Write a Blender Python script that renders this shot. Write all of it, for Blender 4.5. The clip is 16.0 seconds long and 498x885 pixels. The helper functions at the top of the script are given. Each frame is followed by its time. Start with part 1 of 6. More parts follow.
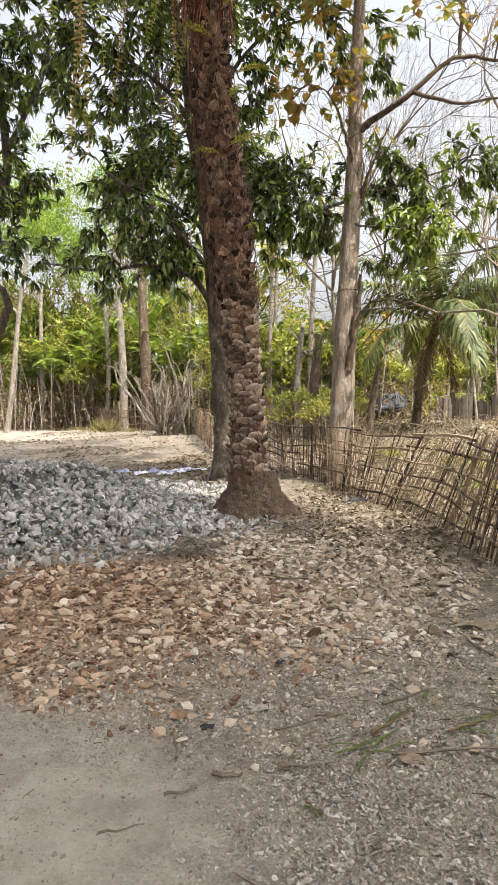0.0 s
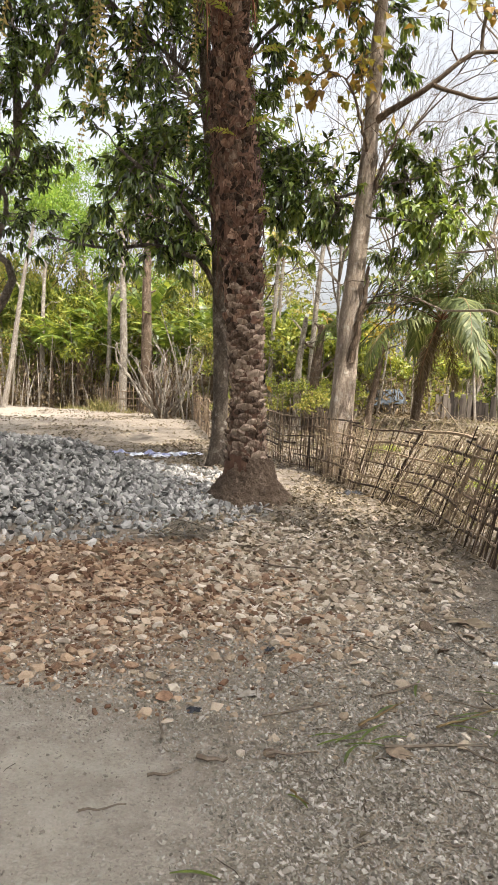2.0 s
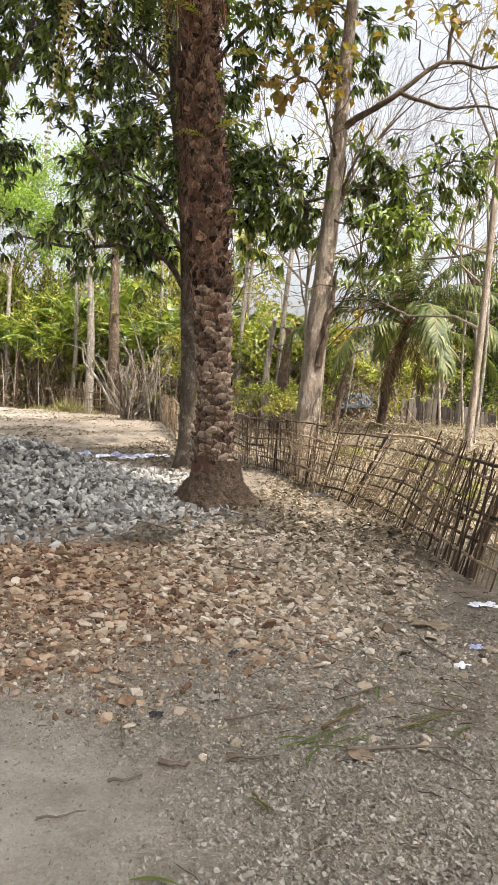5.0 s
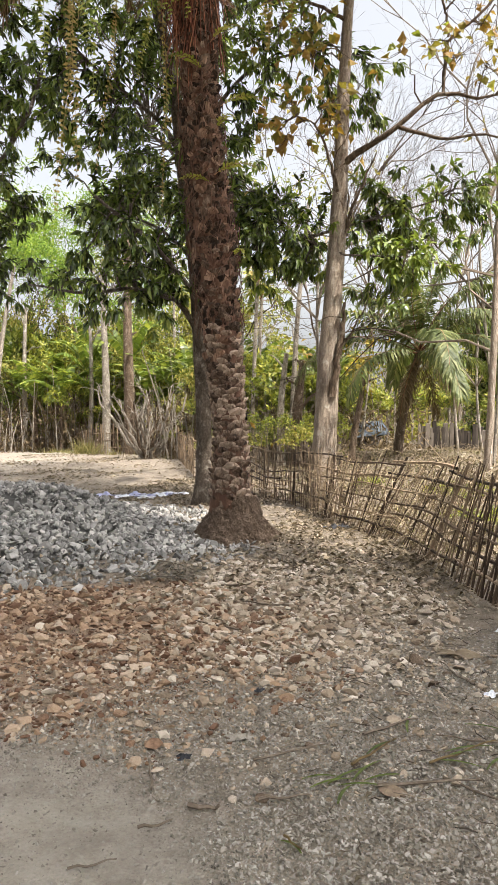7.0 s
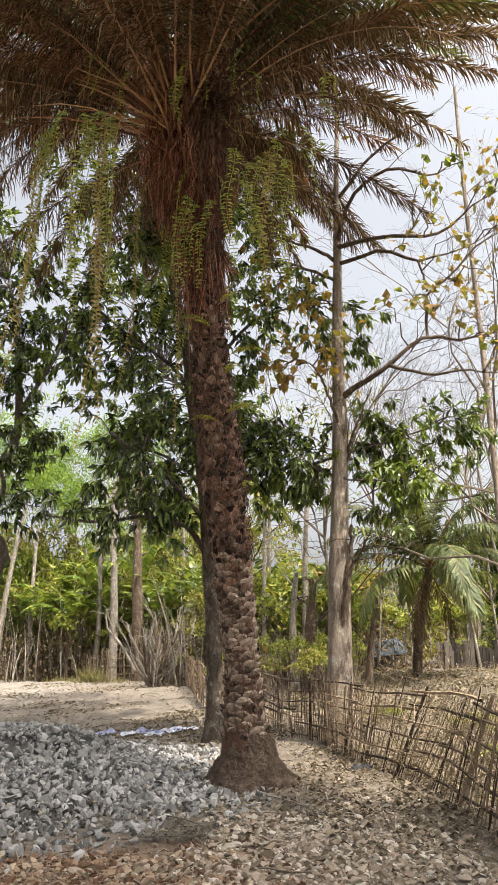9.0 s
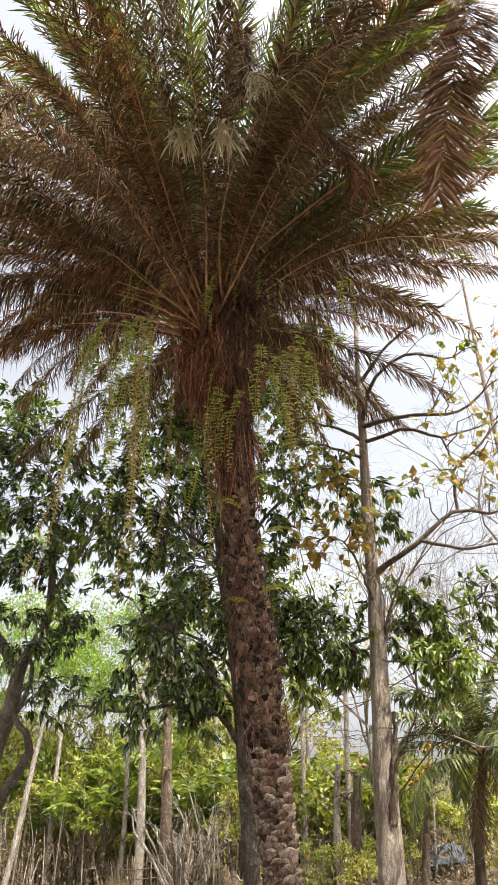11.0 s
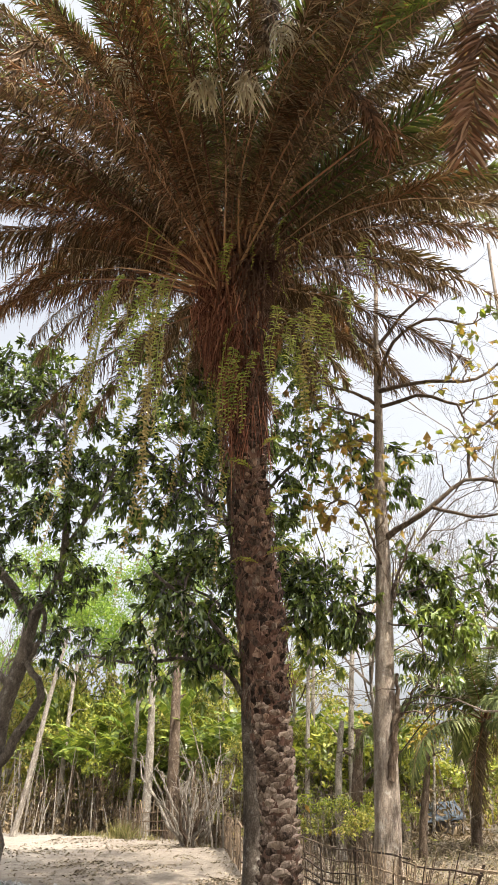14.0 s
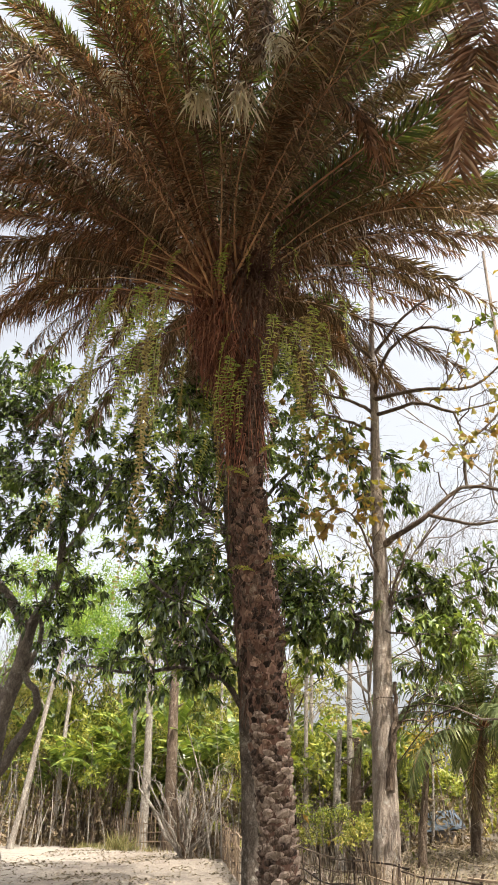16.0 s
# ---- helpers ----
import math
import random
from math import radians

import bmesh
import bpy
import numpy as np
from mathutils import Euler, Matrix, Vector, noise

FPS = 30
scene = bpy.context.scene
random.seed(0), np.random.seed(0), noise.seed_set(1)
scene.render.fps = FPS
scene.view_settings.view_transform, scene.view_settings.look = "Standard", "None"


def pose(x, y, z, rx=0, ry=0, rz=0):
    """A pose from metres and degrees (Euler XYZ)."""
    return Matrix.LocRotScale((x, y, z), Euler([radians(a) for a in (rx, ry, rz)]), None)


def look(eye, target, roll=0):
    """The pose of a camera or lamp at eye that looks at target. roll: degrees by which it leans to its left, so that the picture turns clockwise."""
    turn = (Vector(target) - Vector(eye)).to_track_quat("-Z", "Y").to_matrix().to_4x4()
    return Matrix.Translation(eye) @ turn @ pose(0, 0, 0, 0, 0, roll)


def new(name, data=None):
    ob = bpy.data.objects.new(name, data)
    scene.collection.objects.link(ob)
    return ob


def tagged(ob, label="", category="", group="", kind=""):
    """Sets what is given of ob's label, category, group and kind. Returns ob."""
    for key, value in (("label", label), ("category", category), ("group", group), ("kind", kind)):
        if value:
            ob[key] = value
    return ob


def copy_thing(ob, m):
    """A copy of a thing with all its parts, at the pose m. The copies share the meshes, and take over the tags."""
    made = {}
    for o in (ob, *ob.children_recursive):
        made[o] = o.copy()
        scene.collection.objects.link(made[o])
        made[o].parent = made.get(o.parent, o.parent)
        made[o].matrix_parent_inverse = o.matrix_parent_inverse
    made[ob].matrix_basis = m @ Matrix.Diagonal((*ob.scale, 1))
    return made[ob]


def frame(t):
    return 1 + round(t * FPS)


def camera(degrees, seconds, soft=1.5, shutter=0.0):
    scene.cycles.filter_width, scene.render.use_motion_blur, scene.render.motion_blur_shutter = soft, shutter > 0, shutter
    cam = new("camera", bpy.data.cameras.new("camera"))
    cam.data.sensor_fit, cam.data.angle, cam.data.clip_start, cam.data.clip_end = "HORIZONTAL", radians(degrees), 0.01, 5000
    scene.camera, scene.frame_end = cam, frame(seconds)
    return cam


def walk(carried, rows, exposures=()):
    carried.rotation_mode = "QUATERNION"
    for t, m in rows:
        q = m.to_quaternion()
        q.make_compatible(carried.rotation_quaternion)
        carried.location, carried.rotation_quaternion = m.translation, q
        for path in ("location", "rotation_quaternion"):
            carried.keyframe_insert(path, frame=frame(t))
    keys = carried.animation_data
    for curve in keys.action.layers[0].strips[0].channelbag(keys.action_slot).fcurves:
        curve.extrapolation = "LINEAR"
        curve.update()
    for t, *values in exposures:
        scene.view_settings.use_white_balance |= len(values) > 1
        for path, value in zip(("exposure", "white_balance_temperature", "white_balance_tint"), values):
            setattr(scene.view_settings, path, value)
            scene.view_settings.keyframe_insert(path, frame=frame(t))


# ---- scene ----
cam = camera(39.40, 16.0, 0.8)
PATH = [  # seconds, eye x y z, turn, tilt, lean
    (0, -0.002, 0.013, 1.431, -0.06, -3.13, -0.88),
    (0.5, 0.007, 0.025, 1.416, -2.50, -2.76, 0.59),
    (1, -0.012, 0.020, 1.424, -0.97, -3.50, 1.51),
    (1.5, -0.033, 0.056, 1.403, 1.74, -3.17, 1.15),
    (2, -0.029, 0.065, 1.400, -0.40, -4.05, 2.33),
    (2.5, -0.034, 0.053, 1.404, -2.53, -4.10, 3.49),
    (3, -0.022, 0.039, 1.412, -1.75, -3.57, 3.39),
    (3.5, -0.018, 0.043, 1.410, -1.44, -2.83, 1.78),
    (3.7, -0.027, 0.065, 1.401, -3.15, -3.79, 3.43),
    (5.8, -0.011, 0.069, 1.407, -2.21, -3.56, 1.79),
    (6, -0.012, 0.035, 1.427, -1.74, -2.35, 1.28),
    (6.5, -0.011, 0.061, 1.404, -1.63, -2.42, 1.21),
    (7, -0.003, 0.039, 1.419, -1.51, -1.04, 0.11),
    (7.5, 0.019, -0.012, 1.457, -3.84, 3.77, -1.27),
    (8, 0.017, -0.043, 1.493, -4.13, 7.25, -1.56),
    (8.5, 0.007, -0.079, 1.526, -2.08, 10.35, -0.51),
    (9, -0.015, -0.114, 1.576, -0.97, 16.48, -1.27),
    (9.5, -0.067, -0.183, 1.586, -0.21, 25.80, -3.17),
    (9.7, -0.063, -0.155, 1.595, 1.14, 27.87, -2.50),
    (11.8, 0.055, -0.308, 1.651, 1.85, 30.81, -0.97),
    (12, 0.070, -0.307, 1.649, 2.16, 30.42, -0.77),
    (12.5, 0.056, -0.310, 1.647, 1.82, 29.88, -0.44),
    (13, 0.060, -0.311, 1.640, 2.15, 29.48, 0.13),
    (13.5, 0.061, -0.271, 1.647, 2.39, 27.71, 0.25),
    (14, 0.055, -0.268, 1.649, 3.04, 27.42, 0.90),
    (14.5, 0.059, -0.263, 1.650, 3.62, 27.87, 0.97),
    (15, 0.052, -0.284, 1.652, 3.94, 28.29, 0.87),
    (15.5, 0.045, -0.278, 1.663, 3.06, 29.34, 0.59),
    (16, 0.058, -0.280, 1.648, 2.76, 28.09, 0.54),
]
walk(cam, [(t, Matrix.Translation((x, y, z)) @ pose(0, 0, 0, 90 + tilt, 0, turn) @ pose(0, 0, 0, 0, 0, lean))
           for t, x, y, z, turn, tilt, lean in PATH],
     [(0, 1.0), (6.5, 0.98), (7.5, 0.87), (8.5, 0.78), (9.2, 0.79), (10.5, 0.95), (12.0, 1.02), (16.0, 1.0)])
# ---- end path ----

# ---- world, sun, exposure ----
scene.view_settings.exposure = 1.0
world = bpy.data.worlds.new("world")
scene.world = world
world.use_nodes = True
wn = world.node_tree.nodes
sky = wn.new("ShaderNodeTexSky")
sky.sky_type = "NISHITA"
sky.sun_disc = False
SUN_ELEV, SUN_FROM = radians(60), Vector((0.75, -0.66, 0)).normalized()
sky.sun_elevation = SUN_ELEV
sky.sun_rotation = math.atan2(SUN_FROM.x, SUN_FROM.y)
sky.air_density, sky.dust_density, sky.ozone_density = 1.0, 8.0, 0.6
wn["Background"].inputs["Strength"].default_value = 0.2
haze = wn.new("ShaderNodeHueSaturation")
haze.inputs["Saturation"].default_value = 0.25
world.node_tree.links.new(sky.outputs[0], haze.inputs["Color"])
world.node_tree.links.new(haze.outputs[0], wn["Background"].inputs["Color"])
sun_data = bpy.data.lights.new("sun", "SUN")
sun_data.energy, sun_data.angle, sun_data.color = 5.0, radians(0.55), (1.0, 0.94, 0.84)
sun = new("sun", sun_data)
sun_dir = SUN_FROM * math.cos(SUN_ELEV) + Vector((0, 0, math.sin(SUN_ELEV)))
sun.matrix_world = look(sun_dir * 60, (0, 0, 0))

# ---- materials ----


def ramp(nt, fac, stops):
    r = nt.nodes.new("ShaderNodeValToRGB")
    while len(r.color_ramp.elements) < len(stops):
        r.color_ramp.elements.new(0.5)
    for e, (p, c) in zip(r.color_ramp.elements, stops):
        e.position, e.color = p, (*c, 1)
    nt.links.new(fac, r.inputs["Fac"])
    return r.outputs["Color"]


def tex_noise(nt, vec, scale, detail=5.0, rough=0.6):
    n = nt.nodes.new("ShaderNodeTexNoise")
    n.inputs["Scale"].default_value, n.inputs["Detail"].default_value, n.inputs["Roughness"].default_value = scale, detail, rough
    nt.links.new(vec, n.inputs["Vector"])
    return n.outputs["Fac"]


def math_node(nt, op, a, b=0.0, clamp=False):
    m = nt.nodes.new("ShaderNodeMath")
    m.operation, m.use_clamp = op, clamp
    for i, v in enumerate((a, b)):
        if isinstance(v, (int, float)):
            m.inputs[i].default_value = v
        else:
            nt.links.new(v, m.inputs[i])
    return m.outputs[0]


def mix_col(nt, fac, a, b, mode="MIX"):
    m = nt.nodes.new("ShaderNodeMix")
    m.data_type, m.blend_type = "RGBA", mode
    for sock, v in ((m.inputs[0], fac), (m.inputs[6], a), (m.inputs[7], b)):
        if isinstance(v, (int, float)):
            sock.default_value = v
        elif isinstance(v, tuple):
            sock.default_value = (*v, 1)
        else:
            nt.links.new(v, sock)
    return m.outputs[2]


def base_mat(name):
    m = bpy.data.materials.new(name)
    m.use_nodes = True
    nt = m.node_tree
    geo = nt.nodes.new("ShaderNodeNewGeometry")
    co = nt.nodes.new("ShaderNodeTexCoord")
    return m, nt, nt.nodes["Principled BSDF"], geo, co.outputs["Object"]


def bump(nt, bsdf, height, strength, dist=0.02):
    b = nt.nodes.new("ShaderNodeBump")
    b.inputs["Strength"].default_value, b.inputs["Distance"].default_value = strength, dist
    nt.links.new(height, b.inputs["Height"])
    nt.links.new(b.outputs["Normal"], bsdf.inputs["Normal"])


def leaf_mat(name, stops, rough=0.5, thin=0.35, spec=0.4):
    """Leaf: colour by island and object, some light passes through."""
    m, nt, bsdf, geo, obj = base_mat(name)
    info = nt.nodes.new("ShaderNodeObjectInfo")
    isl = math_node(nt, "ADD", math_node(nt, "MULTIPLY", geo.outputs["Random Per Island"], 0.72),
                    math_node(nt, "MULTIPLY", info.outputs["Random"], 0.12))
    fac = math_node(nt, "ADD", isl, math_node(nt, "MULTIPLY", tex_noise(nt, obj, 0.9, 3), 0.22), True)
    col = ramp(nt, fac, stops)
    col = mix_col(nt, math_node(nt, "MULTIPLY", tex_noise(nt, obj, 24, 3), 0.35), col, (0.16, 0.13, 0.06))
    nt.links.new(col, bsdf.inputs["Base Color"])
    bsdf.inputs["Roughness"].default_value = rough
    bsdf.inputs["Specular IOR Level"].default_value = spec
    tr = nt.nodes.new("ShaderNodeBsdfTranslucent")
    nt.links.new(mix_col(nt, 1.0, col, (1.0, 1.0, 0.55), "MULTIPLY"), tr.inputs["Color"])
    ms = nt.nodes.new("ShaderNodeMixShader")
    ms.inputs[0].default_value = thin
    nt.links.new(bsdf.outputs[0], ms.inputs[1])
    nt.links.new(tr.outputs[0], ms.inputs[2])
    nt.links.new(ms.outputs[0], nt.nodes["Material Output"].inputs["Surface"])
    return m


def rough_mat(name, stops, scale=8.0, stretch=(1, 1, 1), rough=0.9, bump_s=0.6, dist=0.02, per_island=0.0, per_object=0.0):
    """Bark, wood, stone, cloth: two scales of noise, bump from the same noise."""
    m, nt, bsdf, geo, obj = base_mat(name)
    mp = nt.nodes.new("ShaderNodeMapping")
    mp.inputs["Scale"].default_value = stretch
    nt.links.new(obj, mp.inputs["Vector"])
    big = tex_noise(nt, mp.outputs[0], scale * 0.22, 4)
    fine = tex_noise(nt, mp.outputs[0], scale, 8, 0.68)
    fac = math_node(nt, "ADD", math_node(nt, "MULTIPLY", big, 0.45), math_node(nt, "MULTIPLY", fine, 0.55))
    if per_island:
        r = math_node(nt, "SUBTRACT", geo.outputs["Random Per Island"], 0.5)
        fac = math_node(nt, "ADD", fac, math_node(nt, "MULTIPLY", r, per_island))
    if per_object:
        info = nt.nodes.new("ShaderNodeObjectInfo")
        r = math_node(nt, "SUBTRACT", info.outputs["Random"], 0.5)
        fac = math_node(nt, "ADD", fac, math_node(nt, "MULTIPLY", r, per_object))
    nt.links.new(ramp(nt, fac, stops), bsdf.inputs["Base Color"])
    bsdf.inputs["Roughness"].default_value = rough
    bsdf.inputs["Specular IOR Level"].default_value = 0.25
    bump(nt, bsdf, fine, bump_s, dist)
    return m


def bark_mat(name, dark, mid, light, patch, scale=9.0, stretch=0.35, crack=26.0):
    """Bark: plates with dark cracks, stains, pale lichen spots and a strong relief."""
    m, nt, bsdf, geo, obj = base_mat(name)
    mp = nt.nodes.new("ShaderNodeMapping")
    mp.inputs["Scale"].default_value = (1, 1, stretch)
    nt.links.new(obj, mp.inputs["Vector"])
    fine = tex_noise(nt, mp.outputs[0], scale * 6, 8, 0.7)
    med = tex_noise(nt, mp.outputs[0], scale, 6, 0.65)
    big = tex_noise(nt, obj, 1.6, 3)
    vo = nt.nodes.new("ShaderNodeTexVoronoi")
    vo.feature = "DISTANCE_TO_EDGE"
    vo.inputs["Scale"].default_value = crack
    warp = mix_col(nt, 0.12, mp.outputs[0], tex_noise(nt, obj, 14, 3))
    nt.links.new(warp, vo.inputs["Vector"])
    edge = ramp(nt, vo.outputs["Distance"], [(0.0, (0, 0, 0)), (0.12, (1, 1, 1))])
    fac = math_node(nt, "ADD", math_node(nt, "MULTIPLY", fine, 0.45), math_node(nt, "MULTIPLY", med, 0.55))
    col = ramp(nt, fac, [(0.33, dark), (0.5, mid), (0.66, light)])
    col = mix_col(nt, math_node(nt, "MULTIPLY", math_node(nt, "SUBTRACT", 1.0, edge), 0.55), col, dark)
    spot = ramp(nt, tex_noise(nt, obj, 7, 5, 0.7), [(0.56, (0, 0, 0)), (0.64, (1, 1, 1))])
    col = mix_col(nt, math_node(nt, "MULTIPLY", spot, 0.55), col, patch)
    stain = ramp(nt, big, [(0.45, (0, 0, 0)), (0.7, (1, 1, 1))])
    col = mix_col(nt, math_node(nt, "MULTIPLY", stain, 0.4), col, dark)
    nt.links.new(col, bsdf.inputs["Base Color"])
    bsdf.inputs["Roughness"].default_value = 0.95
    bsdf.inputs["Specular IOR Level"].default_value = 0.2
    h = math_node(nt, "ADD", math_node(nt, "MULTIPLY", edge, 0.5), math_node(nt, "ADD", fine, med))
    bump(nt, bsdf, h, 1.0, 0.03)
    return m


M_MANGO = leaf_mat("mango_leaf", [(0.0, (0.005, 0.011, 0.003)), (0.32, (0.018, 0.041, 0.008)), (0.6, (0.072, 0.135, 0.022)), (0.82, (0.20, 0.285, 0.05)), (1.0, (0.33, 0.40, 0.085))], 0.26, 0.26, 0.8)
M_MANGO_NEW = leaf_mat("young_mango_leaf", [(0.0, (0.05, 0.095, 0.016)), (0.5, (0.14, 0.215, 0.032)), (1.0, (0.35, 0.41, 0.075))], 0.35, 0.4, 0.6)
M_YELLOW = leaf_mat("yellow_leaf", [(0.0, (0.30, 0.24, 0.03)), (0.6, (0.50, 0.38, 0.05)), (1.0, (0.42, 0.22, 0.06))], 0.5, 0.4)
M_BRIGHT = leaf_mat("bright_leaf", [(0.0, (0.018, 0.034, 0.007)), (0.32, (0.12, 0.168, 0.024)), (0.66, (0.32, 0.36, 0.055)), (1.0, (0.55, 0.51, 0.11))], 0.4, 0.52, 0.5)
M_FRESH = leaf_mat("feathery_leaf", [(0.0, (0.07, 0.14, 0.025)), (0.5, (0.19, 0.33, 0.05)), (1.0, (0.42, 0.52, 0.10))], 0.45, 0.55)
M_SCRUB = leaf_mat("scrub_leaf", [(0.0, (0.025, 0.04, 0.009)), (0.4, (0.155, 0.185, 0.03)), (0.75, (0.39, 0.37, 0.085)), (1.0, (0.40, 0.28, 0.12))], 0.55, 0.5)
M_TEAK_LEAF = leaf_mat("teak_leaf", [(0.0, (0.13, 0.135, 0.03)), (0.4, (0.30, 0.25, 0.05)), (0.7, (0.42, 0.25, 0.05)), (1.0, (0.18, 0.095, 0.04))], 0.6, 0.4)
M_BANANA = leaf_mat("banana_leaf", [(0.0, (0.024, 0.05, 0.011)), (0.5, (0.125, 0.20, 0.028)), (1.0, (0.38, 0.41, 0.085))], 0.35, 0.42)
M_FROND = leaf_mat("palm_leaflet", [(0.0, (0.014, 0.026, 0.006)), (0.5, (0.058, 0.095, 0.018)), (1.0, (0.21, 0.25, 0.05))], 0.4, 0.45, 0.4)
M_FROND_DRY = leaf_mat("dry_palm_leaflet", [(0.0, (0.012, 0.006, 0.004)), (0.4, (0.076, 0.039, 0.025)), (0.72, (0.23, 0.13, 0.08)), (1.0, (0.62, 0.48, 0.34))], 0.7, 0.22, 0.15)
M_FROND_RUST = leaf_mat("rusty_palm_leaflet", [(0.0, (0.02, 0.008, 0.005)), (0.4, (0.12, 0.048, 0.027)), (0.75, (0.30, 0.135, 0.073)), (1.0, (0.54, 0.35, 0.22))], 0.7, 0.22, 0.12)
M_FROND_OLIVE = leaf_mat("fading_palm_leaflet", [(0.0, (0.018, 0.013, 0.006)), (0.45, (0.095, 0.062, 0.031)), (1.0, (0.31, 0.215, 0.105))], 0.6, 0.24, 0.15)
M_BLEACHED = leaf_mat("bleached_leaflet", [(0.0, (0.4, 0.3, 0.2)), (0.5, (0.64, 0.54, 0.41)), (1.0, (0.80, 0.73, 0.61))], 0.7, 0.35)
M_FROND_GREY = leaf_mat("grey_palm_leaflet", [(0.0, (0.05, 0.042, 0.036)), (0.6, (0.14, 0.12, 0.105)), (1.0, (0.3, 0.27, 0.24))], 0.8, 0.15, 0.15)
M_COCO = leaf_mat("coconut_leaflet", [(0.0, (0.025, 0.045, 0.012)), (0.5, (0.105, 0.148, 0.042)), (1.0, (0.36, 0.37, 0.15))], 0.5, 0.4, 0.35)
M_FERN = leaf_mat("fern_leaf", [(0.0, (0.12, 0.16, 0.022)), (0.6, (0.28, 0.33, 0.045)), (1.0, (0.48, 0.45, 0.10))], 0.55, 0.45)
M_FERN_DRY = leaf_mat("withered_fern_leaf", [(0.0, (0.19, 0.14, 0.04)), (0.6, (0.37, 0.28, 0.09)), (1.0, (0.50, 0.40, 0.15))], 0.6, 0.45)
M_DRYLEAF = leaf_mat("fallen_leaf", [(0.0, (0.025, 0.018, 0.013)), (0.35, (0.10, 0.075, 0.052)), (0.7, (0.24, 0.185, 0.135)), (1.0, (0.46, 0.39, 0.29))], 0.8, 0.1)
M_BANANA_DRY = leaf_mat("dry_banana_leaf", [(0.0, (0.04, 0.027, 0.017)), (0.5, (0.13, 0.09, 0.057)), (1.0, (0.30, 0.225, 0.15))], 0.8, 0.2, 0.15)
M_GRASS = leaf_mat("dry_grass", [(0.0, (0.08, 0.11, 0.025)), (0.5, (0.19, 0.175, 0.06)), (1.0, (0.36, 0.29, 0.15))], 0.7, 0.35)
M_TRUNK = rough_mat("palm_trunk", [(0.3, (0.026, 0.013, 0.009)), (0.5, (0.10, 0.053, 0.035)), (0.72, (0.25, 0.152, 0.104))], 14, (1, 1, 0.5), 0.95, 0.8)
M_BOOT_HIGH = rough_mat("young_palm_leaf_base", [(0.30, (0.02, 0.010, 0.007)), (0.48, (0.11, 0.058, 0.038)), (0.72, (0.30, 0.195, 0.137))], 38, (1, 1, 0.5), 0.95, 0.9, 0.016, 0.25, 0.3)
M_BOOT = rough_mat("palm_leaf_base", [(0.30, (0.02, 0.012, 0.008)), (0.46, (0.118, 0.078, 0.056)), (0.68, (0.36, 0.275, 0.21))], 38, (1, 1, 0.5), 0.95, 0.9, 0.016, 0.25, 0.3)
M_ROOT = rough_mat("root_mat", [(0.3, (0.045, 0.030, 0.020)), (0.5, (0.128, 0.089, 0.062)), (0.72, (0.27, 0.20, 0.145))], 34, (1, 1, 1), 0.97, 1.0, 0.06)
M_FIBRE = rough_mat("palm_fibre", [(0.3, (0.05, 0.017, 0.010)), (0.58, (0.22, 0.083, 0.047)), (0.8, (0.40, 0.20, 0.115))], 30, (1, 1, 0.3), 0.95, 0.5, 0.01, 0.4)
M_RACHIS = rough_mat("palm_rachis", [(0.3, (0.11, 0.042, 0.022)), (0.55, (0.26, 0.118, 0.056)), (0.8, (0.42, 0.25, 0.125))], 20, (0.3, 1, 1), 0.65, 0.3, 0.005, 0, 0.6)
M_BARK_MANGO = bark_mat("mango_bark", (0.035, 0.026, 0.019), (0.14, 0.11, 0.085), (0.31, 0.26, 0.21), (0.44, 0.40, 0.34), 10, 0.5, 30)
# mango bark again, lightened to stand for the sunlight on the left trunk
M_BARK_MANGO_LIT = bark_mat("lit_mango_bark", (0.055, 0.043, 0.033), (0.19, 0.155, 0.122), (0.36, 0.305, 0.25), (0.47, 0.43, 0.37), 10, 0.5, 30)
M_BARK_TEAK = bark_mat("teak_bark", (0.15, 0.112, 0.085), (0.38, 0.305, 0.24), (0.55, 0.475, 0.40), (0.57, 0.52, 0.45), 9, 0.2, 24)
M_BARK_PALE = bark_mat("pale_bark", (0.12, 0.10, 0.078), (0.29, 0.25, 0.205), (0.46, 0.415, 0.355), (0.52, 0.49, 0.43), 8, 0.4, 16)
M_BARK_BROWN = bark_mat("brown_bark", (0.045, 0.031, 0.022), (0.15, 0.105, 0.072), (0.29, 0.22, 0.16), (0.34, 0.285, 0.225), 9, 0.25, 20)
M_TWIG = rough_mat("dry_twig", [(0.28, (0.04, 0.03, 0.022)), (0.5, (0.12, 0.094, 0.07)), (0.75, (0.27, 0.22, 0.17))], 25, (1, 1, 1), 0.9, 0.3, 0.005, 0.35)
M_STRAW = rough_mat("dry_straw", [(0.25, (0.11, 0.078, 0.047)), (0.5, (0.22, 0.165, 0.10)), (0.8, (0.40, 0.32, 0.21))], 25, (1, 1, 1), 0.85, 0.3, 0.004, 0.5)
M_BAMBOO = rough_mat("weathered_bamboo", [(0.2, (0.022, 0.014, 0.010)), (0.5, (0.105, 0.072, 0.050)), (0.8, (0.29, 0.212, 0.14))], 30, (1, 1, 0.25), 0.75, 0.3, 0.004, 0.3, 0.55)
M_STONE_GREY = rough_mat("crushed_grey_stone", [(0.12, (0.08, 0.077, 0.073)), (0.42, (0.235, 0.226, 0.214)), (0.68, (0.35, 0.336, 0.317)), (0.88, (0.45, 0.428, 0.40)), (0.97, (0.40, 0.31, 0.215))], 22, (1, 1, 1), 0.9, 0.6, 0.008, 0.62, 0.62)
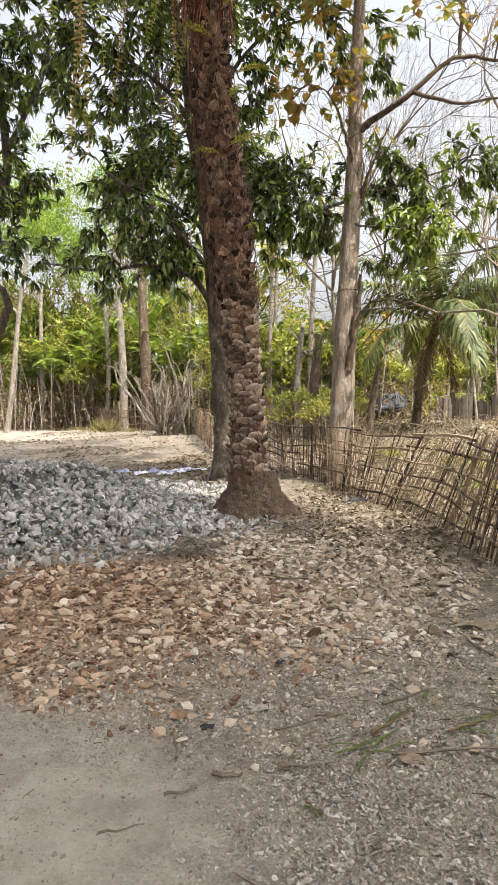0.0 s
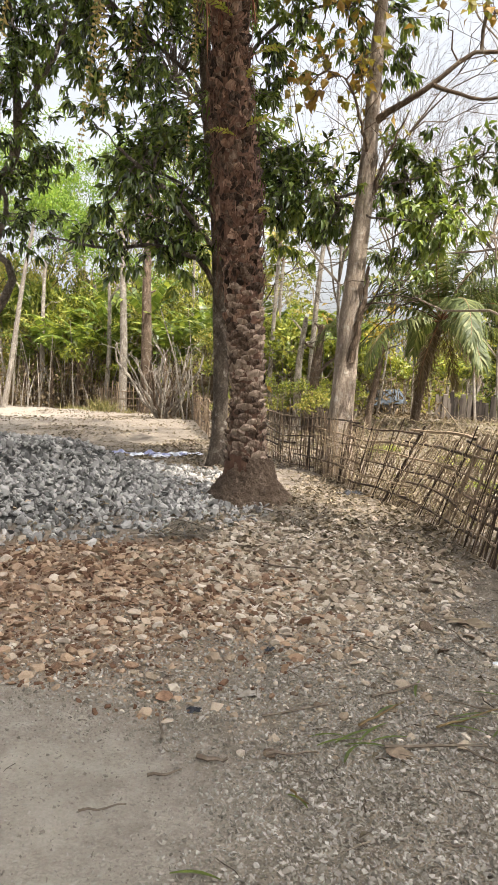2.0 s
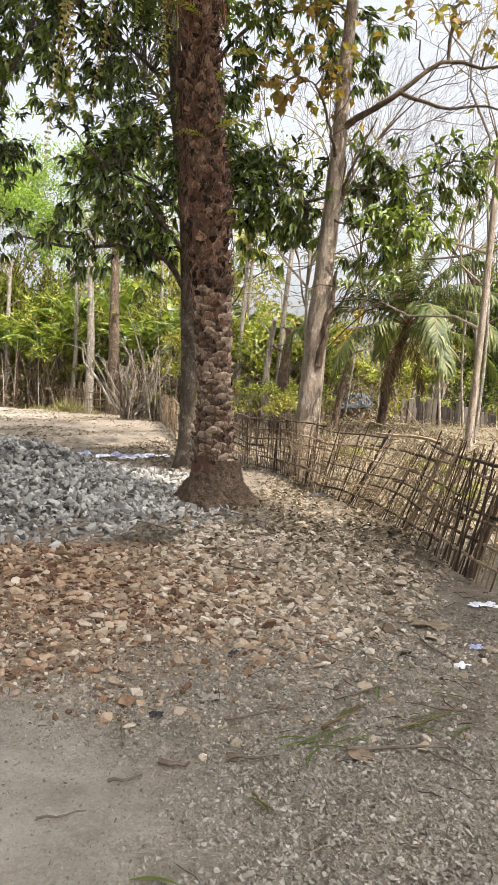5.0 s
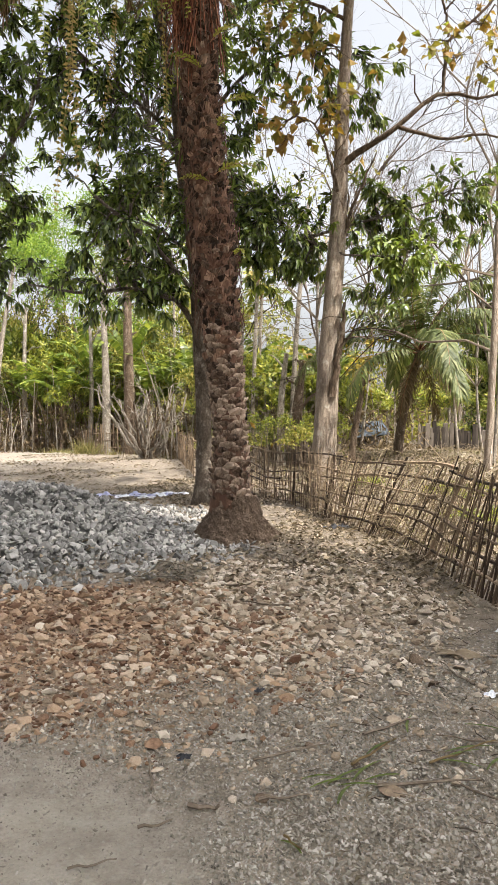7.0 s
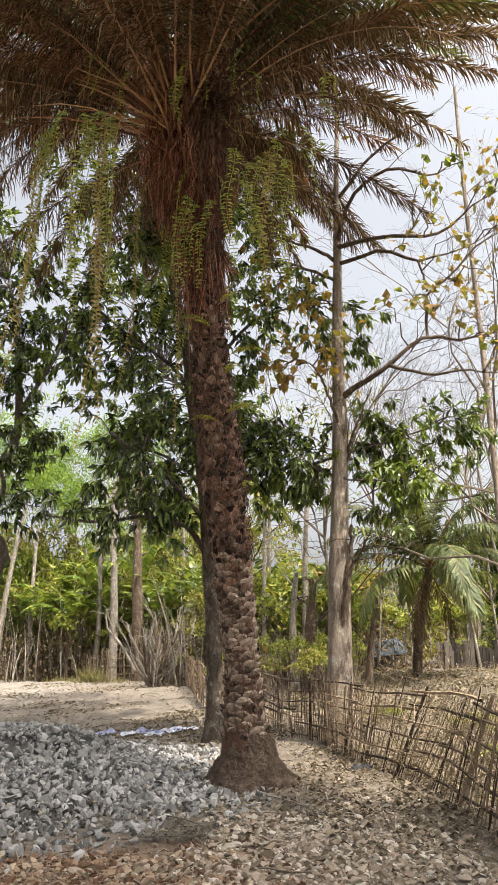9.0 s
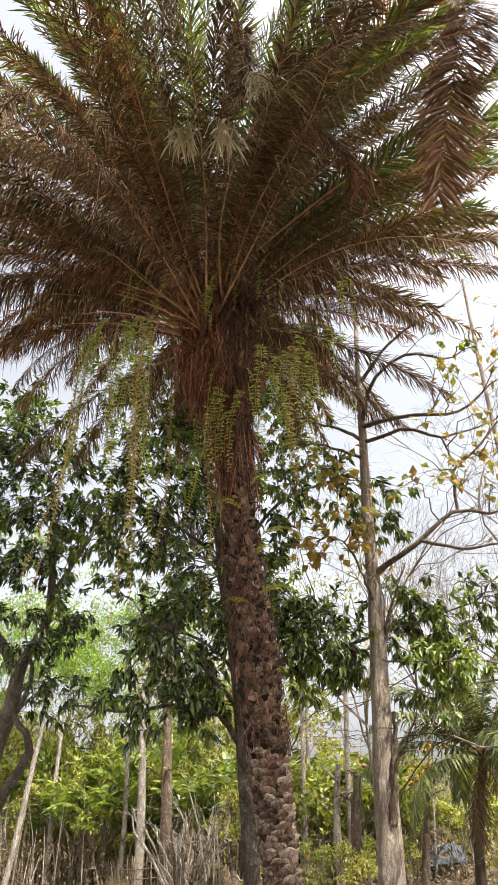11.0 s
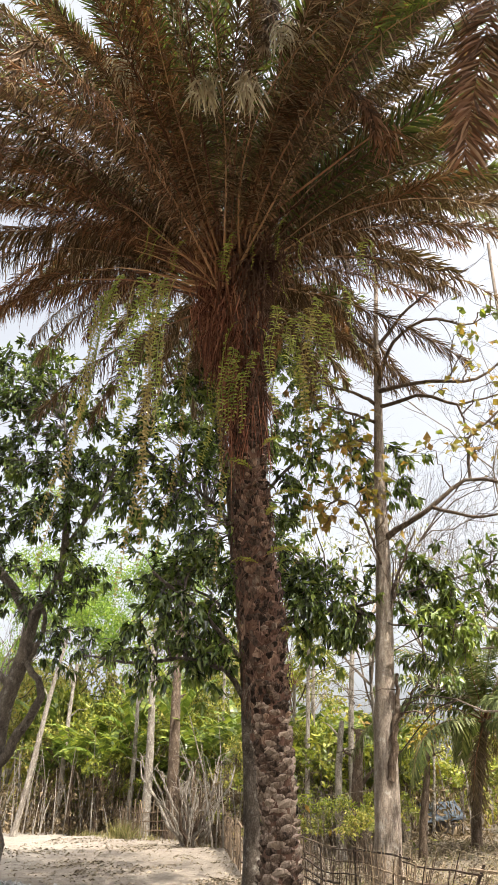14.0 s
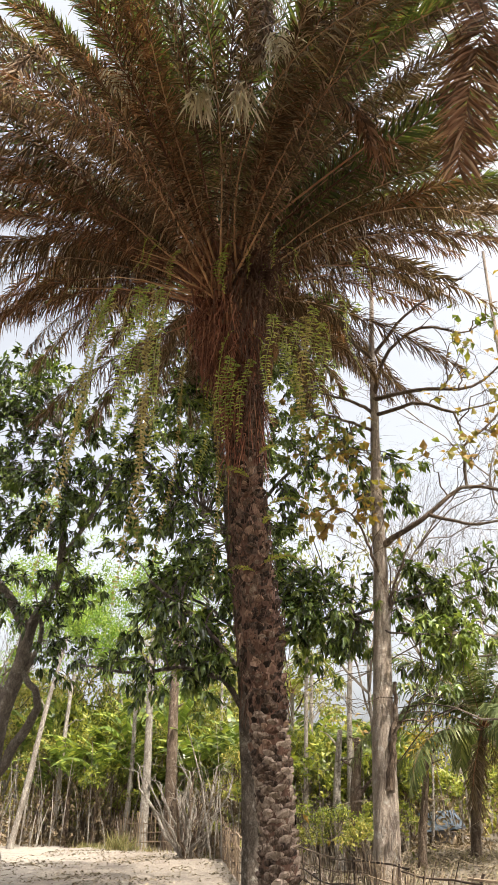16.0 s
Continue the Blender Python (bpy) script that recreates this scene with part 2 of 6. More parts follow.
M_STONE_PALE = rough_mat("pale_rubble_stone", [(0.12, (0.07, 0.048, 0.033)), (0.40, (0.225, 0.17, 0.12)), (0.65, (0.345, 0.28, 0.212)), (0.92, (0.49, 0.435, 0.37))], 30, (1, 1, 1), 0.92, 0.5, 0.006, 0.5, 0.5)
M_STONE_RED = rough_mat("reddish_rubble_stone", [(0.12, (0.11, 0.06, 0.036)), (0.40, (0.28, 0.185, 0.12)), (0.62, (0.37, 0.28, 0.20)), (0.8, (0.41, 0.345, 0.28)), (0.95, (0.49, 0.425, 0.35))], 30, (1, 1, 1), 0.92, 0.5, 0.006, 0.7, 0.7)
M_PEBBLE = rough_mat("grit", [(0.12, (0.105, 0.09, 0.073)), (0.5, (0.24, 0.215, 0.183)), (0.9, (0.44, 0.412, 0.37))], 40, (1, 1, 1), 0.9, 0.3, 0.004, 0.42)
# stone dust with the shade of the gaps between stones in its colour
M_PILE_GAPS = rough_mat("gap_dark_stone_dust", [(0.3, (0.06, 0.057, 0.054)), (0.55, (0.12, 0.116, 0.11)), (0.8, (0.2, 0.193, 0.18))], 22, (1, 1, 1), 0.95, 0.9)
M_OLDWOOD = rough_mat("old_planks", [(0.28, (0.02, 0.015, 0.012)), (0.5, (0.062, 0.05, 0.04)), (0.75, (0.15, 0.125, 0.102))], 16, (1, 1, 0.2), 0.95, 0.6, 0.01, 0.4, 0.5)
M_SHEET = rough_mat("weathered_sheet", [(0.3, (0.03, 0.038, 0.048)), (0.55, (0.075, 0.09, 0.108)), (0.8, (0.20, 0.22, 0.235))], 10, (1, 1, 1), 0.9, 0.2)
M_PLASTIC = rough_mat("white_plastic", [(0.3, (0.55, 0.57, 0.63)), (0.55, (0.70, 0.72, 0.78)), (0.8, (0.80, 0.81, 0.83))], 12, (1, 1, 1), 0.45, 0.4)
M_PLASTIC_BLUE = rough_mat("blue_plastic", [(0.3, (0.28, 0.30, 0.50)), (0.55, (0.46, 0.48, 0.66)), (0.8, (0.66, 0.68, 0.78))], 14, (1, 1, 1), 0.45, 0.4)
M_RAG = rough_mat("dark_rag", [(0.3, (0.02, 0.02, 0.025)), (0.6, (0.05, 0.05, 0.055)), (0.8, (0.10, 0.10, 0.10))], 25, (1, 1, 1), 0.9, 0.5)


def ground_material():
    m, nt, bsdf, geo, obj = base_mat("earth")
    sep = nt.nodes.new("ShaderNodeSeparateXYZ")
    nt.links.new(obj, sep.inputs[0])
    X, Y = sep.outputs[0], sep.outputs[1]
    wob = math_node(nt, "MULTIPLY", math_node(nt, "SUBTRACT", tex_noise(nt, obj, 0.9, 4), 0.5), 1.6)

    def step(v, a, b):
        r = nt.nodes.new("ShaderNodeMapRange")
        r.interpolation_type = "SMOOTHSTEP"
        r.inputs["From Min"].default_value, r.inputs["From Max"].default_value = a, b
        nt.links.new(v, r.inputs["Value"])
        return r.outputs[0]
    fine = tex_noise(nt, obj, 60, 8, 0.7)
    mid = tex_noise(nt, obj, 6, 6, 0.6)
    big = tex_noise(nt, obj, 0.7, 4)
    grit = nt.nodes.new("ShaderNodeTexVoronoi")
    grit.inputs["Scale"].default_value = 70
    nt.links.new(obj, grit.inputs["Vector"])
    mixf = math_node(nt, "ADD", math_node(nt, "MULTIPLY", fine, 0.5), math_node(nt, "MULTIPLY", mid, 0.5))
    dirt = ramp(nt, mixf, [(0.3, (0.105, 0.082, 0.062)), (0.5, (0.225, 0.185, 0.145)), (0.72, (0.37, 0.315, 0.255))])
    road = ramp(nt, mixf, [(0.28, (0.21, 0.185, 0.152)), (0.5, (0.33, 0.297, 0.25)), (0.75, (0.44, 0.40, 0.345))])
    red = ramp(nt, mixf, [(0.3, (0.13, 0.074, 0.046)), (0.5, (0.25, 0.158, 0.102)), (0.72, (0.35, 0.255, 0.18))])
    # packed track: near corner, and the far lane behind the heap
    near = math_node(nt, "MULTIPLY", step(math_node(nt, "ADD", X, math_node(nt, "MULTIPLY", wob, 0.45)), 0.45, -0.55),
                     step(math_node(nt, "ADD", math_node(nt, "ADD", Y, math_node(nt, "MULTIPLY", X, 0.55)), math_node(nt, "MULTIPLY", wob, 0.3)), 3.05, 2.25))
    lane = math_node(nt, "MULTIPLY", step(math_node(nt, "ADD", Y, wob), 13.5, 15.5),
                     step(math_node(nt, "ADD", X, wob), 1.2, -1.8))
    # lane kept close to the darker dirt colour, standing in for tree shade
    lane = math_node(nt, "MULTIPLY", lane, 0.1)
    west = step(math_node(nt, "ADD", X, wob), -5.6, -7.2)
    west = math_node(nt, "MULTIPLY", west, 0.5)
    track = math_node(nt, "MAXIMUM", math_node(nt, "MAXIMUM", near, lane), west)
    rx = math_node(nt, "DIVIDE", math_node(nt, "ADD", X, 1.1), 1.7)
    ry = math_node(nt, "DIVIDE", math_node(nt, "SUBTRACT", Y, 5.0), 1.5)
    dist = math_node(nt, "ADD", math_node(nt, "MULTIPLY", rx, rx), math_node(nt, "MULTIPLY", ry, ry))
    redf = math_node(nt, "MULTIPLY", step(math_node(nt, "ADD", dist, wob), 1.9, 0.2), 0.8)
    col = mix_col(nt, redf, dirt, red)
    col = mix_col(nt, track, col, road)
    grass = math_node(nt, "MULTIPLY", step(math_node(nt, "ADD", X, math_node(nt, "MULTIPLY", wob, 0.6)), 2.4, 3.6), step(big, 0.35, 0.6))
    col = mix_col(nt, math_node(nt, "MULTIPLY", grass, 0.75), col, (0.13, 0.105, 0.065))
    col = mix_col(nt, math_node(nt, "MULTIPLY", step(big, 0.35, 0.75), 0.35), col, (0.15, 0.125, 0.105))
    spot = step(tex_noise(nt, obj, 2.3, 6, 0.65), 0.48, 0.62)
    col = mix_col(nt, math_node(nt, "MULTIPLY", spot, 0.3), col, (0.12, 0.098, 0.08))
    crumb = step(tex_noise(nt, obj, 19, 4, 0.7), 0.55, 0.66)
    col = mix_col(nt, math_node(nt, "MULTIPLY", crumb, 0.4), col, (0.34, 0.30, 0.25))
    nt.links.new(col, bsdf.inputs["Base Color"])
    bsdf.inputs["Roughness"].default_value = 0.95
    bsdf.inputs["Specular IOR Level"].default_value = 0.2
    h = math_node(nt, "ADD", fine, math_node(nt, "MULTIPLY", grit.outputs["Distance"], 0.6))
    bump(nt, bsdf, math_node(nt, "ADD", h, math_node(nt, "MULTIPLY", mid, 1.2)), 0.9, 0.025)
    return m


M_GROUND = ground_material()

# ---- mesh tools ----
rng = np.random.default_rng(11)


def unit(v):
    v = np.asarray(v, float)
    return v / np.maximum(np.linalg.norm(v, axis=-1, keepdims=True), 1e-9)


class Build:
    """Collects triangles and quads and links them as one mesh."""

    def __init__(self):
        self.v, self.f, self.n = [], [], 0

    def add(self, verts, faces, m=0):
        verts, faces = np.asarray(verts, float), np.asarray(faces, int)
        self.v.append(verts)
        self.f.append((faces + self.n, m))
        self.n += len(verts)

    def tube(self, pts, radii, sides=8, m=0, rough=0.0):
        pts = np.asarray(pts, float)
        radii = np.broadcast_to(np.asarray(radii, float), (len(pts),))
        t = unit(np.gradient(pts, axis=0))
        ref = np.array([0.0, 0, 1]) if abs(t[:, 2]).mean() < 0.8 else np.array([1.0, 0, 0])
        a = unit(np.cross(t, ref))
        b = np.cross(t, a)
        ang = np.arange(sides) * 2 * np.pi / sides
        ring = a[:, None] * np.cos(ang)[None, :, None] + b[:, None] * np.sin(ang)[None, :, None]
        rr = np.repeat(radii[:, None], sides, 1)
        if rough:
            k = np.arange(len(pts))[:, None] * 1.0
            ph = rng.uniform(0, 6.28, 4)
            lump = np.sin(ang[None] * 2 + k * 0.7 + ph[0]) + np.sin(ang[None] * 3 - k * 0.9 + ph[1]) + np.sin(ang[None] * 5 + k * 1.7 + ph[2])
            rr = rr * (1 + rough * 0.55 * lump + rough * 0.5 * rng.normal(size=rr.shape))
        v = (pts[:, None] + ring * rr[:, :, None]).reshape(-1, 3)
        k, j = np.meshgrid(np.arange(len(pts) - 1), np.arange(sides), indexing="ij")
        j2 = (j + 1) % sides
        q = np.stack([k * sides + j, k * sides + j2, (k + 1) * sides + j2, (k + 1) * sides + j], -1).reshape(-1, 4)
        self.add(v, q, m)
        tip = np.vstack([v[-sides:], pts[-1] + t[-1] * radii[-1] * 0.4])
        self.add(tip, [(i, (i + 1) % sides, sides) for i in range(sides)], m)

    def leaves(self, p, d, up, length, width, m=0, bend=0.15, fold=0.12, wide=0.45):
        p, d = np.asarray(p, float), unit(d)
        n = len(p)
        length = np.broadcast_to(length, (n,))[:, None]
        width = np.broadcast_to(width, (n,))[:, None]
        side = unit(np.cross(d, up))
        nrm = np.cross(side, d)
        c = p + d * length * wide + nrm * length * bend * 0.6
        l = c + side * width * 0.5 + nrm * width * fold
        r = c - side * width * 0.5 + nrm * width * fold
        tip = p + d * length - nrm * length * bend
        v = np.stack([p, c, l, r, tip], 1).reshape(-1, 3)
        o = np.arange(n)[:, None, None] * 5
        f = (o + np.array([(0, 1, 2), (2, 1, 4), (0, 3, 1), (1, 3, 4)])[None]).reshape(-1, 3)
        self.add(v, f, m)

    def blades(self, p, d, up, length, width, sag=0.1, m=0):
        """Narrow leaflets in two segments that sag to their tips."""
        p, d = np.asarray(p, float), unit(d)
        n = len(p)
        length = np.broadcast_to(length, (n,))[:, None]
        width = np.broadcast_to(width, (n,))[:, None]
        sag = np.broadcast_to(sag, (n,))[:, None]
        side = unit(np.cross(d, up))
        g = np.array([0, 0, -1.0])
        mid = p + d * length * 0.5 + g * length * sag * 0.25
        tip = p + d * length * (1 - sag * 0.35) + g * length * sag
        v = np.stack([p + side * width * 0.25, p - side * width * 0.25, mid + side * width * 0.5, mid - side * width * 0.5, tip], 1).reshape(-1, 3)
        o = np.arange(n)[:, None] * 5
        self.add(v, np.repeat(o, 1, 1) + np.array([[0, 1, 3, 2]]), m)
        self.f.append((o + np.array([[2, 3, 4]]) + self.n - len(v), m))

    def mesh(self, name, mats, smooth=False):
        me = bpy.data.meshes.new(name)
        v = np.concatenate(self.v)
        loops = np.concatenate([f.ravel() for f, _ in self.f])
        sizes = np.concatenate([np.full(len(f), f.shape[1]) for f, _ in self.f])
        mi = np.concatenate([np.full(len(f), m) for f, m in self.f])
        me.vertices.add(len(v))
        me.vertices.foreach_set("co", v.ravel())
        me.loops.add(len(loops))
        me.loops.foreach_set("vertex_index", loops)
        me.polygons.add(len(sizes))
        me.polygons.foreach_set("loop_start", np.concatenate([[0], np.cumsum(sizes)[:-1]]))
        me.polygons.foreach_set("material_index", mi)
        me.polygons.foreach_set("use_smooth", np.full(len(sizes), bool(smooth)))
        for m in (mats if isinstance(mats, (list, tuple)) else [mats]):
            me.materials.append(m)
        me.update(calc_edges=True)
        me.validate()
        return me


def part(name, what, mats, parent=None, label="", smooth=False, m=None):
    """Links a Build (or a mesh) as one object under a thing."""
    me = what.mesh(name, mats, smooth) if isinstance(what, Build) else what
    ob = new(name, me)
    ob.parent = parent
    if m is not None:
        ob.matrix_local = m
    if label:
        ob["label"] = label
    return ob


def thing(name, x, y, z, label, category, group="", kind=""):
    ob = new(name)
    ob.empty_display_size = 0.2
    ob.location = (x, y, z)
    return tagged(ob, label, category, group, kind)


def smooth01(a, b, v):
    t = np.clip((np.asarray(v, float) - a) / (b - a), 0, 1)
    return t * t * (3 - 2 * t)


def wave(x, y, k, s):
    return np.sin(x * k + s) * np.cos(y * k * 1.13 + s * 1.7) + 0.5 * np.sin(x * k * 2.3 - y * k * 1.9 + s * 3.1)


def gz(x, y):
    """Height of the ground."""
    x, y = np.asarray(x, float), np.asarray(y, float)
    z = 0.02 * wave(x, y, 3.3, 1.1) * smooth01(13, 17, y) + 0.012 * wave(x, y, 1.7, 0.4) + 0.007 * wave(x, y, 5.1, 1.9) + 0.035 * wave(x, y, 0.9, 0.8) * smooth01(11, 16, y)
    z = z + 0.6 * smooth01(9, 22, y) * smooth01(1.6, 5.5, x)
    z = z + 0.25 * smooth01(14, 26, y) * (1 - smooth01(0.5, 3.0, x))
    z = z + 0.5 * smooth01(45, 90, np.hypot(x, y))
    return z


def heap(x, y):
    """Height of the stone heap over the ground."""
    x, y = np.asarray(x, float), np.asarray(y, float)
    u = np.hypot((x + 4.1) / 3.9, (y - 9.7) / 3.6)
    u = u + 0.06 * wave(x, y, 1.3, 2.0)
    z = 0.60 * (1 - smooth01(0.15, 1.04, u)) * (1 + 0.12 * wave(x, y, 2.1, 0.7))
    return np.where(u < 1.04, z, 0.0)


def curve_pts(keys, n):
    """A smooth line through a few points."""
    keys = np.asarray(keys, float)
    s = np.concatenate([[0], np.cumsum(np.linalg.norm(np.diff(keys[:, :3], axis=0), axis=1))])
    q = np.linspace(0, s[-1], n)
    g = np.gradient(keys, s, axis=0)
    k = np.clip(np.searchsorted(s, q, "right") - 1, 0, len(s) - 2)
    h = (s[k + 1] - s[k])[:, None]
    t = ((q - s[k])[:, None]) / h
    return ((2 * t**3 - 3 * t**2 + 1) * keys[k] + (t**3 - 2 * t**2 + t) * h * g[k]
            + (-2 * t**3 + 3 * t**2) * keys[k + 1] + (t**3 - t**2) * h * g[k + 1])


def stone_shape(flat=0.6, n=11):
    p = unit(rng.normal(size=(n, 3))) * rng.uniform(0.75, 1.0, (n, 1))
    p[:, 2] *= flat
    bm = bmesh.new()
    for q in p:
        bm.verts.new(q)
    bmesh.ops.convex_hull(bm, input=bm.verts)
    loose = [v for v in bm.verts if not v.link_faces]
    bmesh.ops.delete(bm, geom=loose, context="VERTS")
    bm.verts.index_update()
    v = np.array([q.co for q in bm.verts])
    f = np.array([[q.index for q in fc.verts] for fc in bm.faces])
    bm.free()
    return v, f


GRIT = [stone_shape(fl, 6) for fl in (0.7, 0.85, 0.8, 0.75, 0.9)]
STONES = [stone_shape(fl, 13) for fl in (0.4, 0.5, 0.62, 0.36, 0.7, 0.42, 0.55, 0.6)]


def random_turns(n, tilt=0.5):
    out = []
    for _ in range(n):
        out.append(Euler((rng.normal() * tilt, rng.normal() * tilt, rng.uniform(0, 6.28))).to_matrix())
    return np.array([np.array(m) for m in out])


def stone_field(b, pts, size, tilt=0.5, shapes=None):
    """Adds a stone at each point to a Build."""
    rot = random_turns(len(pts), tilt)
    shapes = shapes or STONES
    kind = rng.integers(0, len(shapes), len(pts))
    for k, (v, f) in enumerate(shapes):
        i = np.where(kind == k)[0]
        if not len(i):
            continue
        asp = np.stack([rng.uniform(0.8, 1.3, len(i)), rng.uniform(0.7, 1.1, len(i)), rng.uniform(0.7, 1.1, len(i))], 1)
        w = np.einsum("nij,nkj->nki", rot[i], v[None] * asp[:, None] * size[i][:, None, None]) + pts[i][:, None]
        ff = (np.arange(len(i))[:, None, None] * len(v) + f[None]).reshape(-1, 3)
        b.add(w.reshape(-1, 3), ff)


def stone_parts(name, parent, pts, size, mats, tilt=0.5):
    meshes = []
    for v, f in STONES:
        b = Build()
        b.add(v, f)
        meshes.append(b.mesh(name, mats))
    for p, s in zip(pts, size):
        ob = new(name, meshes[rng.integers(0, len(meshes))])
        ob.parent = parent
        ob.matrix_local = Matrix.LocRotScale(Vector(p) - parent.location, Euler((rng.normal() * tilt, rng.normal() * tilt, rng.uniform(0, 6.28))),
                                             Vector((s * rng.uniform(0.8, 1.3), s * rng.uniform(0.7, 1.1), s * rng.uniform(0.7, 1.1))))


# ---- ground ----


def build_ground():
    u = np.linspace(-1, 1, 241)
    sx = np.sinh(u * 5.6) / np.sinh(5.6) * 420
    sy = np.sinh(u * 5.6) / np.sinh(5.6) * 420 + 5
    X, Y = np.meshgrid(sx, sy, indexing="ij")
    v = np.stack([X, Y, gz(X, Y)], -1).reshape(-1, 3)
    n = len(u)
    i, j = np.meshgrid(np.arange(n - 1), np.arange(n - 1), indexing="ij")
    q = np.stack([i * n + j, (i + 1) * n + j, (i + 1) * n + j + 1, i * n + j + 1], -1).reshape(-1, 4)
    b = Build()
    b.add(v, q)
    g = part("ground", b, M_GROUND, smooth=True)
    tagged(g, "dry grey-brown earth ground with a packed dirt track", "ground", kind="structure")


build_ground()

# ---- date palm ----


def rachis_line(L, a0, droop, n=18):
    s = np.linspace(0, 1, n)
    ang = np.radians(a0) - np.radians(droop) * s ** 1.35
    step = L / (n - 1)
    x = np.concatenate([[0], np.cumsum(np.cos(ang[:-1]) * step)])
    z = np.concatenate([[0], np.cumsum(np.sin(ang[:-1]) * step)])
    return s, np.stack([x, 0 * x, z], 1), np.stack([np.cos(ang), 0 * ang, np.sin(ang)], 1)


def frond_meshes(L, a0, droop, leaf_len, sag, width, pairs, mat, spread=(68, 28), vee=25, start=0.16, jitter=0.18, ragged=0.0, rach=0.02, line=None, across=None, fall=0.0):
    s, p, t = rachis_line(L, a0, droop)
    if line is not None:
        s, p, t = np.linspace(0, 1, len(line)), line, unit(np.gradient(line, axis=0))
    b = Build()
    b.tube(p, np.interp(s, [0, 0.06, 0.3, 1], [rach * 1.35, rach * 0.95, rach * 0.65, 0.004]), 6)
    r_me = b.mesh("frond", M_RACHIS, True)
    b = Build()
    q = np.repeat(np.linspace(start, 0.995, pairs), 2) + rng.normal(size=pairs * 2) * 0.004
    q = np.clip(q, 0, 1)
    sgn = np.tile([1.0, -1.0], pairs)
    P = np.stack([np.interp(q, s, p[:, k]) for k in range(3)], 1)
    T = unit(np.stack([np.interp(q, s, t[:, k]) for k in range(3)], 1))
    across = np.array([0, 1.0, 0]) if across is None else unit(across)
    side = across[None] * sgn[:, None]
    N = np.cross(T, across)
    if line is None:
        N = N * np.sign(N[:, 2:3] + 1e-6)
    phi = np.radians(np.interp(q, [start, 1], spread) + rng.normal(size=len(q)) * 8)
    psi = np.radians(vee + rng.normal(size=len(q)) * vee * 0.9)
    D = T * np.cos(phi)[:, None] + (side * np.cos(psi)[:, None] + N * np.sin(psi)[:, None]) * np.sin(phi)[:, None]
    D = unit(D + rng.normal(size=D.shape) * jitter - np.array([0, 0, 1.0]) * (fall * (0.8 + 0.5 * np.sin(np.arange(len(q)) * 2.4)))[:, None])
    ln = leaf_len * np.interp(q, [start, start + 0.12, 0.5, 0.85, 1], [0.45, 0.85, 1, 0.82, 0.45]) * rng.uniform(0.75, 1.1, len(q))
    keep = rng.random(len(q)) >= ragged
    sg = np.clip(sag * rng.uniform(0.5, 1.4, len(q)), 0, 0.95)
    b.blades(P[keep], D[keep], N[keep], ln[keep], width * rng.uniform(0.8, 1.2, keep.sum()), sg[keep])
    return r_me, b.mesh("blade", mat)


def bow(a, c, n, sag, wob):
    """A bent twig from a to c."""
    a, c = np.asarray(a, float), np.asarray(c, float)
    t = np.linspace(0, 1, n)[:, None]
    p = a + (c - a) * t
    p[:, 2] += (np.sin(t[:, 0] * np.pi)) * sag * np.linalg.norm(c - a)
    p[1:-1] += rng.normal(size=(n - 2, 3)) * wob * np.linalg.norm(c - a)
    return p


def add_frond(parent, meshes, base, azim, tilt=0.0, roll=0.0, scale=1.0, label=""):
    f = new("frond", meshes[0])
    f.parent = parent
    f.matrix_local = Matrix.LocRotScale(Vector(base), Euler((radians(roll), radians(tilt), radians(azim))), Vector((scale,) * 3))
    if label:
        f["label"] = label
    lf = new("blade", meshes[1])
    lf.parent = f
    return f


rng = np.random.default_rng(5)
PALM = [(0.04, 9.1, -0.1), (0.0, 9.1, 0.56), (0.0, 9.1, 1.2), (-0.07, 9.1, 2.1), (-0.16, 9.1, 3.1), (-0.24, 9.1, 4.0), (-0.35, 9.1, 4.9), (-0.40, 9.1, 5.6),
        (-0.43, 9.1, 6.5), (-0.50, 9.1, 7.5), (-0.68, 9.1, 8.6), (-0.80, 9.1, 10.2)]


def boot_mesh(long, wide, out, arch, mat):
    """The stub of a cut leaf: a broad scale that swells outward to an arched lip, cut flat on top. x: out, z: up."""
    b = Build()
    ys = np.array([-0.5, -0.27, 0.0, 0.27, 0.5])
    rows = []
    for z, o, w in ((-0.55, 0.0, 0.8), (-0.2, 0.5, 1.0), (0.15, 0.88, 1.0), (0.4, 1.0, 0.9), (0.5, 0.72, 0.78), (0.46, 0.0, 0.7)):
        for y in ys:
            f = (2 * abs(y)) ** 2
            rows.append((out * o * (1 - 0.85 * f) - 0.012 * f, y * w * wide, (z - arch * f * (0.5 + z)) * long))
    v = np.array(rows) + rng.normal(size=(30, 3)) * np.array([0.008, 0.006, 0.008])
    b.add(v, [(r * 5 + c, r * 5 + c + 1, r * 5 + c + 6, r * 5 + c + 5) for r in range(5) for c in range(4)])
    return b.mesh("leaf_base", mat, False)


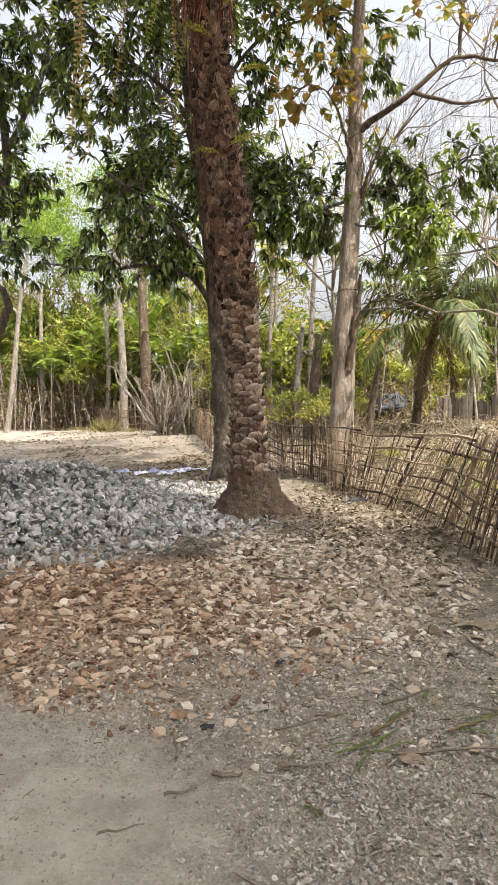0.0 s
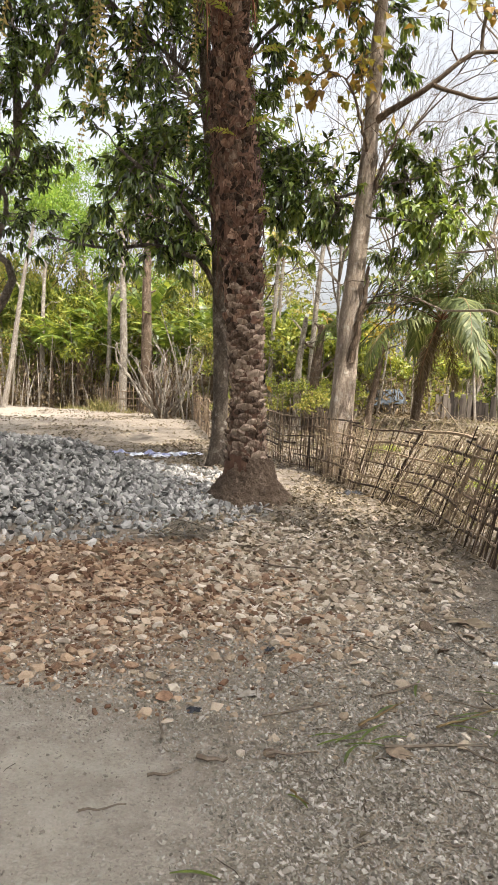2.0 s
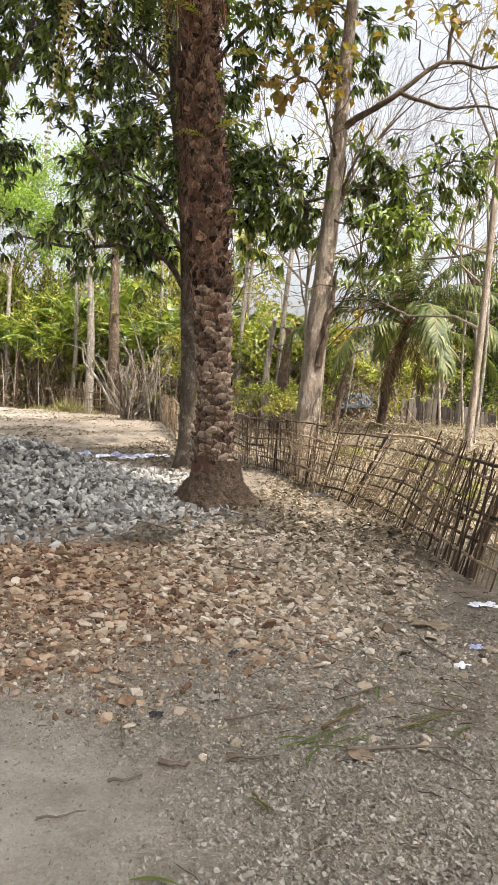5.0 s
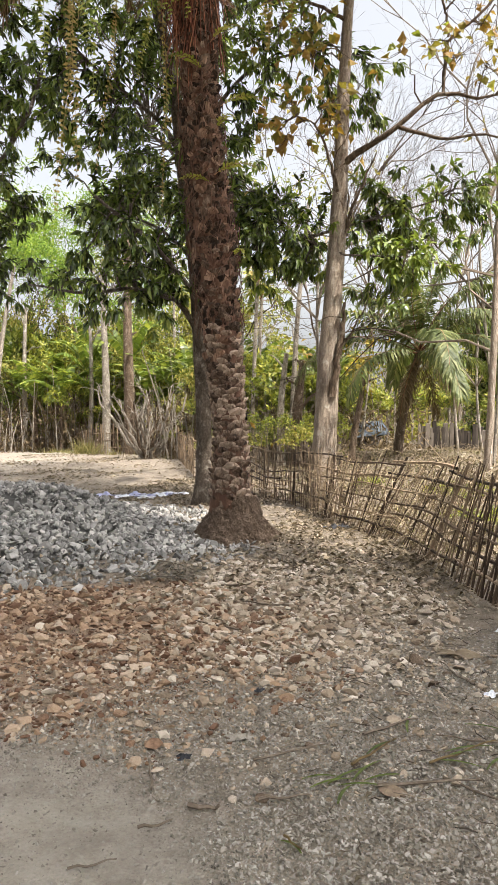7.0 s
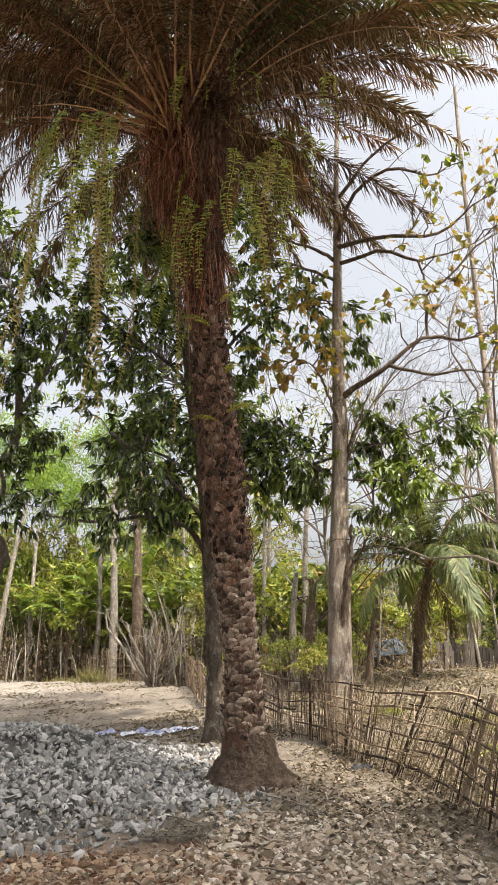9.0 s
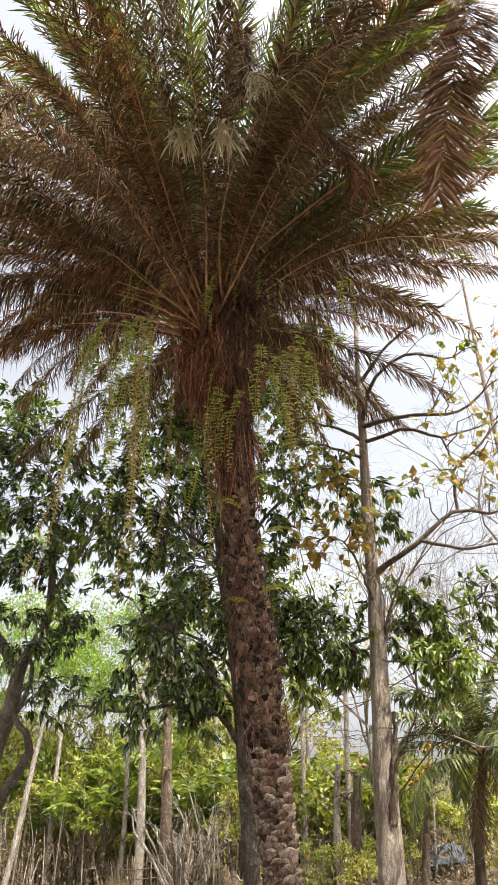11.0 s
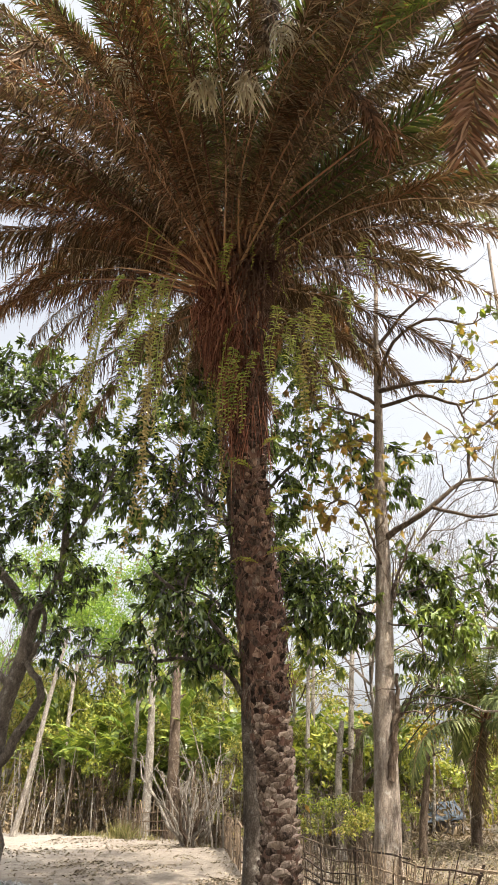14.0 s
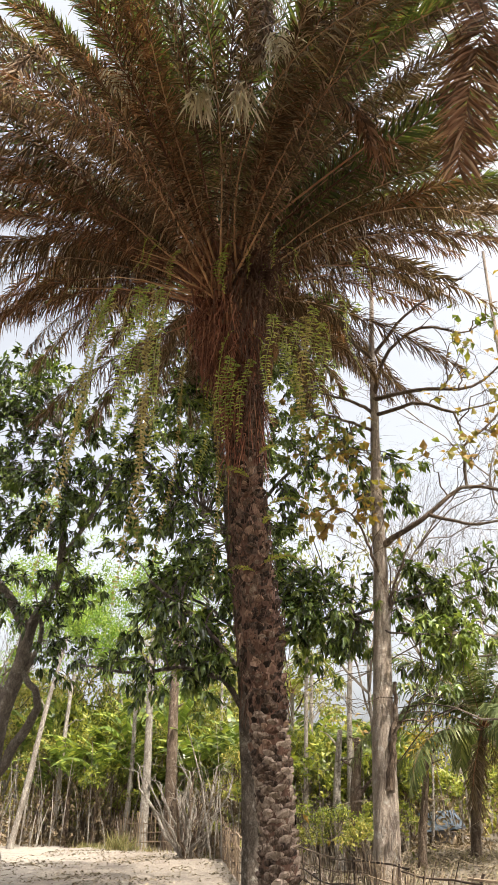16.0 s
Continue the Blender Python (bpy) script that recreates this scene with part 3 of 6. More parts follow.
def build_date_palm():
    palm = thing("date_palm", 0.06, 9.1, 0, "tall wild date palm with knobbly trunk and hanging ferns", "palm tree")
    off = np.array([0.06, 9.1, 0])
    line = curve_pts(PALM, 90) - off
    zz = line[:, 2]
    rad = np.interp(zz, [-0.1, 0.05, 0.2, 0.38, 0.6, 0.9, 1.3, 2.2, 3.2, 4.0, 5.0, 5.7, 6.5, 7.4, 8.0, 8.5, 9.0, 9.6, 10.2], [0.40, 0.36, 0.33, 0.295, 0.262, 0.228, 0.20, 0.215, 0.238, 0.26, 0.235, 0.215, 0.21, 0.24, 0.29, 0.38, 0.42, 0.38, 0.28])
    b = Build()
    b.tube(line, rad, 26, rough=0.045)
    part("trunk", b, M_TRUNK, palm, "brown palm trunk flaring into a mat of roots", True)
    # root mat skirt
    b = Build()
    for k in range(420):
        a, r0 = rng.uniform(0, 6.28), rng.uniform(0.30, 0.46)
        z0 = np.interp(r0, [0.30, 0.46], [0.42, 0.12])
        p = np.array([[math.cos(a) * r0 * q, math.sin(a) * r0 * q, z0 * h - 0.02] for q, h in ((0.85, 1.15), (1.02, 0.75), (1.2, 0.3), (1.35, -0.05))])
        b.tube(p + rng.normal(size=p.shape) * 0.022, rng.uniform(0.003, 0.006), 4)
    part("root_fringe", b, M_ROOT, palm, "fringe of thin brown roots")
    b = Build()
    rows, cols = 30, 96
    V = []
    for i in range(rows):
        h = 0.62 * (1 - i / (rows - 1)) - 0.04
        rr = np.interp(h, [-0.04, 0.04, 0.15, 0.3, 0.45, 0.6], [0.66, 0.56, 0.47, 0.375, 0.305, 0.255])
        for j in range(cols):
            a = j * 2 * math.pi / cols
            q = rr * (1 + 0.10 * noise.noise(Vector((math.cos(a) * 2.2, math.sin(a) * 2.2, h * 5))) + 0.11 * noise.noise(Vector((math.cos(a) * 9, math.sin(a) * 9, h * 24))))
            V.append((math.cos(a) * q, math.sin(a) * q, h))
    F = [(i * cols + j, (i + 1) * cols + j, (i + 1) * cols + (j + 1) % cols, i * cols + (j + 1) % cols) for i in range(rows - 1) for j in range(cols)]
    b.add(V, F)
    part("root_mound", b, M_ROOT, palm, "rough mound of matted roots and earth", True)
    # leaf stubs in a spiral
    low = [boot_mesh(0.098 * q, 0.20 * w, 0.05, 0.16, M_BOOT) for q, w in ((1, 1), (0.85, 1.1), (1.1, 0.85), (0.95, 0.95))]
    high = [boot_mesh(0.13 * q, 0.115 * w, 0.055, 0.2, M_BOOT_HIGH) for q, w in ((1, 1), (0.8, 1.2), (1.25, 0.8), (0.7, 0.9))]
    z, k, rest, count = 0.5, 0, Build(), 0
    while z < 9.9:
        up = float(smooth01(1.7, 3.6, z))
        c = np.array([np.interp(z, zz, line[:, i]) for i in range(2)])
        r = np.interp(z, zz, rad) - 0.008
        a = k * 2 * math.pi / 6.53 + rng.normal() * (0.07 + 0.22 * up)
        zj = z + rng.normal() * (0.008 + 0.03 * up)
        me = (high if rng.random() < up else low)[rng.integers(0, 4)]
        sc = rng.uniform(0.86, 1.14) if rng.random() > up else rng.uniform(0.55, 1.25)
        tiltb = rng.normal() * (6 + 7 * up) + 4 * up
        m = Matrix.LocRotScale(Vector((c[0] + math.cos(a) * r, c[1] + math.sin(a) * r, zj)),
                               Euler((radians(rng.normal() * (7 + 15 * up)), radians(tiltb), a)), Vector((sc * rng.uniform(0.7, 1.2), sc * rng.uniform(0.8, 1.15), sc)))
        if math.sin(a) < 0.2 and z < 6.2 and count < 300 and (z < 2.6 or k % 3 == 0):
            part("leaf_base", me, None, palm, m=m)
            count += 1
        else:
            v = np.array([m @ q.co for q in me.vertices])
            for pl in me.polygons:
                rest.f.append((np.array([list(pl.vertices)]) + rest.n, int(z > 7.6)))
            rest.v.append(v)
            rest.n += len(v)
        z += 1 / (96 + 170 * up)
        k += 1
    ob = part("leaf_base_cover", rest, [M_BOOT, M_FIBRE], palm)
    ob["kind"] = "stuff"
    # loose strands on the upper trunk
    b = Build()
    for k in range(650):
        a, z0 = rng.uniform(0, 6.28), rng.uniform(2.9, 6.2)
        c = np.array([np.interp(z0, zz, line[:, 0]), np.interp(z0, zz, line[:, 1])])
        r = np.interp(z0, zz, rad) + rng.uniform(0.03, 0.09)
        da, dz = rng.normal() * 0.3, rng.uniform(-0.35, 0.12)
        p = np.array([(c[0] + math.cos(a + da * q) * (r + 0.02 * q), c[1] + math.sin(a + da * q) * (r + 0.02 * q), z0 + dz * q) for q in (0, 0.5, 1.0)])
        b.tube(p, np.array([1, 0.8, 0.4]) * rng.uniform(0.003, 0.009), 3)
    part("strand_mat", b, M_TRUNK, palm, "rough loose bark strands")["kind"] = "stuff"
    # fibre mat below the crown
    b = Build()
    for k in range(620):
        a = rng.uniform(0, 6.28)
        z0 = rng.uniform(6.5, 9.9)
        r = np.interp(z0, zz, rad) + rng.uniform(0.0, 0.09)
        c = np.array([np.interp(z0, zz, line[:, 0]), np.interp(z0, zz, line[:, 1])])
        ln = rng.uniform(0.25, 1.1)
        p0 = np.array([c[0] + math.cos(a) * r, c[1] + math.sin(a) * r, z0])
        sway = rng.normal(size=2) * 0.09
        p = np.array([p0 + np.array([sway[0] * q, sway[1] * q, -ln * q]) for q in (0, 0.35, 0.7, 1.0)])
        b.tube(p, np.array([1, 0.9, 0.7, 0.3]) * rng.uniform(0.004, 0.011), 4)
    part("fibre_mat", b, M_FIBRE, palm, "shaggy dark brown fibres under the crown")["kind"] = "stuff"
    # crown
    top = np.array([-0.92, 0.0, 10.2])
    k = 0
    # rise at the base, droop to the tip, dryness, how many
    rings = ((88, 44, 0, 15), (80, 54, 0, 23), (71, 62, 0, 27), (62, 68, 1, 30), (53, 74, 2, 32), (45, 76, 2, 32), (37, 72, 3, 30), (30, 66, 3, 15), (23, 60, 3, 3))
    for ci, (a0, droop, dry, n) in enumerate(rings):
        kinds = []
        for v in range(5):
            da, dd = rng.normal() * 5, rng.normal() * 10
            if dry == 0:
                kinds.append(frond_meshes(6.6, a0 + da, droop + dd, 0.62, 0.10, 0.034, 130, M_FROND, (62, 26), 26, 0.16, 0.08, 0.0, 0.025))
            elif dry == 1:
                kinds.append(frond_meshes(6.3, a0 + da, droop + dd, 0.62, 0.24, 0.034, 140, (M_FROND, M_FROND, M_FROND_OLIVE, M_FROND_DRY, M_FROND_OLIVE)[v], (60, 24), 24, 0.14, 0.12, 0.04, 0.025, fall=0.05))
            elif dry == 2:
                kinds.append(frond_meshes(6.0, a0 + da, droop + dd, 0.55, 0.5, 0.020, 200, (M_FROND_RUST, M_FROND_OLIVE, M_FROND_DRY, M_FROND_DRY, M_FROND_RUST)[v], (58, 26), 18, 0.13, 0.28, 0.08, 0.023, fall=0.22))
            else:
                kinds.append(frond_meshes(5.6, a0 + da, droop + dd, 0.56, 0.78, 0.017, 210, M_FROND_RUST if v < 2 else M_FROND_DRY, (58, 30), 14, 0.12, 0.34, 0.12, 0.021, fall=0.4))
        for j in range(n):
            az = (j + rng.uniform(-0.2, 0.7)) * 360 / n + 41 * ci
            base = top + np.array([math.cos(radians(az)) * 0.42, math.sin(radians(az)) * 0.42, 0.35 - 0.16 * ci + rng.normal() * 0.1])
            if dry == 3 and abs((az + 188) % 360 - 180) < 42 and j % 4:
                continue
            add_frond(palm, kinds[rng.integers(0, 5)], base, az, rng.normal() * 5, rng.normal() * 22, rng.uniform(0.78, 1.08), "withered brown frond" if dry == 3 else "")
            k += 1
    # fuller sides of the crown
    for az, a0, dr in ((152, 32, 58), (166, 36, 62), (178, 30, 58), (190, 38, 62), (199, 33, 58), (208, 29, 54), (218, 34, 60)):
        add_frond(palm, frond_meshes(6.2, a0, dr, 0.56, 0.75, 0.026, 180, M_FROND_DRY, (58, 30), 14, 0.12, 0.32, 0.1, 0.021, fall=0.6), top + np.array([math.cos(radians(az)) * 0.42, math.sin(radians(az)) * 0.42, -0.25]), az, 0, rng.normal() * 15, 1, "withered brown frond")
    for az, a0, dr in ((188, 66, 56), (204, 66, 60), (222, 58, 62), (330, 66, 60), (345, 72, 56), (0, 54, 58), (12, 64, 56), (24, 48, 56)):
        add_frond(palm, frond_meshes(7.0, a0, dr, 0.66, 0.1, 0.036, 140, M_FROND, (62, 26), 26, 0.18, 0.08, 0.0, 0.03), top + np.array([math.cos(radians(az)) * 0.2, math.sin(radians(az)) * 0.2, 0.2]), az, 0, rng.normal() * 15)
    for az, a0, dr in ((-22, 47, 52), (-30, 56, 56), (-38, 50, 58), (-27, 66, 58), (-14, 52, 60), (-8, 42, 62), (-45, 60, 60), (-11, 58, 58), (-3, 53, 60), (-17, 61, 56), (-25, 73, 58), (-41, 71, 60), (-57, 68, 60), (25, 66, 58), (47, 62, 58), (-33, 64, 60)):
        add_frond(palm, frond_meshes(7.0, a0, dr, 0.62, 0.15, 0.034, 150, M_FROND_OLIVE if az % 2 else M_FROND, (60, 26), 24, 0.18, 0.1, 0.03, 0.025), top + np.array([0.1, -0.1, 0.15]), az, 0, rng.normal() * 18)
    # long frond that arches over and hangs towards the track
    hang = curve_pts([(0, 0, 10.5), (1.2, -0.9, 12.5), (2.4, -2.1, 13.9), (3.6, -3.05, 13.9), (4.0, -3.3, 13.0), (3.67, -3.38, 11.84), (3.24, -3.4, 10.27), (2.83, -3.4, 8.61)], 28)
    add_frond(palm, frond_meshes(1, 0, 0, 1.0, 0.2, 0.04, 340, M_FROND_RUST, (52, 36), 8, 0.3, 0.1, line=hang, across=(1.0, 0.1, 0)), (-0.62, 0, 0), 0, 0, 0, 1, "withered brown frond")
    hang = curve_pts([(0, 0, 10.5), (0.6, -1.4, 12.4), (1.1, -2.4, 13.3), (1.35, -2.75, 12.8), (1.4, -2.8, 11.9)], 24)
    add_frond(palm, frond_meshes(1, 0, 0, 0.6, 0.4, 0.036, 240, M_FROND_DRY, (42, 28), 25, 0.25, 0.25, line=hang, across=(1.0, 0.2, 0)), (-0.53, 0, 0), 0, 0, 0, 1, "withered brown frond")
    for pts, leaf, mat in (([(0, 0, 10.5), (0.7, -1.3, 11.3), (1.35, -2.4, 11.2), (1.75, -2.85, 10.6), (1.98, -3.0, 10.0), (2.03, -3.02, 9.5)], 0.5, M_FROND_RUST),
                           ([(0, 0, 10.6), (0.2, -1.2, 12.6), (0.45, -2.2, 13.6), (0.6, -2.9, 13.4), (0.62, -3.1, 12.4), (0.55, -3.15, 11.2)], 0.6, M_FROND_DRY),
                           ([(0, 0, 10.5), (-1.2, -1.0, 12.2), (-2.3, -1.9, 13.0), (-3.0, -2.5, 12.7), (-3.25, -2.7, 11.9), (-3.3, -2.75, 11.2)], 0.55, M_FROND_DRY)):
        add_frond(palm, frond_meshes(1, 0, 0, leaf, 0.55, 0.03, 240, mat, (46, 26), 20, 0.3, 0.22, line=curve_pts(pts, 24), across=(1.0, 0.2, 0)), (-0.75, 0, 0), 0, 0, 0, 1, "withered brown frond with a drooping tip")
    # broken tips with bleached leaflets
    for x, y, z, ln, mat in ((-0.42, -3.2, 10.36, 0.5, M_BLEACHED), (-1.01, -3.2, 10.3, 0.45, M_BLEACHED), (-2.3, -2.9, 11.3, 0.45, M_BLEACHED), (0.1, -3.2, 11.5, 0.5, M_BLEACHED), (1.5, -2.6, 10.0, 0.5, M_FROND_RUST)):
        b = Build()
        b.tube(curve_pts([(-0.92, 0, 10.4), (x * 0.5 - 0.28, y * 0.5, z * 0.5 + 5.55), (x, y, z + 0.12), (x, y - 0.08, z)], 12), np.linspace(0.03, 0.01, 12), 6)
        f = part("frond", b, M_RACHIS, palm, "broken frond with a dry drooping tip")
        b = Build()
        n = 80
        D = np.stack([rng.normal(size=n) * 0.35, rng.normal(size=n) * 0.35, np.full(n, -0.7)], 1)
        P = np.array([x, y - 0.04, z + 0.05]) + rng.normal(size=(n, 3)) * np.array([0.09, 0.06, 0.1])
        b.blades(P, D, rng.normal(size=(n, 3)), ln * rng.uniform(0.5, 1.1, n), 0.028, 0.3)
        part("blade", b, mat, f, "bleached straw-coloured leaflets" if mat is M_BLEACHED else "rusty brown leaflets")
    # dangling side fronds below the crown
    for az, L, a0, dr in ((190, 4.9, 22, 54), (10, 5.2, 24, 60), (-12, 5.0, 20, 60)):
        add_frond(palm, frond_meshes(L, a0, dr, 0.42, 0.7, 0.026, 90, M_FROND_DRY, (50, 26), 10, 0.1, 0.3), top + np.array([0, 0, -0.35]), az, 0, 0, 1, "withered brown frond")
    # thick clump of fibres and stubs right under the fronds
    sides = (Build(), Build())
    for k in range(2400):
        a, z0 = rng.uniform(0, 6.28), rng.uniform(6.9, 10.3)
        # fibres towards +x take the darker trunk colour, the rest the reddish one
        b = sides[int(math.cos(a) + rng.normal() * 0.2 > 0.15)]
        r = np.interp(z0, [6.9, 7.6, 8.2, 8.7, 9.4, 10.3], [0.21, 0.26, 0.40, 0.56, 0.62, 0.5]) * rng.uniform(0.55, 1.1)
        c = np.array([np.interp(z0, zz, line[:, 0]), np.interp(z0, zz, line[:, 1])])
        p0 = np.array([c[0] + math.cos(a) * r, c[1] + math.sin(a) * r, z0])
        e = p0 + np.array([math.cos(a) * rng.uniform(-0.05, 0.2), math.sin(a) * rng.uniform(-0.05, 0.2), -rng.uniform(0.15, 0.9)])
        b.tube(bow(p0, e, 4, 0.1, 0.08), np.array([1, 0.9, 0.7, 0.3]) * rng.uniform(0.004, 0.013), 4)
    # extra knot of fibres in the darker trunk colour at the crown's middle
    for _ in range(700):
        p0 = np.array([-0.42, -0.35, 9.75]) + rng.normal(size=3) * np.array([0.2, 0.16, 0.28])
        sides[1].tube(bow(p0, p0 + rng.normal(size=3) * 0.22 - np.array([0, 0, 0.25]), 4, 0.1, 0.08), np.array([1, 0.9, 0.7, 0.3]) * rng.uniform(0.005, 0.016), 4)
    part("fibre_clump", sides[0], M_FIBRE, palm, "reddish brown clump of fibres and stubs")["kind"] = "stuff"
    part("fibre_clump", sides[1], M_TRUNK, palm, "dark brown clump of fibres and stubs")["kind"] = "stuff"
    # cut leaf stalks that stand out from the bulge
    for k in range(64):
        a, z0 = rng.uniform(0, 6.28), rng.uniform(8.3, 9.9)
        c = np.array([np.interp(z0, zz, line[:, 0]), np.interp(z0, zz, line[:, 1])])
        r = np.interp(z0, zz, rad) - 0.02
        o = np.array([math.cos(a), math.sin(a), 0])
        p0 = np.array([c[0], c[1], z0]) + o * r
        ln = rng.uniform(0.16, 0.5)
        b = Build()
        b.tube(np.array([p0, p0 + o * ln * 0.35 + np.array([0, 0, ln * 0.3]), p0 + o * ln * 0.6 + np.array([0, 0, ln * 0.8])]), np.array([0.045, 0.033, 0.02]) * rng.uniform(0.7, 1.2), 6, rough=0.08)
        part("leaf_stalk", b, M_RACHIS, palm, "cut reddish brown leaf stalk")
    # bare stalks that fan out from the bulge
    for k in range(46):
        a = radians(rng.uniform(55, 190))
        d = np.array([math.cos(a), -rng.uniform(0.0, 0.7), math.sin(a) * 0.95 + 0.1])
        p0 = np.array([-1.12, -0.36, 9.25]) + rng.normal(size=3) * np.array([0.16, 0.08, 0.2])
        b = Build()
        b.tube(bow(p0, p0 + unit(d) * rng.uniform(1.0, 2.2), 6, 0.05, 0.012), np.linspace(0.020, 0.007, 6) * rng.uniform(0.7, 1.2), 5)
        part("leaf_stalk", b, M_RACHIS, palm, "thin bare reddish leaf stalk")
    # hanging ferns
    ferns = []
    for ln, wd, mat in ((0.9, 0.10, M_FERN), (1.6, 0.115, M_FERN), (2.4, 0.125, M_FERN), (4.1, 0.11, M_FERN_DRY), (2.4, 0.11, M_FERN_DRY), (3.4, 0.13, M_FERN)):
        b = Build()
        n = int(ln / 0.05)
        h = np.linspace(0, 1, n)
        out = 0.22 * np.sqrt(h) + 0.04 * np.sin(h * 7)
        P = np.stack([out, 0.05 * np.sin(h * 8), -ln * h ** 1.1 + 0.1 * np.sin(h * 3)], 1)
        b.tube(P, np.linspace(0.006, 0.002, n), 4)
        for sg in (1, -1):
            D = np.stack([np.full(n, 0.2), np.full(n, sg * 1.0), np.full(n, -0.3)], 1) + rng.normal(size=(n, 3)) * 0.22
            keep = rng.random(n - 2) > 0.08
            b.leaves(P[2:][keep], D[2:][keep], np.tile([1.0, 0, 0.2], (keep.sum(), 1)), (wd * np.interp(h[2:], [0, 0.15, 0.8, 1], [0.7, 1, 0.8, 0.3]) * rng.uniform(0.7, 1.1, n - 2))[keep], 0.032, 0, 0.12)
        ferns.append(b.mesh("fern_frond", mat))
    # x, y, z of the root, kind
    spots = []
    for i in range(14):
        spots.append((-2.42 + 0.075 * i + rng.normal() * 0.06, rng.uniform(-1.9, -1.4), rng.uniform(8.0, 8.8), (2, 5, 3, 1, 5, 3, 4)[i % 7]))
    for i in range(9):
        spots.append((0.0 + 0.11 * i + rng.normal() * 0.05, rng.uniform(-1.4, -0.7), rng.uniform(7.9, 8.7), (1, 2, 0, 1, 4)[i % 5]))
    for x, z in ((-1.85, 9.7), (-1.75, 9.5), (1.24, 9.3), (1.3, 9.45)):
        spots.append((x, -1.2, z, 0))
    for i in range(6):
        spots.append((rng.uniform(-0.85, -0.25), rng.uniform(-0.6, -0.35), rng.uniform(7.4, 8.6), (1, 0, 1, 2)[i % 4]))
    for i in range(9):
        spots.append((rng.uniform(-1.8, 1.0), rng.uniform(-1.3, -0.2), rng.uniform(9.3, 10.2), 0))
    for i in range(7):
        spots.append((rng.uniform(-1.6, 0.8), rng.uniform(0.2, 0.7), rng.uniform(8.3, 9.2), (2, 3, 1)[i % 3]))
    for x, y, z, kf in spots:
        a = math.degrees(math.atan2(y, x + 0.42)) + rng.normal() * 40
        part("fern_frond", ferns[kf], None, palm, "withered hanging fern" if kf in (3, 4) else "yellow-green hanging fern",
             m=Matrix.LocRotScale(Vector((x - 0.06, y, z)), Euler((rng.normal() * 0.06, rng.normal() * 0.06, radians(a))), Vector((1, 1, rng.uniform(0.8, 1.15)))))

    # small ferns rooted between the leaf stubs of the trunk
    tuft = frond_meshes(0.72, 35, 95, 0.13, 0.1, 0.036, 17, M_FERN, (62, 40), 4, 0.12, 0.1, 0.0, 0.005)
    for x, y, z, az, sc in ((-0.28, -0.24, 4.62, -20, 0.95), (-0.3, -0.24, 4.5, 200, 0.7), (-0.2, -0.1, 5.55, -10, 0.9), (-0.25, -0.22, 5.2, -60, 0.7), (-0.4, -0.24, 5.9, 215, 0.9), (-0.32, -0.22, 6.3, -35, 0.8), (-0.02, -0.24, 3.6, -70, 0.5)):
        f = add_frond(palm, tuft, (x, y, z), az, 0, rng.normal() * 10, sc, "small yellow-green fern on the trunk")
        f.name = "fern_leaf"


build_date_palm()

# ---- broad-leaved trees ----
rng = np.random.default_rng(6)


def nearest(pool, q):
    pool = np.asarray(pool)
    return pool[np.argmin(np.linalg.norm(pool - q, axis=1))]


def whorls(b, tips, dirs, per, ln, wd, droop, m=0):
    n = len(tips)
    P = np.repeat(tips, per, 0) + rng.normal(size=(n * per, 3)) * ln * 0.12
    A = np.repeat(dirs, per, 0)
    D = unit(rng.normal(size=P.shape))
    D = unit(D * 0.95 + A * 0.55 + np.array([0, 0, -droop]))
    up = rng.normal(size=P.shape) * 0.4 + np.array([0, 0, 1.0])
    L = ln * rng.uniform(0.65, 1.2, len(P))
    b.leaves(P, D, up, L, wd * rng.uniform(0.8, 1.2, len(P)), m, 0.12)


def twig_cloud(b, p, d, ln, r, depth, spread, up=0.1):
    """A branching bare twig."""
    d = unit(d)
    e = np.asarray(p) + d * ln
    b.tube(bow(p, e, 4 if depth else 3, 0.04, 0.04), np.linspace(r, r * 0.6, 4 if depth else 3), 5 if r > 0.02 else 3)
    if depth == 0:
        return [e]
    tips = []
    for _ in range(rng.integers(2, 4)):
        nd = unit(d + rng.normal(size=3) * spread + np.array([0, 0, up]))
        tips += twig_cloud(b, e, nd, ln * rng.uniform(0.6, 0.85), r * 0.6, depth - 1, spread, up)
    return tips


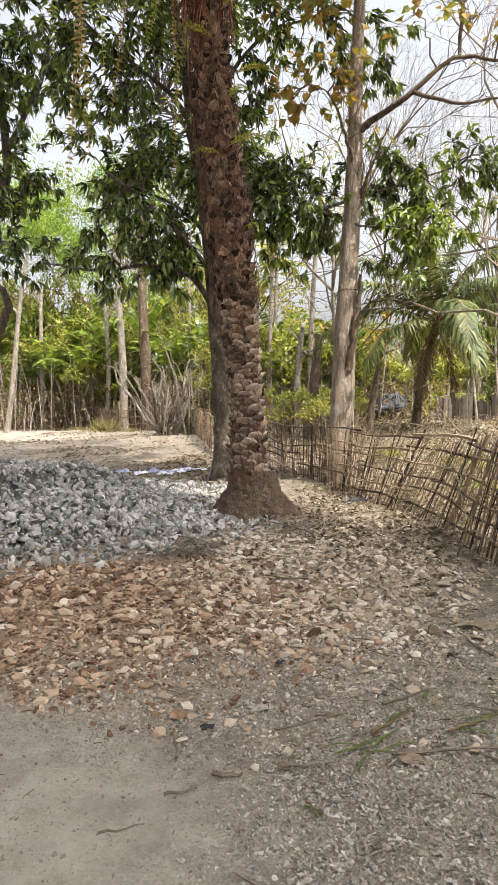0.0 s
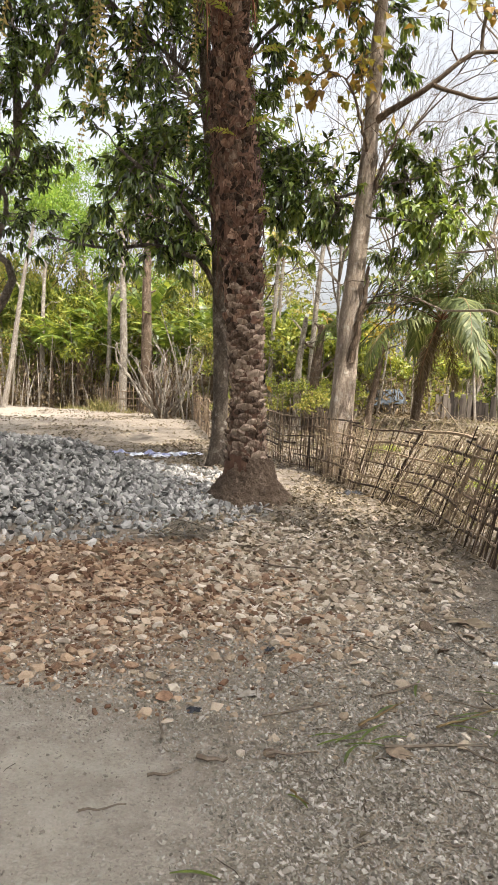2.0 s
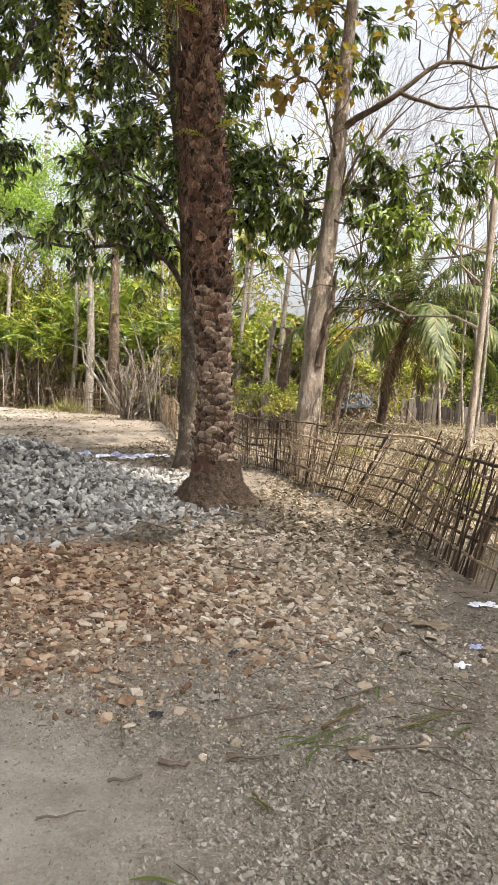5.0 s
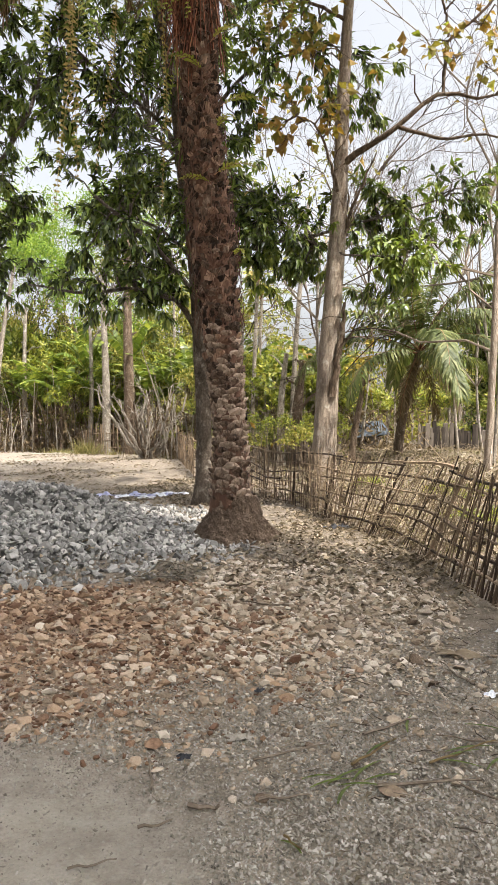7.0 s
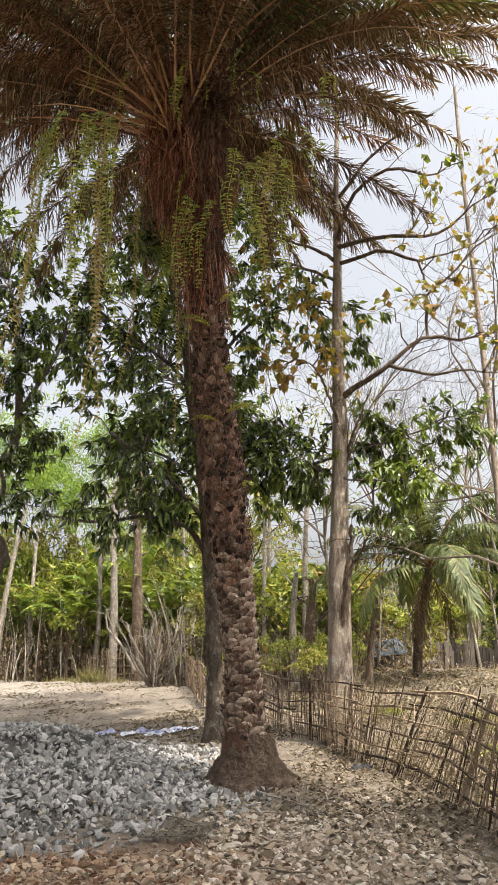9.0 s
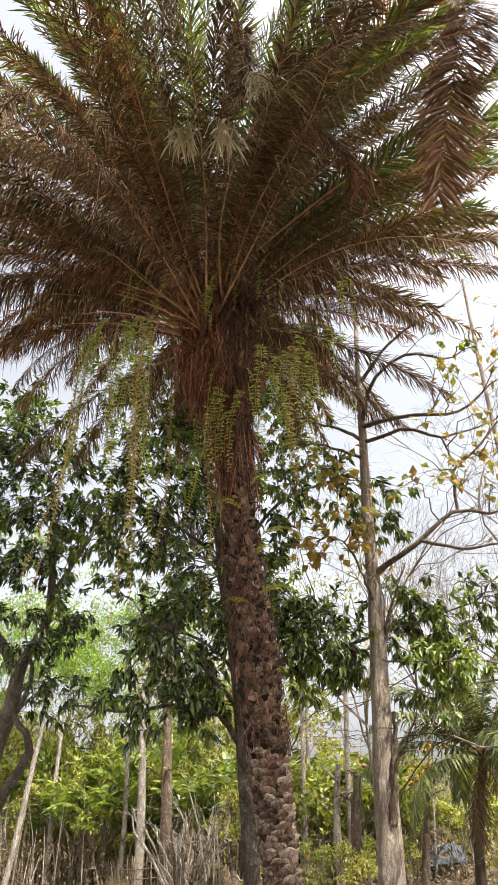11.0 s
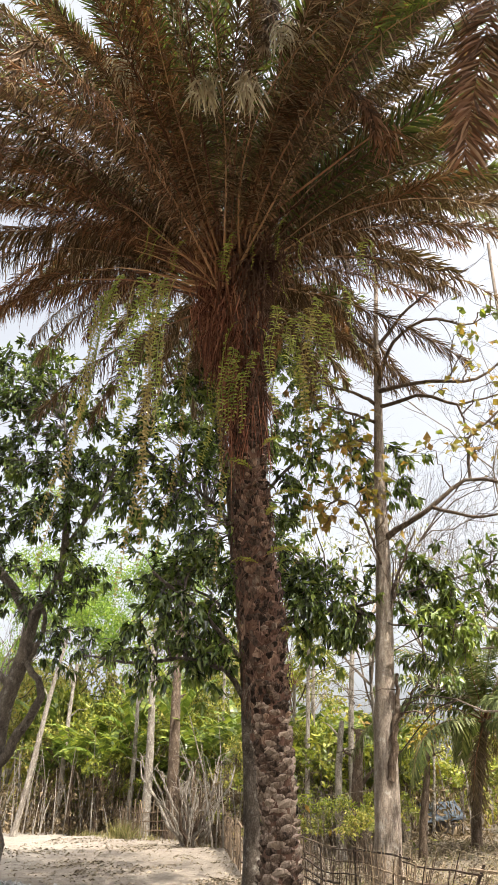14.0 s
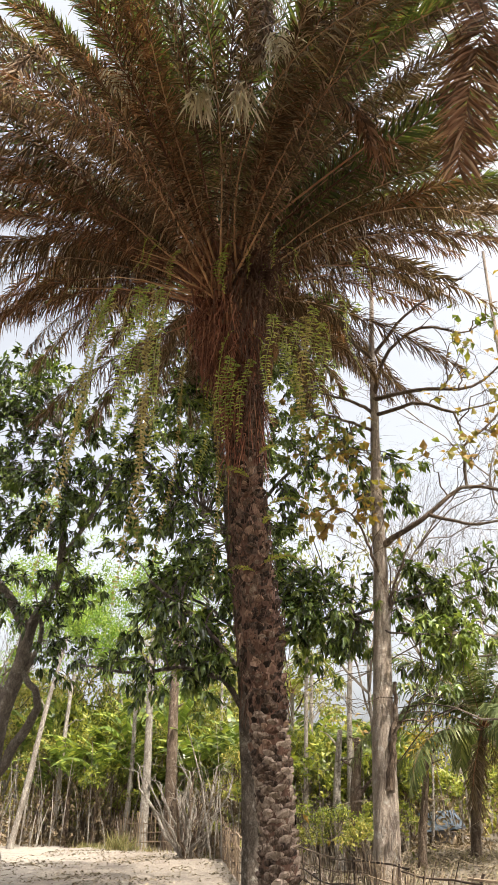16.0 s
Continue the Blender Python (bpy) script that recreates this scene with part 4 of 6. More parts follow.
def leafy_tree(name, base, trunk, limbs, lobes, bark, leaf, young, label, leaf_size=(0.255, 0.076), per=12, droop=0.8, twig_r=0.008, fill=1.05, limb_bark=None, bare=0):
    """trunk and limbs: rows of x, y, z, radius; lobes: centre, radii, hubs, share of young leaves."""
    tree = thing(name, *base, label, "tree")
    o = np.array(base)
    b = Build()
    t = curve_pts(trunk, 46)
    b.tube(t[:, :3] - o, t[:, 3], 18, rough=0.05)
    part("trunk", b, bark, tree, smooth=True)
    pool, limb_lines = [t[15:, :3]], []
    for keys in limbs:
        b = Build()
        q = curve_pts(keys, 14)
        q[1:-1, :3] += rng.normal(size=(12, 3)) * 0.012
        b.tube(q[:, :3] - o, q[:, 3], 9, rough=0.04)
        part("limb", b, limb_bark or bark, tree, smooth=True)
        pool.append(q[2:, :3])
        limb_lines.append(q)
    pool = np.concatenate(pool)
    tw, old, new_l = Build(), Build(), Build()
    for c, r, hubs, share in lobes:
        for _ in range(round(hubs * fill)):
            d = unit(rng.normal(size=3)) * rng.uniform(0.35, 1.0) ** 0.5
            hub = np.array(c) + d * np.array(r)
            root = nearest(pool, hub)
            tw.tube(bow(root, hub, 6, 0.1, 0.05) - o, np.linspace(twig_r * 2.4, twig_r, 6), 5)
            n = rng.integers(3, 7)
            tips = hub + rng.normal(size=(n, 3)) * np.array([0.26, 0.26, 0.2])
            for tp in tips:
                tw.tube(bow(hub, tp, 4, 0.08, 0.06) - o, np.linspace(twig_r, twig_r * 0.4, 4), 4)
            tips = np.vstack([tips, hub[None]])
            dirs = unit(tips - root)
            if rng.random() < share:
                whorls(new_l, tips - o, dirs, per, leaf_size[0] * 0.9, leaf_size[1], droop)
            else:
                whorls(old, tips - o, dirs, per, leaf_size[0], leaf_size[1], droop)
    for q in limb_lines if bare else []:
        for k in range(bare):
            f = rng.integers(3, 14)
            d = unit(q[min(f + 1, 13), :3] - q[f - 1, :3]) + rng.normal(size=3) * np.array([0.6, 0.4, 0.6]) + np.array([0, 0, 0.25])
            twig_cloud(tw, q[f, :3] - o, d, rng.uniform(0.35, 0.75), max(0.007, q[f, 3] * 0.4), 3, 0.5)
    if tw.n:
        part("twig_mass", tw, limb_bark or bark, tree)["kind"] = "stuff"
    if old.n:
        part("crown", old, leaf, tree)
    if new_l.n:
        part("young_foliage", new_l, young, tree, "fresh light green leaves")
    return tree


leafy_tree("mango_tree", (-0.5, 13.3, 0),
           [(-0.52, 13.3, -0.1, 0.27), (-0.52, 13.3, 0.3, 0.18), (-0.51, 13.3, 1.5, 0.15), (-0.58, 13.3, 3.05, 0.145), (-0.66, 13.3, 4.2, 0.13), (-0.9, 13.3, 6.2, 0.11), (-1.15, 13.3, 8.2, 0.1), (-1.6, 13.4, 10.2, 0.08), (-1.5, 14.6, 12.0, 0.05), (-1.6, 15.4, 13.4, 0.03)],
           [[(-0.58, 13.3, 3.2, 0.062), (-0.95, 13.2, 3.8, 0.053), (-1.6, 13.0, 4.0, 0.043), (-2.6, 12.8, 3.9, 0.031), (-3.6, 12.6, 4.0, 0.015)], [(-0.7, 13.3, 4.3, 0.050), (0.2, 13.1, 4.75, 0.043), (1.3, 12.9, 4.95, 0.034), (2.6, 12.8, 5.3, 0.022), (3.8, 12.6, 5.6, 0.012)], [(-0.85, 13.3, 6.4, 0.056), (-1.3, 13.1, 7.1, 0.043), (-2.0, 12.9, 7.6, 0.031), (-3.0, 12.7, 8.4, 0.019)]] +
            [[(-0.8, 13.3, 6.0, 0.056), (-0.3, 13.3, 7.4, 0.043), (0.4, 13.2, 8.2, 0.031), (1.4, 13.1, 8.5, 0.019)], [(-0.66, 13.3, 4.6, 0.043), (-1.5, 14.2, 5.5, 0.031), (-2.8, 14.8, 6.2, 0.019)], [(-0.7, 13.3, 4.5, 0.05), (-0.6, 14.5, 5.6, 0.04), (-0.8, 15.8, 6.8, 0.045), (-1.5, 17.0, 8.2, 0.035), (-2.2, 19.0, 9.4, 0.02)], [(-0.6, 13.3, 3.8, 0.050), (-1.3, 12.2, 4.6, 0.037), (-2.2, 11.4, 5.2, 0.025)], [(1.3, 12.9, 4.95, 0.031), (2.0, 12.2, 4.5, 0.019), (3.2, 12.0, 4.4, 0.012)]],
           [((-1.9, 13.0, 6.6), (1.6, 1.2, 1.2), 12, 0.14), ((-2.05, 12.7, 4.2), (1.1, 1.0, 0.65), 20, 0.16), ((-1.5, 12.6, 5.0), (1.1, 1.0, 0.8), 15, 0.15), ((-1.9, 13.2, 5.9), (1.0, 1.0, 0.6), 7, 0.1), ((-2.6, 12.8, 7.8), (1.5, 1.0, 1.2), 19, 0.12), ((-0.2, 13.3, 7.2), (0.8, 0.8, 0.9), 7, 0.1), ((-1.3, 13.2, 9.4), (1.2, 1.0, 1.2), 13, 0.1), ((0.85, 12.9, 4.9), (0.7, 0.7, 0.75), 20, 0.15)] +
            [((0.3, 13.2, 5.6), (0.6, 0.8, 0.5), 10, 0.1), ((2.75, 12.7, 5.2), (0.55, 0.6, 0.75), 14, 0.2), ((4.15, 12.5, 5.6), (0.5, 0.5, 0.4), 8, 0.3), ((3.05, 12.0, 4.2), (0.45, 0.4, 0.45), 9, 0.85), ((1.0, 13.1, 8.3), (1.2, 0.8, 0.6), 11, 0.4), ((2.4, 13.0, 7.8), (1.1, 0.8, 0.5), 7, 0.5), ((-0.6, 15.8, 6.6), (1.4, 1.0, 1.0), 12, 0.1), ((-2.6, 15.2, 7.0), (1.4, 1.0, 1.2), 6, 0.1)] +
            # lobes mostly hidden behind other foliage, added to cast shade on the lane
            [((-1.5, 17.0, 8.2), (1.6, 1.2, 1.2), 9, 0.1), ((-3.2, 16.6, 9.0), (1.3, 1.2, 1.2), 10, 0.1), ((0.1, 17.6, 7.8), (1.0, 1.0, 0.9), 6, 0.1), ((-0.4, 14.8, 8.6), (1.2, 1.0, 1.0), 7, 0.1)] +
            # high lobes hidden by the palm crown, added for dappled lane shade
            [((-2.5, 15.5, 13.2), (2.2, 2.0, 1.0), 36, 0.1), ((-3.2, 18.5, 12.8), (1.8, 1.8, 0.9), 30, 0.1), ((0.5, 15.2, 13.3), (1.8, 1.8, 0.9), 30, 0.1), ((0.1, 17.6, 12.8), (1.8, 2.0, 0.9), 30, 0.1), ((-1.4, 19.6, 12.0), (1.6, 1.8, 0.9), 22, 0.1)],
           M_BARK_MANGO, M_MANGO, M_MANGO_NEW, "mango tree with dark trunk and dense drooping leaves")

leafy_tree("mango_tree", (-5.59, 15.0, 0),
           [(-5.7, 15, -0.1, 0.29), (-5.66, 15, 0.5, 0.22), (-5.66, 15, 0.8, 0.28), (-5.72, 15, 1.2, 0.21), (-5.85, 15, 2.05, 0.195), (-5.86, 15, 2.8, 0.185), (-5.81, 15, 3.44, 0.175), (-5.68, 15, 4.0, 0.165), (-5.54, 15, 4.6, 0.155), (-5.52, 15, 5.1, 0.14), (-5.39, 15, 5.5, 0.115), (-5.22, 15, 5.81, 0.105), (-5.03, 15, 6.25, 0.098), (-5.01, 15, 6.9, 0.088), (-5.1, 15, 8.0, 0.075), (-5.2, 15, 9.0, 0.06), (-5.5, 15, 10.3, 0.03)],
           [[(-5.55, 15, 5.15, 0.14), (-5.87, 14.95, 5.64, 0.12), (-6.12, 14.9, 5.96, 0.11), (-6.44, 14.9, 6.3, 0.095), (-7.0, 14.8, 6.9, 0.07), (-7.5, 14.6, 7.8, 0.04)],
            [(-5.75, 14.9, 2.25, 0.11), (-5.5, 14.8, 2.5, 0.10), (-5.34, 14.8, 2.9, 0.10), (-5.12, 14.8, 3.24, 0.09), (-5.0, 14.8, 3.57, 0.085), (-5.08, 14.8, 3.84, 0.075), (-5.26, 14.85, 4.02, 0.07), (-5.5, 14.95, 4.3, 0.06)],
            [(-5.45, 15, 4.3, 0.06), (-5.28, 14.9, 4.6, 0.055), (-5.2, 14.9, 5.2, 0.05), (-5.35, 14.9, 5.7, 0.04)],
            [(-5.77, 15, 3.81, 0.082), (-6.44, 15, 4.33, 0.057), (-7.34, 15, 5.15, 0.033)],
            [(-5.09, 15, 6.8, 0.057), (-4.44, 14.8, 7.62, 0.05), (-3.94, 14.6, 8.65, 0.03)]],
           [((-5.2, 14.8, 6.2), (1.0, 1.1, 0.9), 13, 0.08), ((-5.3, 14.7, 8.0), (1.3, 1.1, 1.1), 27, 0.08), ((-4.4, 14.8, 9.3), (1.0, 1.0, 1.2), 13, 0.08), ((-6.6, 14.8, 6.2), (1.1, 1.0, 1.3), 12, 0.06),
            ((-5.6, 14.8, 10.5), (1.6, 1.2, 1.0), 22, 0.06), ((-6.5, 14.8, 11.6), (1.2, 1.0, 1.1), 18, 0.06), ((-7.2, 14.8, 8.6), (1.2, 1.0, 1.4), 20, 0.06), ((-4.7, 14.9, 4.6), (0.5, 0.5, 0.4), 4, 0.04)],
           M_BARK_MANGO_LIT, M_MANGO, M_MANGO_NEW, "mango tree with burled crooked grey trunk beside the stone heap")

leafy_tree("teak_tree", (1.68, 12.4, 0),
           [(1.66, 12.4, -0.1, 0.29), (1.67, 12.4, 1.15, 0.215), (1.74, 12.4, 2.6, 0.19), (1.79, 12.4, 3.5, 0.17), (1.89, 12.4, 4.9, 0.145), (1.95, 12.4, 6.36, 0.125), (1.99, 12.4, 7.6, 0.105), (2.08, 12.4, 9.1, 0.085), (2.14, 12.4, 10.6, 0.06), (2.3, 12.4, 13, 0.04)],
           [[(1.95, 12.4, 6.1, 0.07), (2.3, 12.1, 6.3, 0.054), (2.82, 11.8, 6.55, 0.045), (3.2, 11.8, 6.9, 0.038), (3.58, 11.8, 7.12, 0.036), (4.03, 11.8, 7.06, 0.028), (4.92, 11.8, 7.17, 0.016), (5.8, 11.8, 7.3, 0.008)],
            [(3.58, 11.8, 7.1, 0.034), (3.62, 11.8, 7.55, 0.031), (3.64, 11.8, 8.01, 0.028), (4.05, 11.8, 8.29, 0.024), (4.8, 11.8, 9.11, 0.018), (5.3, 11.8, 9.4, 0.01), (5.8, 11.8, 10.0, 0.006)],
            [(2.82, 11.8, 6.54, 0.04), (3.2, 11.8, 6.44, 0.031), (3.54, 11.8, 6.36, 0.027), (4.18, 11.8, 6.43, 0.02), (4.82, 11.8, 6.37, 0.014), (5.6, 11.8, 6.5, 0.007)],
            [(2.06, 12.4, 9.4, 0.055), (2.5, 12.0, 9.32, 0.045), (3.15, 11.8, 9.28, 0.037), (4.05, 11.8, 9.34, 0.028), (4.73, 11.8, 9.94, 0.018), (5.5, 11.8, 10.4, 0.008)],
            [(2.05, 12.4, 9.02, 0.045), (3.01, 11.8, 8.94, 0.034), (3.54, 11.8, 8.71, 0.027), (3.9, 11.8, 8.82, 0.02), (4.64, 11.8, 9.06, 0.012), (5.4, 11.8, 9.61, 0.006)],
            [(3.54, 11.8, 8.71, 0.022), (3.62, 11.8, 8.4, 0.02), (3.66, 11.8, 8.05, 0.018)],
            [(2.1, 12.4, 9.5, 0.05), (2.38, 12.0, 10.3, 0.04), (3.16, 11.8, 10.83, 0.03), (3.95, 11.8, 10.68, 0.02), (4.6, 11.8, 10.98, 0.01)],
            [(2.02, 12.4, 9.1, 0.04), (1.6, 12.0, 9.13, 0.032), (1.2, 11.8, 9.12, 0.022), (0.6, 11.7, 9.3, 0.01)],
            [(2.0, 12.4, 8.66, 0.036), (1.5, 12.0, 8.65, 0.028), (1.02, 11.8, 8.69, 0.02), (0.5, 11.7, 8.5, 0.01)],
            [(2.2, 12.4, 10.4, 0.04), (1.7, 12.2, 10.8, 0.03), (1.2, 12.0, 11.6, 0.015)],
            [(2.2, 12.4, 10.6, 0.045), (2.9, 12.1, 11.4, 0.03), (4.2, 11.8, 12.2, 0.015)],
            [(1.76, 12.25, 2.0, 0.085), (1.86, 12.2, 2.6, 0.06), (1.94, 12.2, 3.1, 0.045), (1.99, 12.2, 3.65, 0.03)],
            [(1.88, 12.3, 5.6, 0.03), (1.66, 12.0, 6.1, 0.025), (1.4, 11.8, 6.55, 0.016), (1.1, 11.8, 6.7, 0.008)],
            [(1.92, 12.4, 4.6, 0.035), (2.15, 12.2, 5.4, 0.025), (2.5, 12.0, 6.2, 0.012)]],
           [((3.6, 11.3, 8.2), (1.3, 0.6, 1.2), 10, 0.12), ((4.6, 11.0, 9.8), (1.2, 0.6, 1.2), 9, 0.12), ((1.2, 12.0, 8.4), (0.7, 0.4, 0.6), 8, 0.1), ((1.3, 11.9, 6.6), (0.7, 0.4, 0.6), 10, 0.0), ((4.8, 10.9, 6.8), (0.8, 0.4, 0.5), 5, 0.4)],
           M_BARK_TEAK, M_TEAK_LEAF, M_BRIGHT, "tall straight teak tree with pale bark and few yellowing leaves", (0.20, 0.15), 2, 0.75, 0.007, 1.0, M_BARK_BROWN, 4)

# ---- stones and litter on the ground ----
rng = np.random.default_rng(7)


def scatter(n, x0, x1, y0, y1, density):
    """Points of the ground kept by a density from 0 to 1."""
    x, y = rng.uniform(x0, x1, n), rng.uniform(y0, y1, n)
    k = rng.random(n) < density(x, y)
    return x[k], y[k]


def build_heap():
    mound = thing("stone_heap", -4.0, 9.6, 0, "low heap of crushed grey road stone on bare earth", "stone heap")
    u = np.linspace(-4.6, 4.6, 90)
    X, Y = np.meshgrid(u - 4.0, u + 9.6, indexing="ij")
    h = heap(X, Y)
    Z = gz(X, Y) + h - 0.05 + np.where(h > 0.01, rng.normal(size=h.shape) * 0.015, -0.03)
    n = len(u)
    i, j = np.meshgrid(np.arange(n - 1), np.arange(n - 1), indexing="ij")
    q = np.stack([i * n + j, (i + 1) * n + j, (i + 1) * n + j + 1, i * n + j + 1], -1).reshape(-1, 4)
    b = Build()
    b.add(np.stack([X + 4.0, Y - 9.6, Z], -1).reshape(-1, 3), q)
    # the core's dark colour stands for shaded crevices between the stones
    part("core", b, M_PILE_GAPS, mound, "stone dust under the loose stones, darkened for the shaded gaps", True)
    x, y = scatter(25000, -8.2, 0.3, 5.7, 13.4, lambda x, y: np.where(heap(x, y) > 0.015, 1.0, 0.5 * (1 - smooth01(1.0, 1.3, np.hypot((x + 4.1) / 3.9, (y - 9.7) / 3.6)))))
    s = np.clip(rng.lognormal(math.log(0.037), 0.40, len(x)), 0.016, 0.085)
    z = gz(x, y) + heap(x, y) + s * 0.1 + rng.uniform(0, 0.03, len(x))
    P = np.stack([x, y, z], 1)
    near = np.where((x > -2.6) & (y < 7.6) & (s > 0.036))[0][:300]
    rest = np.setdiff1d(np.arange(len(x)), near)
    stone_parts("stone", mound, P[near], s[near], M_STONE_GREY, 0.8)
    b = Build()
    stone_field(b, P[rest] - np.array([-4.0, 9.6, 0]), s[rest], 0.8)
    part("stone_cover", b, M_STONE_GREY, mound)["kind"] = "stuff"


def blob(x, y, cx, cy, rx, ry):
    return 1 - smooth01(0.55, 1.15, np.hypot((x - cx) / rx, (y - cy) / ry) + 0.14 * wave(x, y, 2.7, cx))


def on_track(x, y):
    return ((x < 0.0 - 0.1 * wave(x, y, 3, 1)) & (y + 0.55 * x < 2.65 + 0.12 * wave(x, y, 3, 2))) | (y > 14.5) | (x < -6.0)


def track_share(x, y):
    """How far a place belongs to the packed track, from 0 to 1, with a wide soft border."""
    w = 0.22 * wave(x, y, 2.1, 1.0) + 0.12 * wave(x, y, 5.3, 2.0)
    return (1 - smooth01(-0.6, 0.5, x + w)) * (1 - smooth01(2.15, 3.1, y + 0.55 * x + w))


def build_rubble(name, cx, cy, rx, ry, n, med, mat, label):
    t = thing(name, cx, cy, 0, label, "rubble")
    x, y = scatter(n, cx - rx * 1.3, cx + rx * 1.3, cy - ry * 1.3, cy + ry * 1.3, lambda x, y: blob(x, y, cx, cy, rx, ry) * (~on_track(x, y)) * (heap(x, y) < 0.02) * (np.hypot(x - 0.06, y - 9.1) > 0.55))
    s = np.clip(rng.lognormal(math.log(med), 0.62, len(x)), 0.006, 0.065) * np.interp(y, [3, 4.5, 6], [0.7, 0.9, 1.1])
    P = np.stack([x, y, gz(x, y) + s * 0.18], 1)
    big = np.argsort(-s / np.maximum(y, 2))[:260]
    rest = np.setdiff1d(np.arange(len(x)), big)
    stone_parts("stone", t, P[big], s[big], mat, 0.35)
    b = Build()
    stone_field(b, P[rest] - np.array([cx, cy, 0]), s[rest], 0.45)
    part("stone_cover", b, mat, t)["kind"] = "stuff"


def build_gravel():
    x, y = scatter(250000, -2.0, 2.3, 1.7, 5.0, lambda x, y: (0.5 + 0.4 * blob(x, y, 0.9, 2.3, 1.1, 0.9) + 0.15 * wave(x, y, 3.1, 0.7)) * (1 - 0.82 * track_share(x, y)) * np.clip(3.2 / y, 0.3, 1) ** 1.8 * (1 - 0.85 * blob(x, y, -1.1, 4.8, 1.6, 1.5)))
    on = track_share(x, y)
    s = np.clip(rng.lognormal(math.log(0.0056), 0.6, len(x)), 0.0026, 0.017) * (1 - 0.3 * on)
    b = Build()
    stone_field(b, np.stack([x, y, gz(x, y) + s * 0.25], 1), s, 0.5, GRIT)
    tagged(part("gravel", b, M_PEBBLE), "loose grey gravel and grit on the earth", "gravel", kind="stuff")


def build_leaf_litter():
    b = Build()
    x, y = scatter(130000, -9, 7, 1.8, 33, lambda x, y: np.where(on_track(x, y) & (y < 12), 0.003, np.where(y > 14.5, 0.06 + 0.5 * np.clip((x + 2.4 - 0.12 * (y - 15)) / 1.5, 0, 1) + 0.25 * (wave(x, y, 0.8, 2.2) > 0.5), 0.08) + 0.8 * blob(x, y, 1.6, 8.8, 1.2, 3.6) + 0.22 * blob(x, y, 0.4, 6.5, 1.6, 2.4) + 0.12 * blob(x, y, 3.5, 10.0, 3.0, 6.0) + 0.5 * blob(x, y, -0.6, 15.6, 2.6, 3.0)) * (heap(x, y) < 0.1))
    n = len(x)
    a = rng.uniform(0, 6.28, n)
    D = np.stack([np.cos(a), np.sin(a), rng.normal(size=n) * 0.18], 1)
    up = np.stack([rng.normal(size=n) * 0.35, rng.normal(size=n) * 0.35, np.ones(n)], 1)
    L = rng.uniform(0.03, 0.12, n) * rng.uniform(0.6, 1.2, n) * np.interp(y, [2.5, 6, 7.5], [0.45, 1.0, 1.25])
    b.leaves(np.stack([x, y, gz(x, y) + heap(x, y) + 0.012 + rng.uniform(0, 0.03, n)], 1), D, up, L, L * rng.uniform(0.3, 0.6, n), 0, 0.14, 0.25)
    tagged(part("leaf_litter", b, M_DRYLEAF), "curled brown fallen leaves scattered over the earth", "leaf litter", kind="stuff")


def stick(name, x, y, ln, ang, r, mat, label, z=0.012, cat="twig"):
    b = Build()
    t = np.linspace(-0.5, 0.5, 6)
    p = np.stack([t * ln, 0.02 * ln * np.sin(t * 4 + x), np.abs(0.01 * np.sin(t * 4))], 1) + rng.normal(size=(6, 3)) * r * 0.35
    b.tube(p, np.linspace(r, r * 0.5, 6), 5)
    ob = part(name, b, mat)
    ob.matrix_world = pose(x, y, float(gz(x, y)) + z, 0, 0, ang)
    tagged(ob, label, cat, "twigs on the ground")


def fallen_frond(x, y, ang, L, mat, label, z=0.05):
    t = thing("fallen_frond", x, y, float(gz(x, y) + heap(x, y)) + z, label, "palm frond")
    me = frond_meshes(L, 5, 10, 0.3, 0.15, 0.014, 34, mat, (58, 30), 10, 0.1, 0.12, 0.0, 0.008)
    me[0].materials[0] = M_TWIG
    part("rachis", me[0], None, t)
    part("blade", me[1], None, t)
    t.rotation_euler = (0, 0, radians(ang))


def crumpled(name, x, y, sx, sy, h, mat, label, cat, ang=0.0):
    """A crumpled sheet of plastic or cloth with real folds."""
    n = 12
    u = np.linspace(-0.5, 0.5, n)
    X, Y = np.meshgrid(u, u, indexing="ij")
    ph = rng.uniform(0, 6, 4)
    Z = h * (0.5 + 0.3 * np.sin(X * 9 + ph[0] + Y * 4) + 0.3 * np.sin(Y * 11 + ph[1] - X * 5) + 0.15 * rng.normal(size=X.shape))
    edge = 1 + 0.22 * np.sin(np.arctan2(Y, X) * 5 + ph[2])
    Z = np.maximum(Z, 0) * (1 - 0.6 * np.maximum(abs(X), abs(Y)) * 2) + 0.01
    v = np.stack([X * sx * edge, Y * sy * edge, Z], -1).reshape(-1, 3)
    i, j = np.meshgrid(np.arange(n - 1), np.arange(n - 1), indexing="ij")
    q = np.stack([i * n + j, (i + 1) * n + j, (i + 1) * n + j + 1, i * n + j + 1], -1).reshape(-1, 4)
    b = Build()
    b.add(v, q)
    ob = part(name, b, mat)
    ob.matrix_world = pose(x, y, float(gz(x, y)), 0, 0, ang)
    tagged(ob, label, cat)


build_heap()
build_rubble("pale_rubble", 0.6, 6.0, 1.3, 2.3, 21000, 0.0165, M_STONE_PALE, "spread of pale broken stone pieces on the earth")
build_rubble("reddish_rubble", -1.0, 4.7, 1.75, 1.8, 19000, 0.0172, M_STONE_RED, "spread of reddish broken stone beside the track")
build_rubble("scattered_stones", 0.1, 3.85, 1.7, 1.2, 8000, 0.0125, M_STONE_PALE, "small broken stones strewn over the grit")


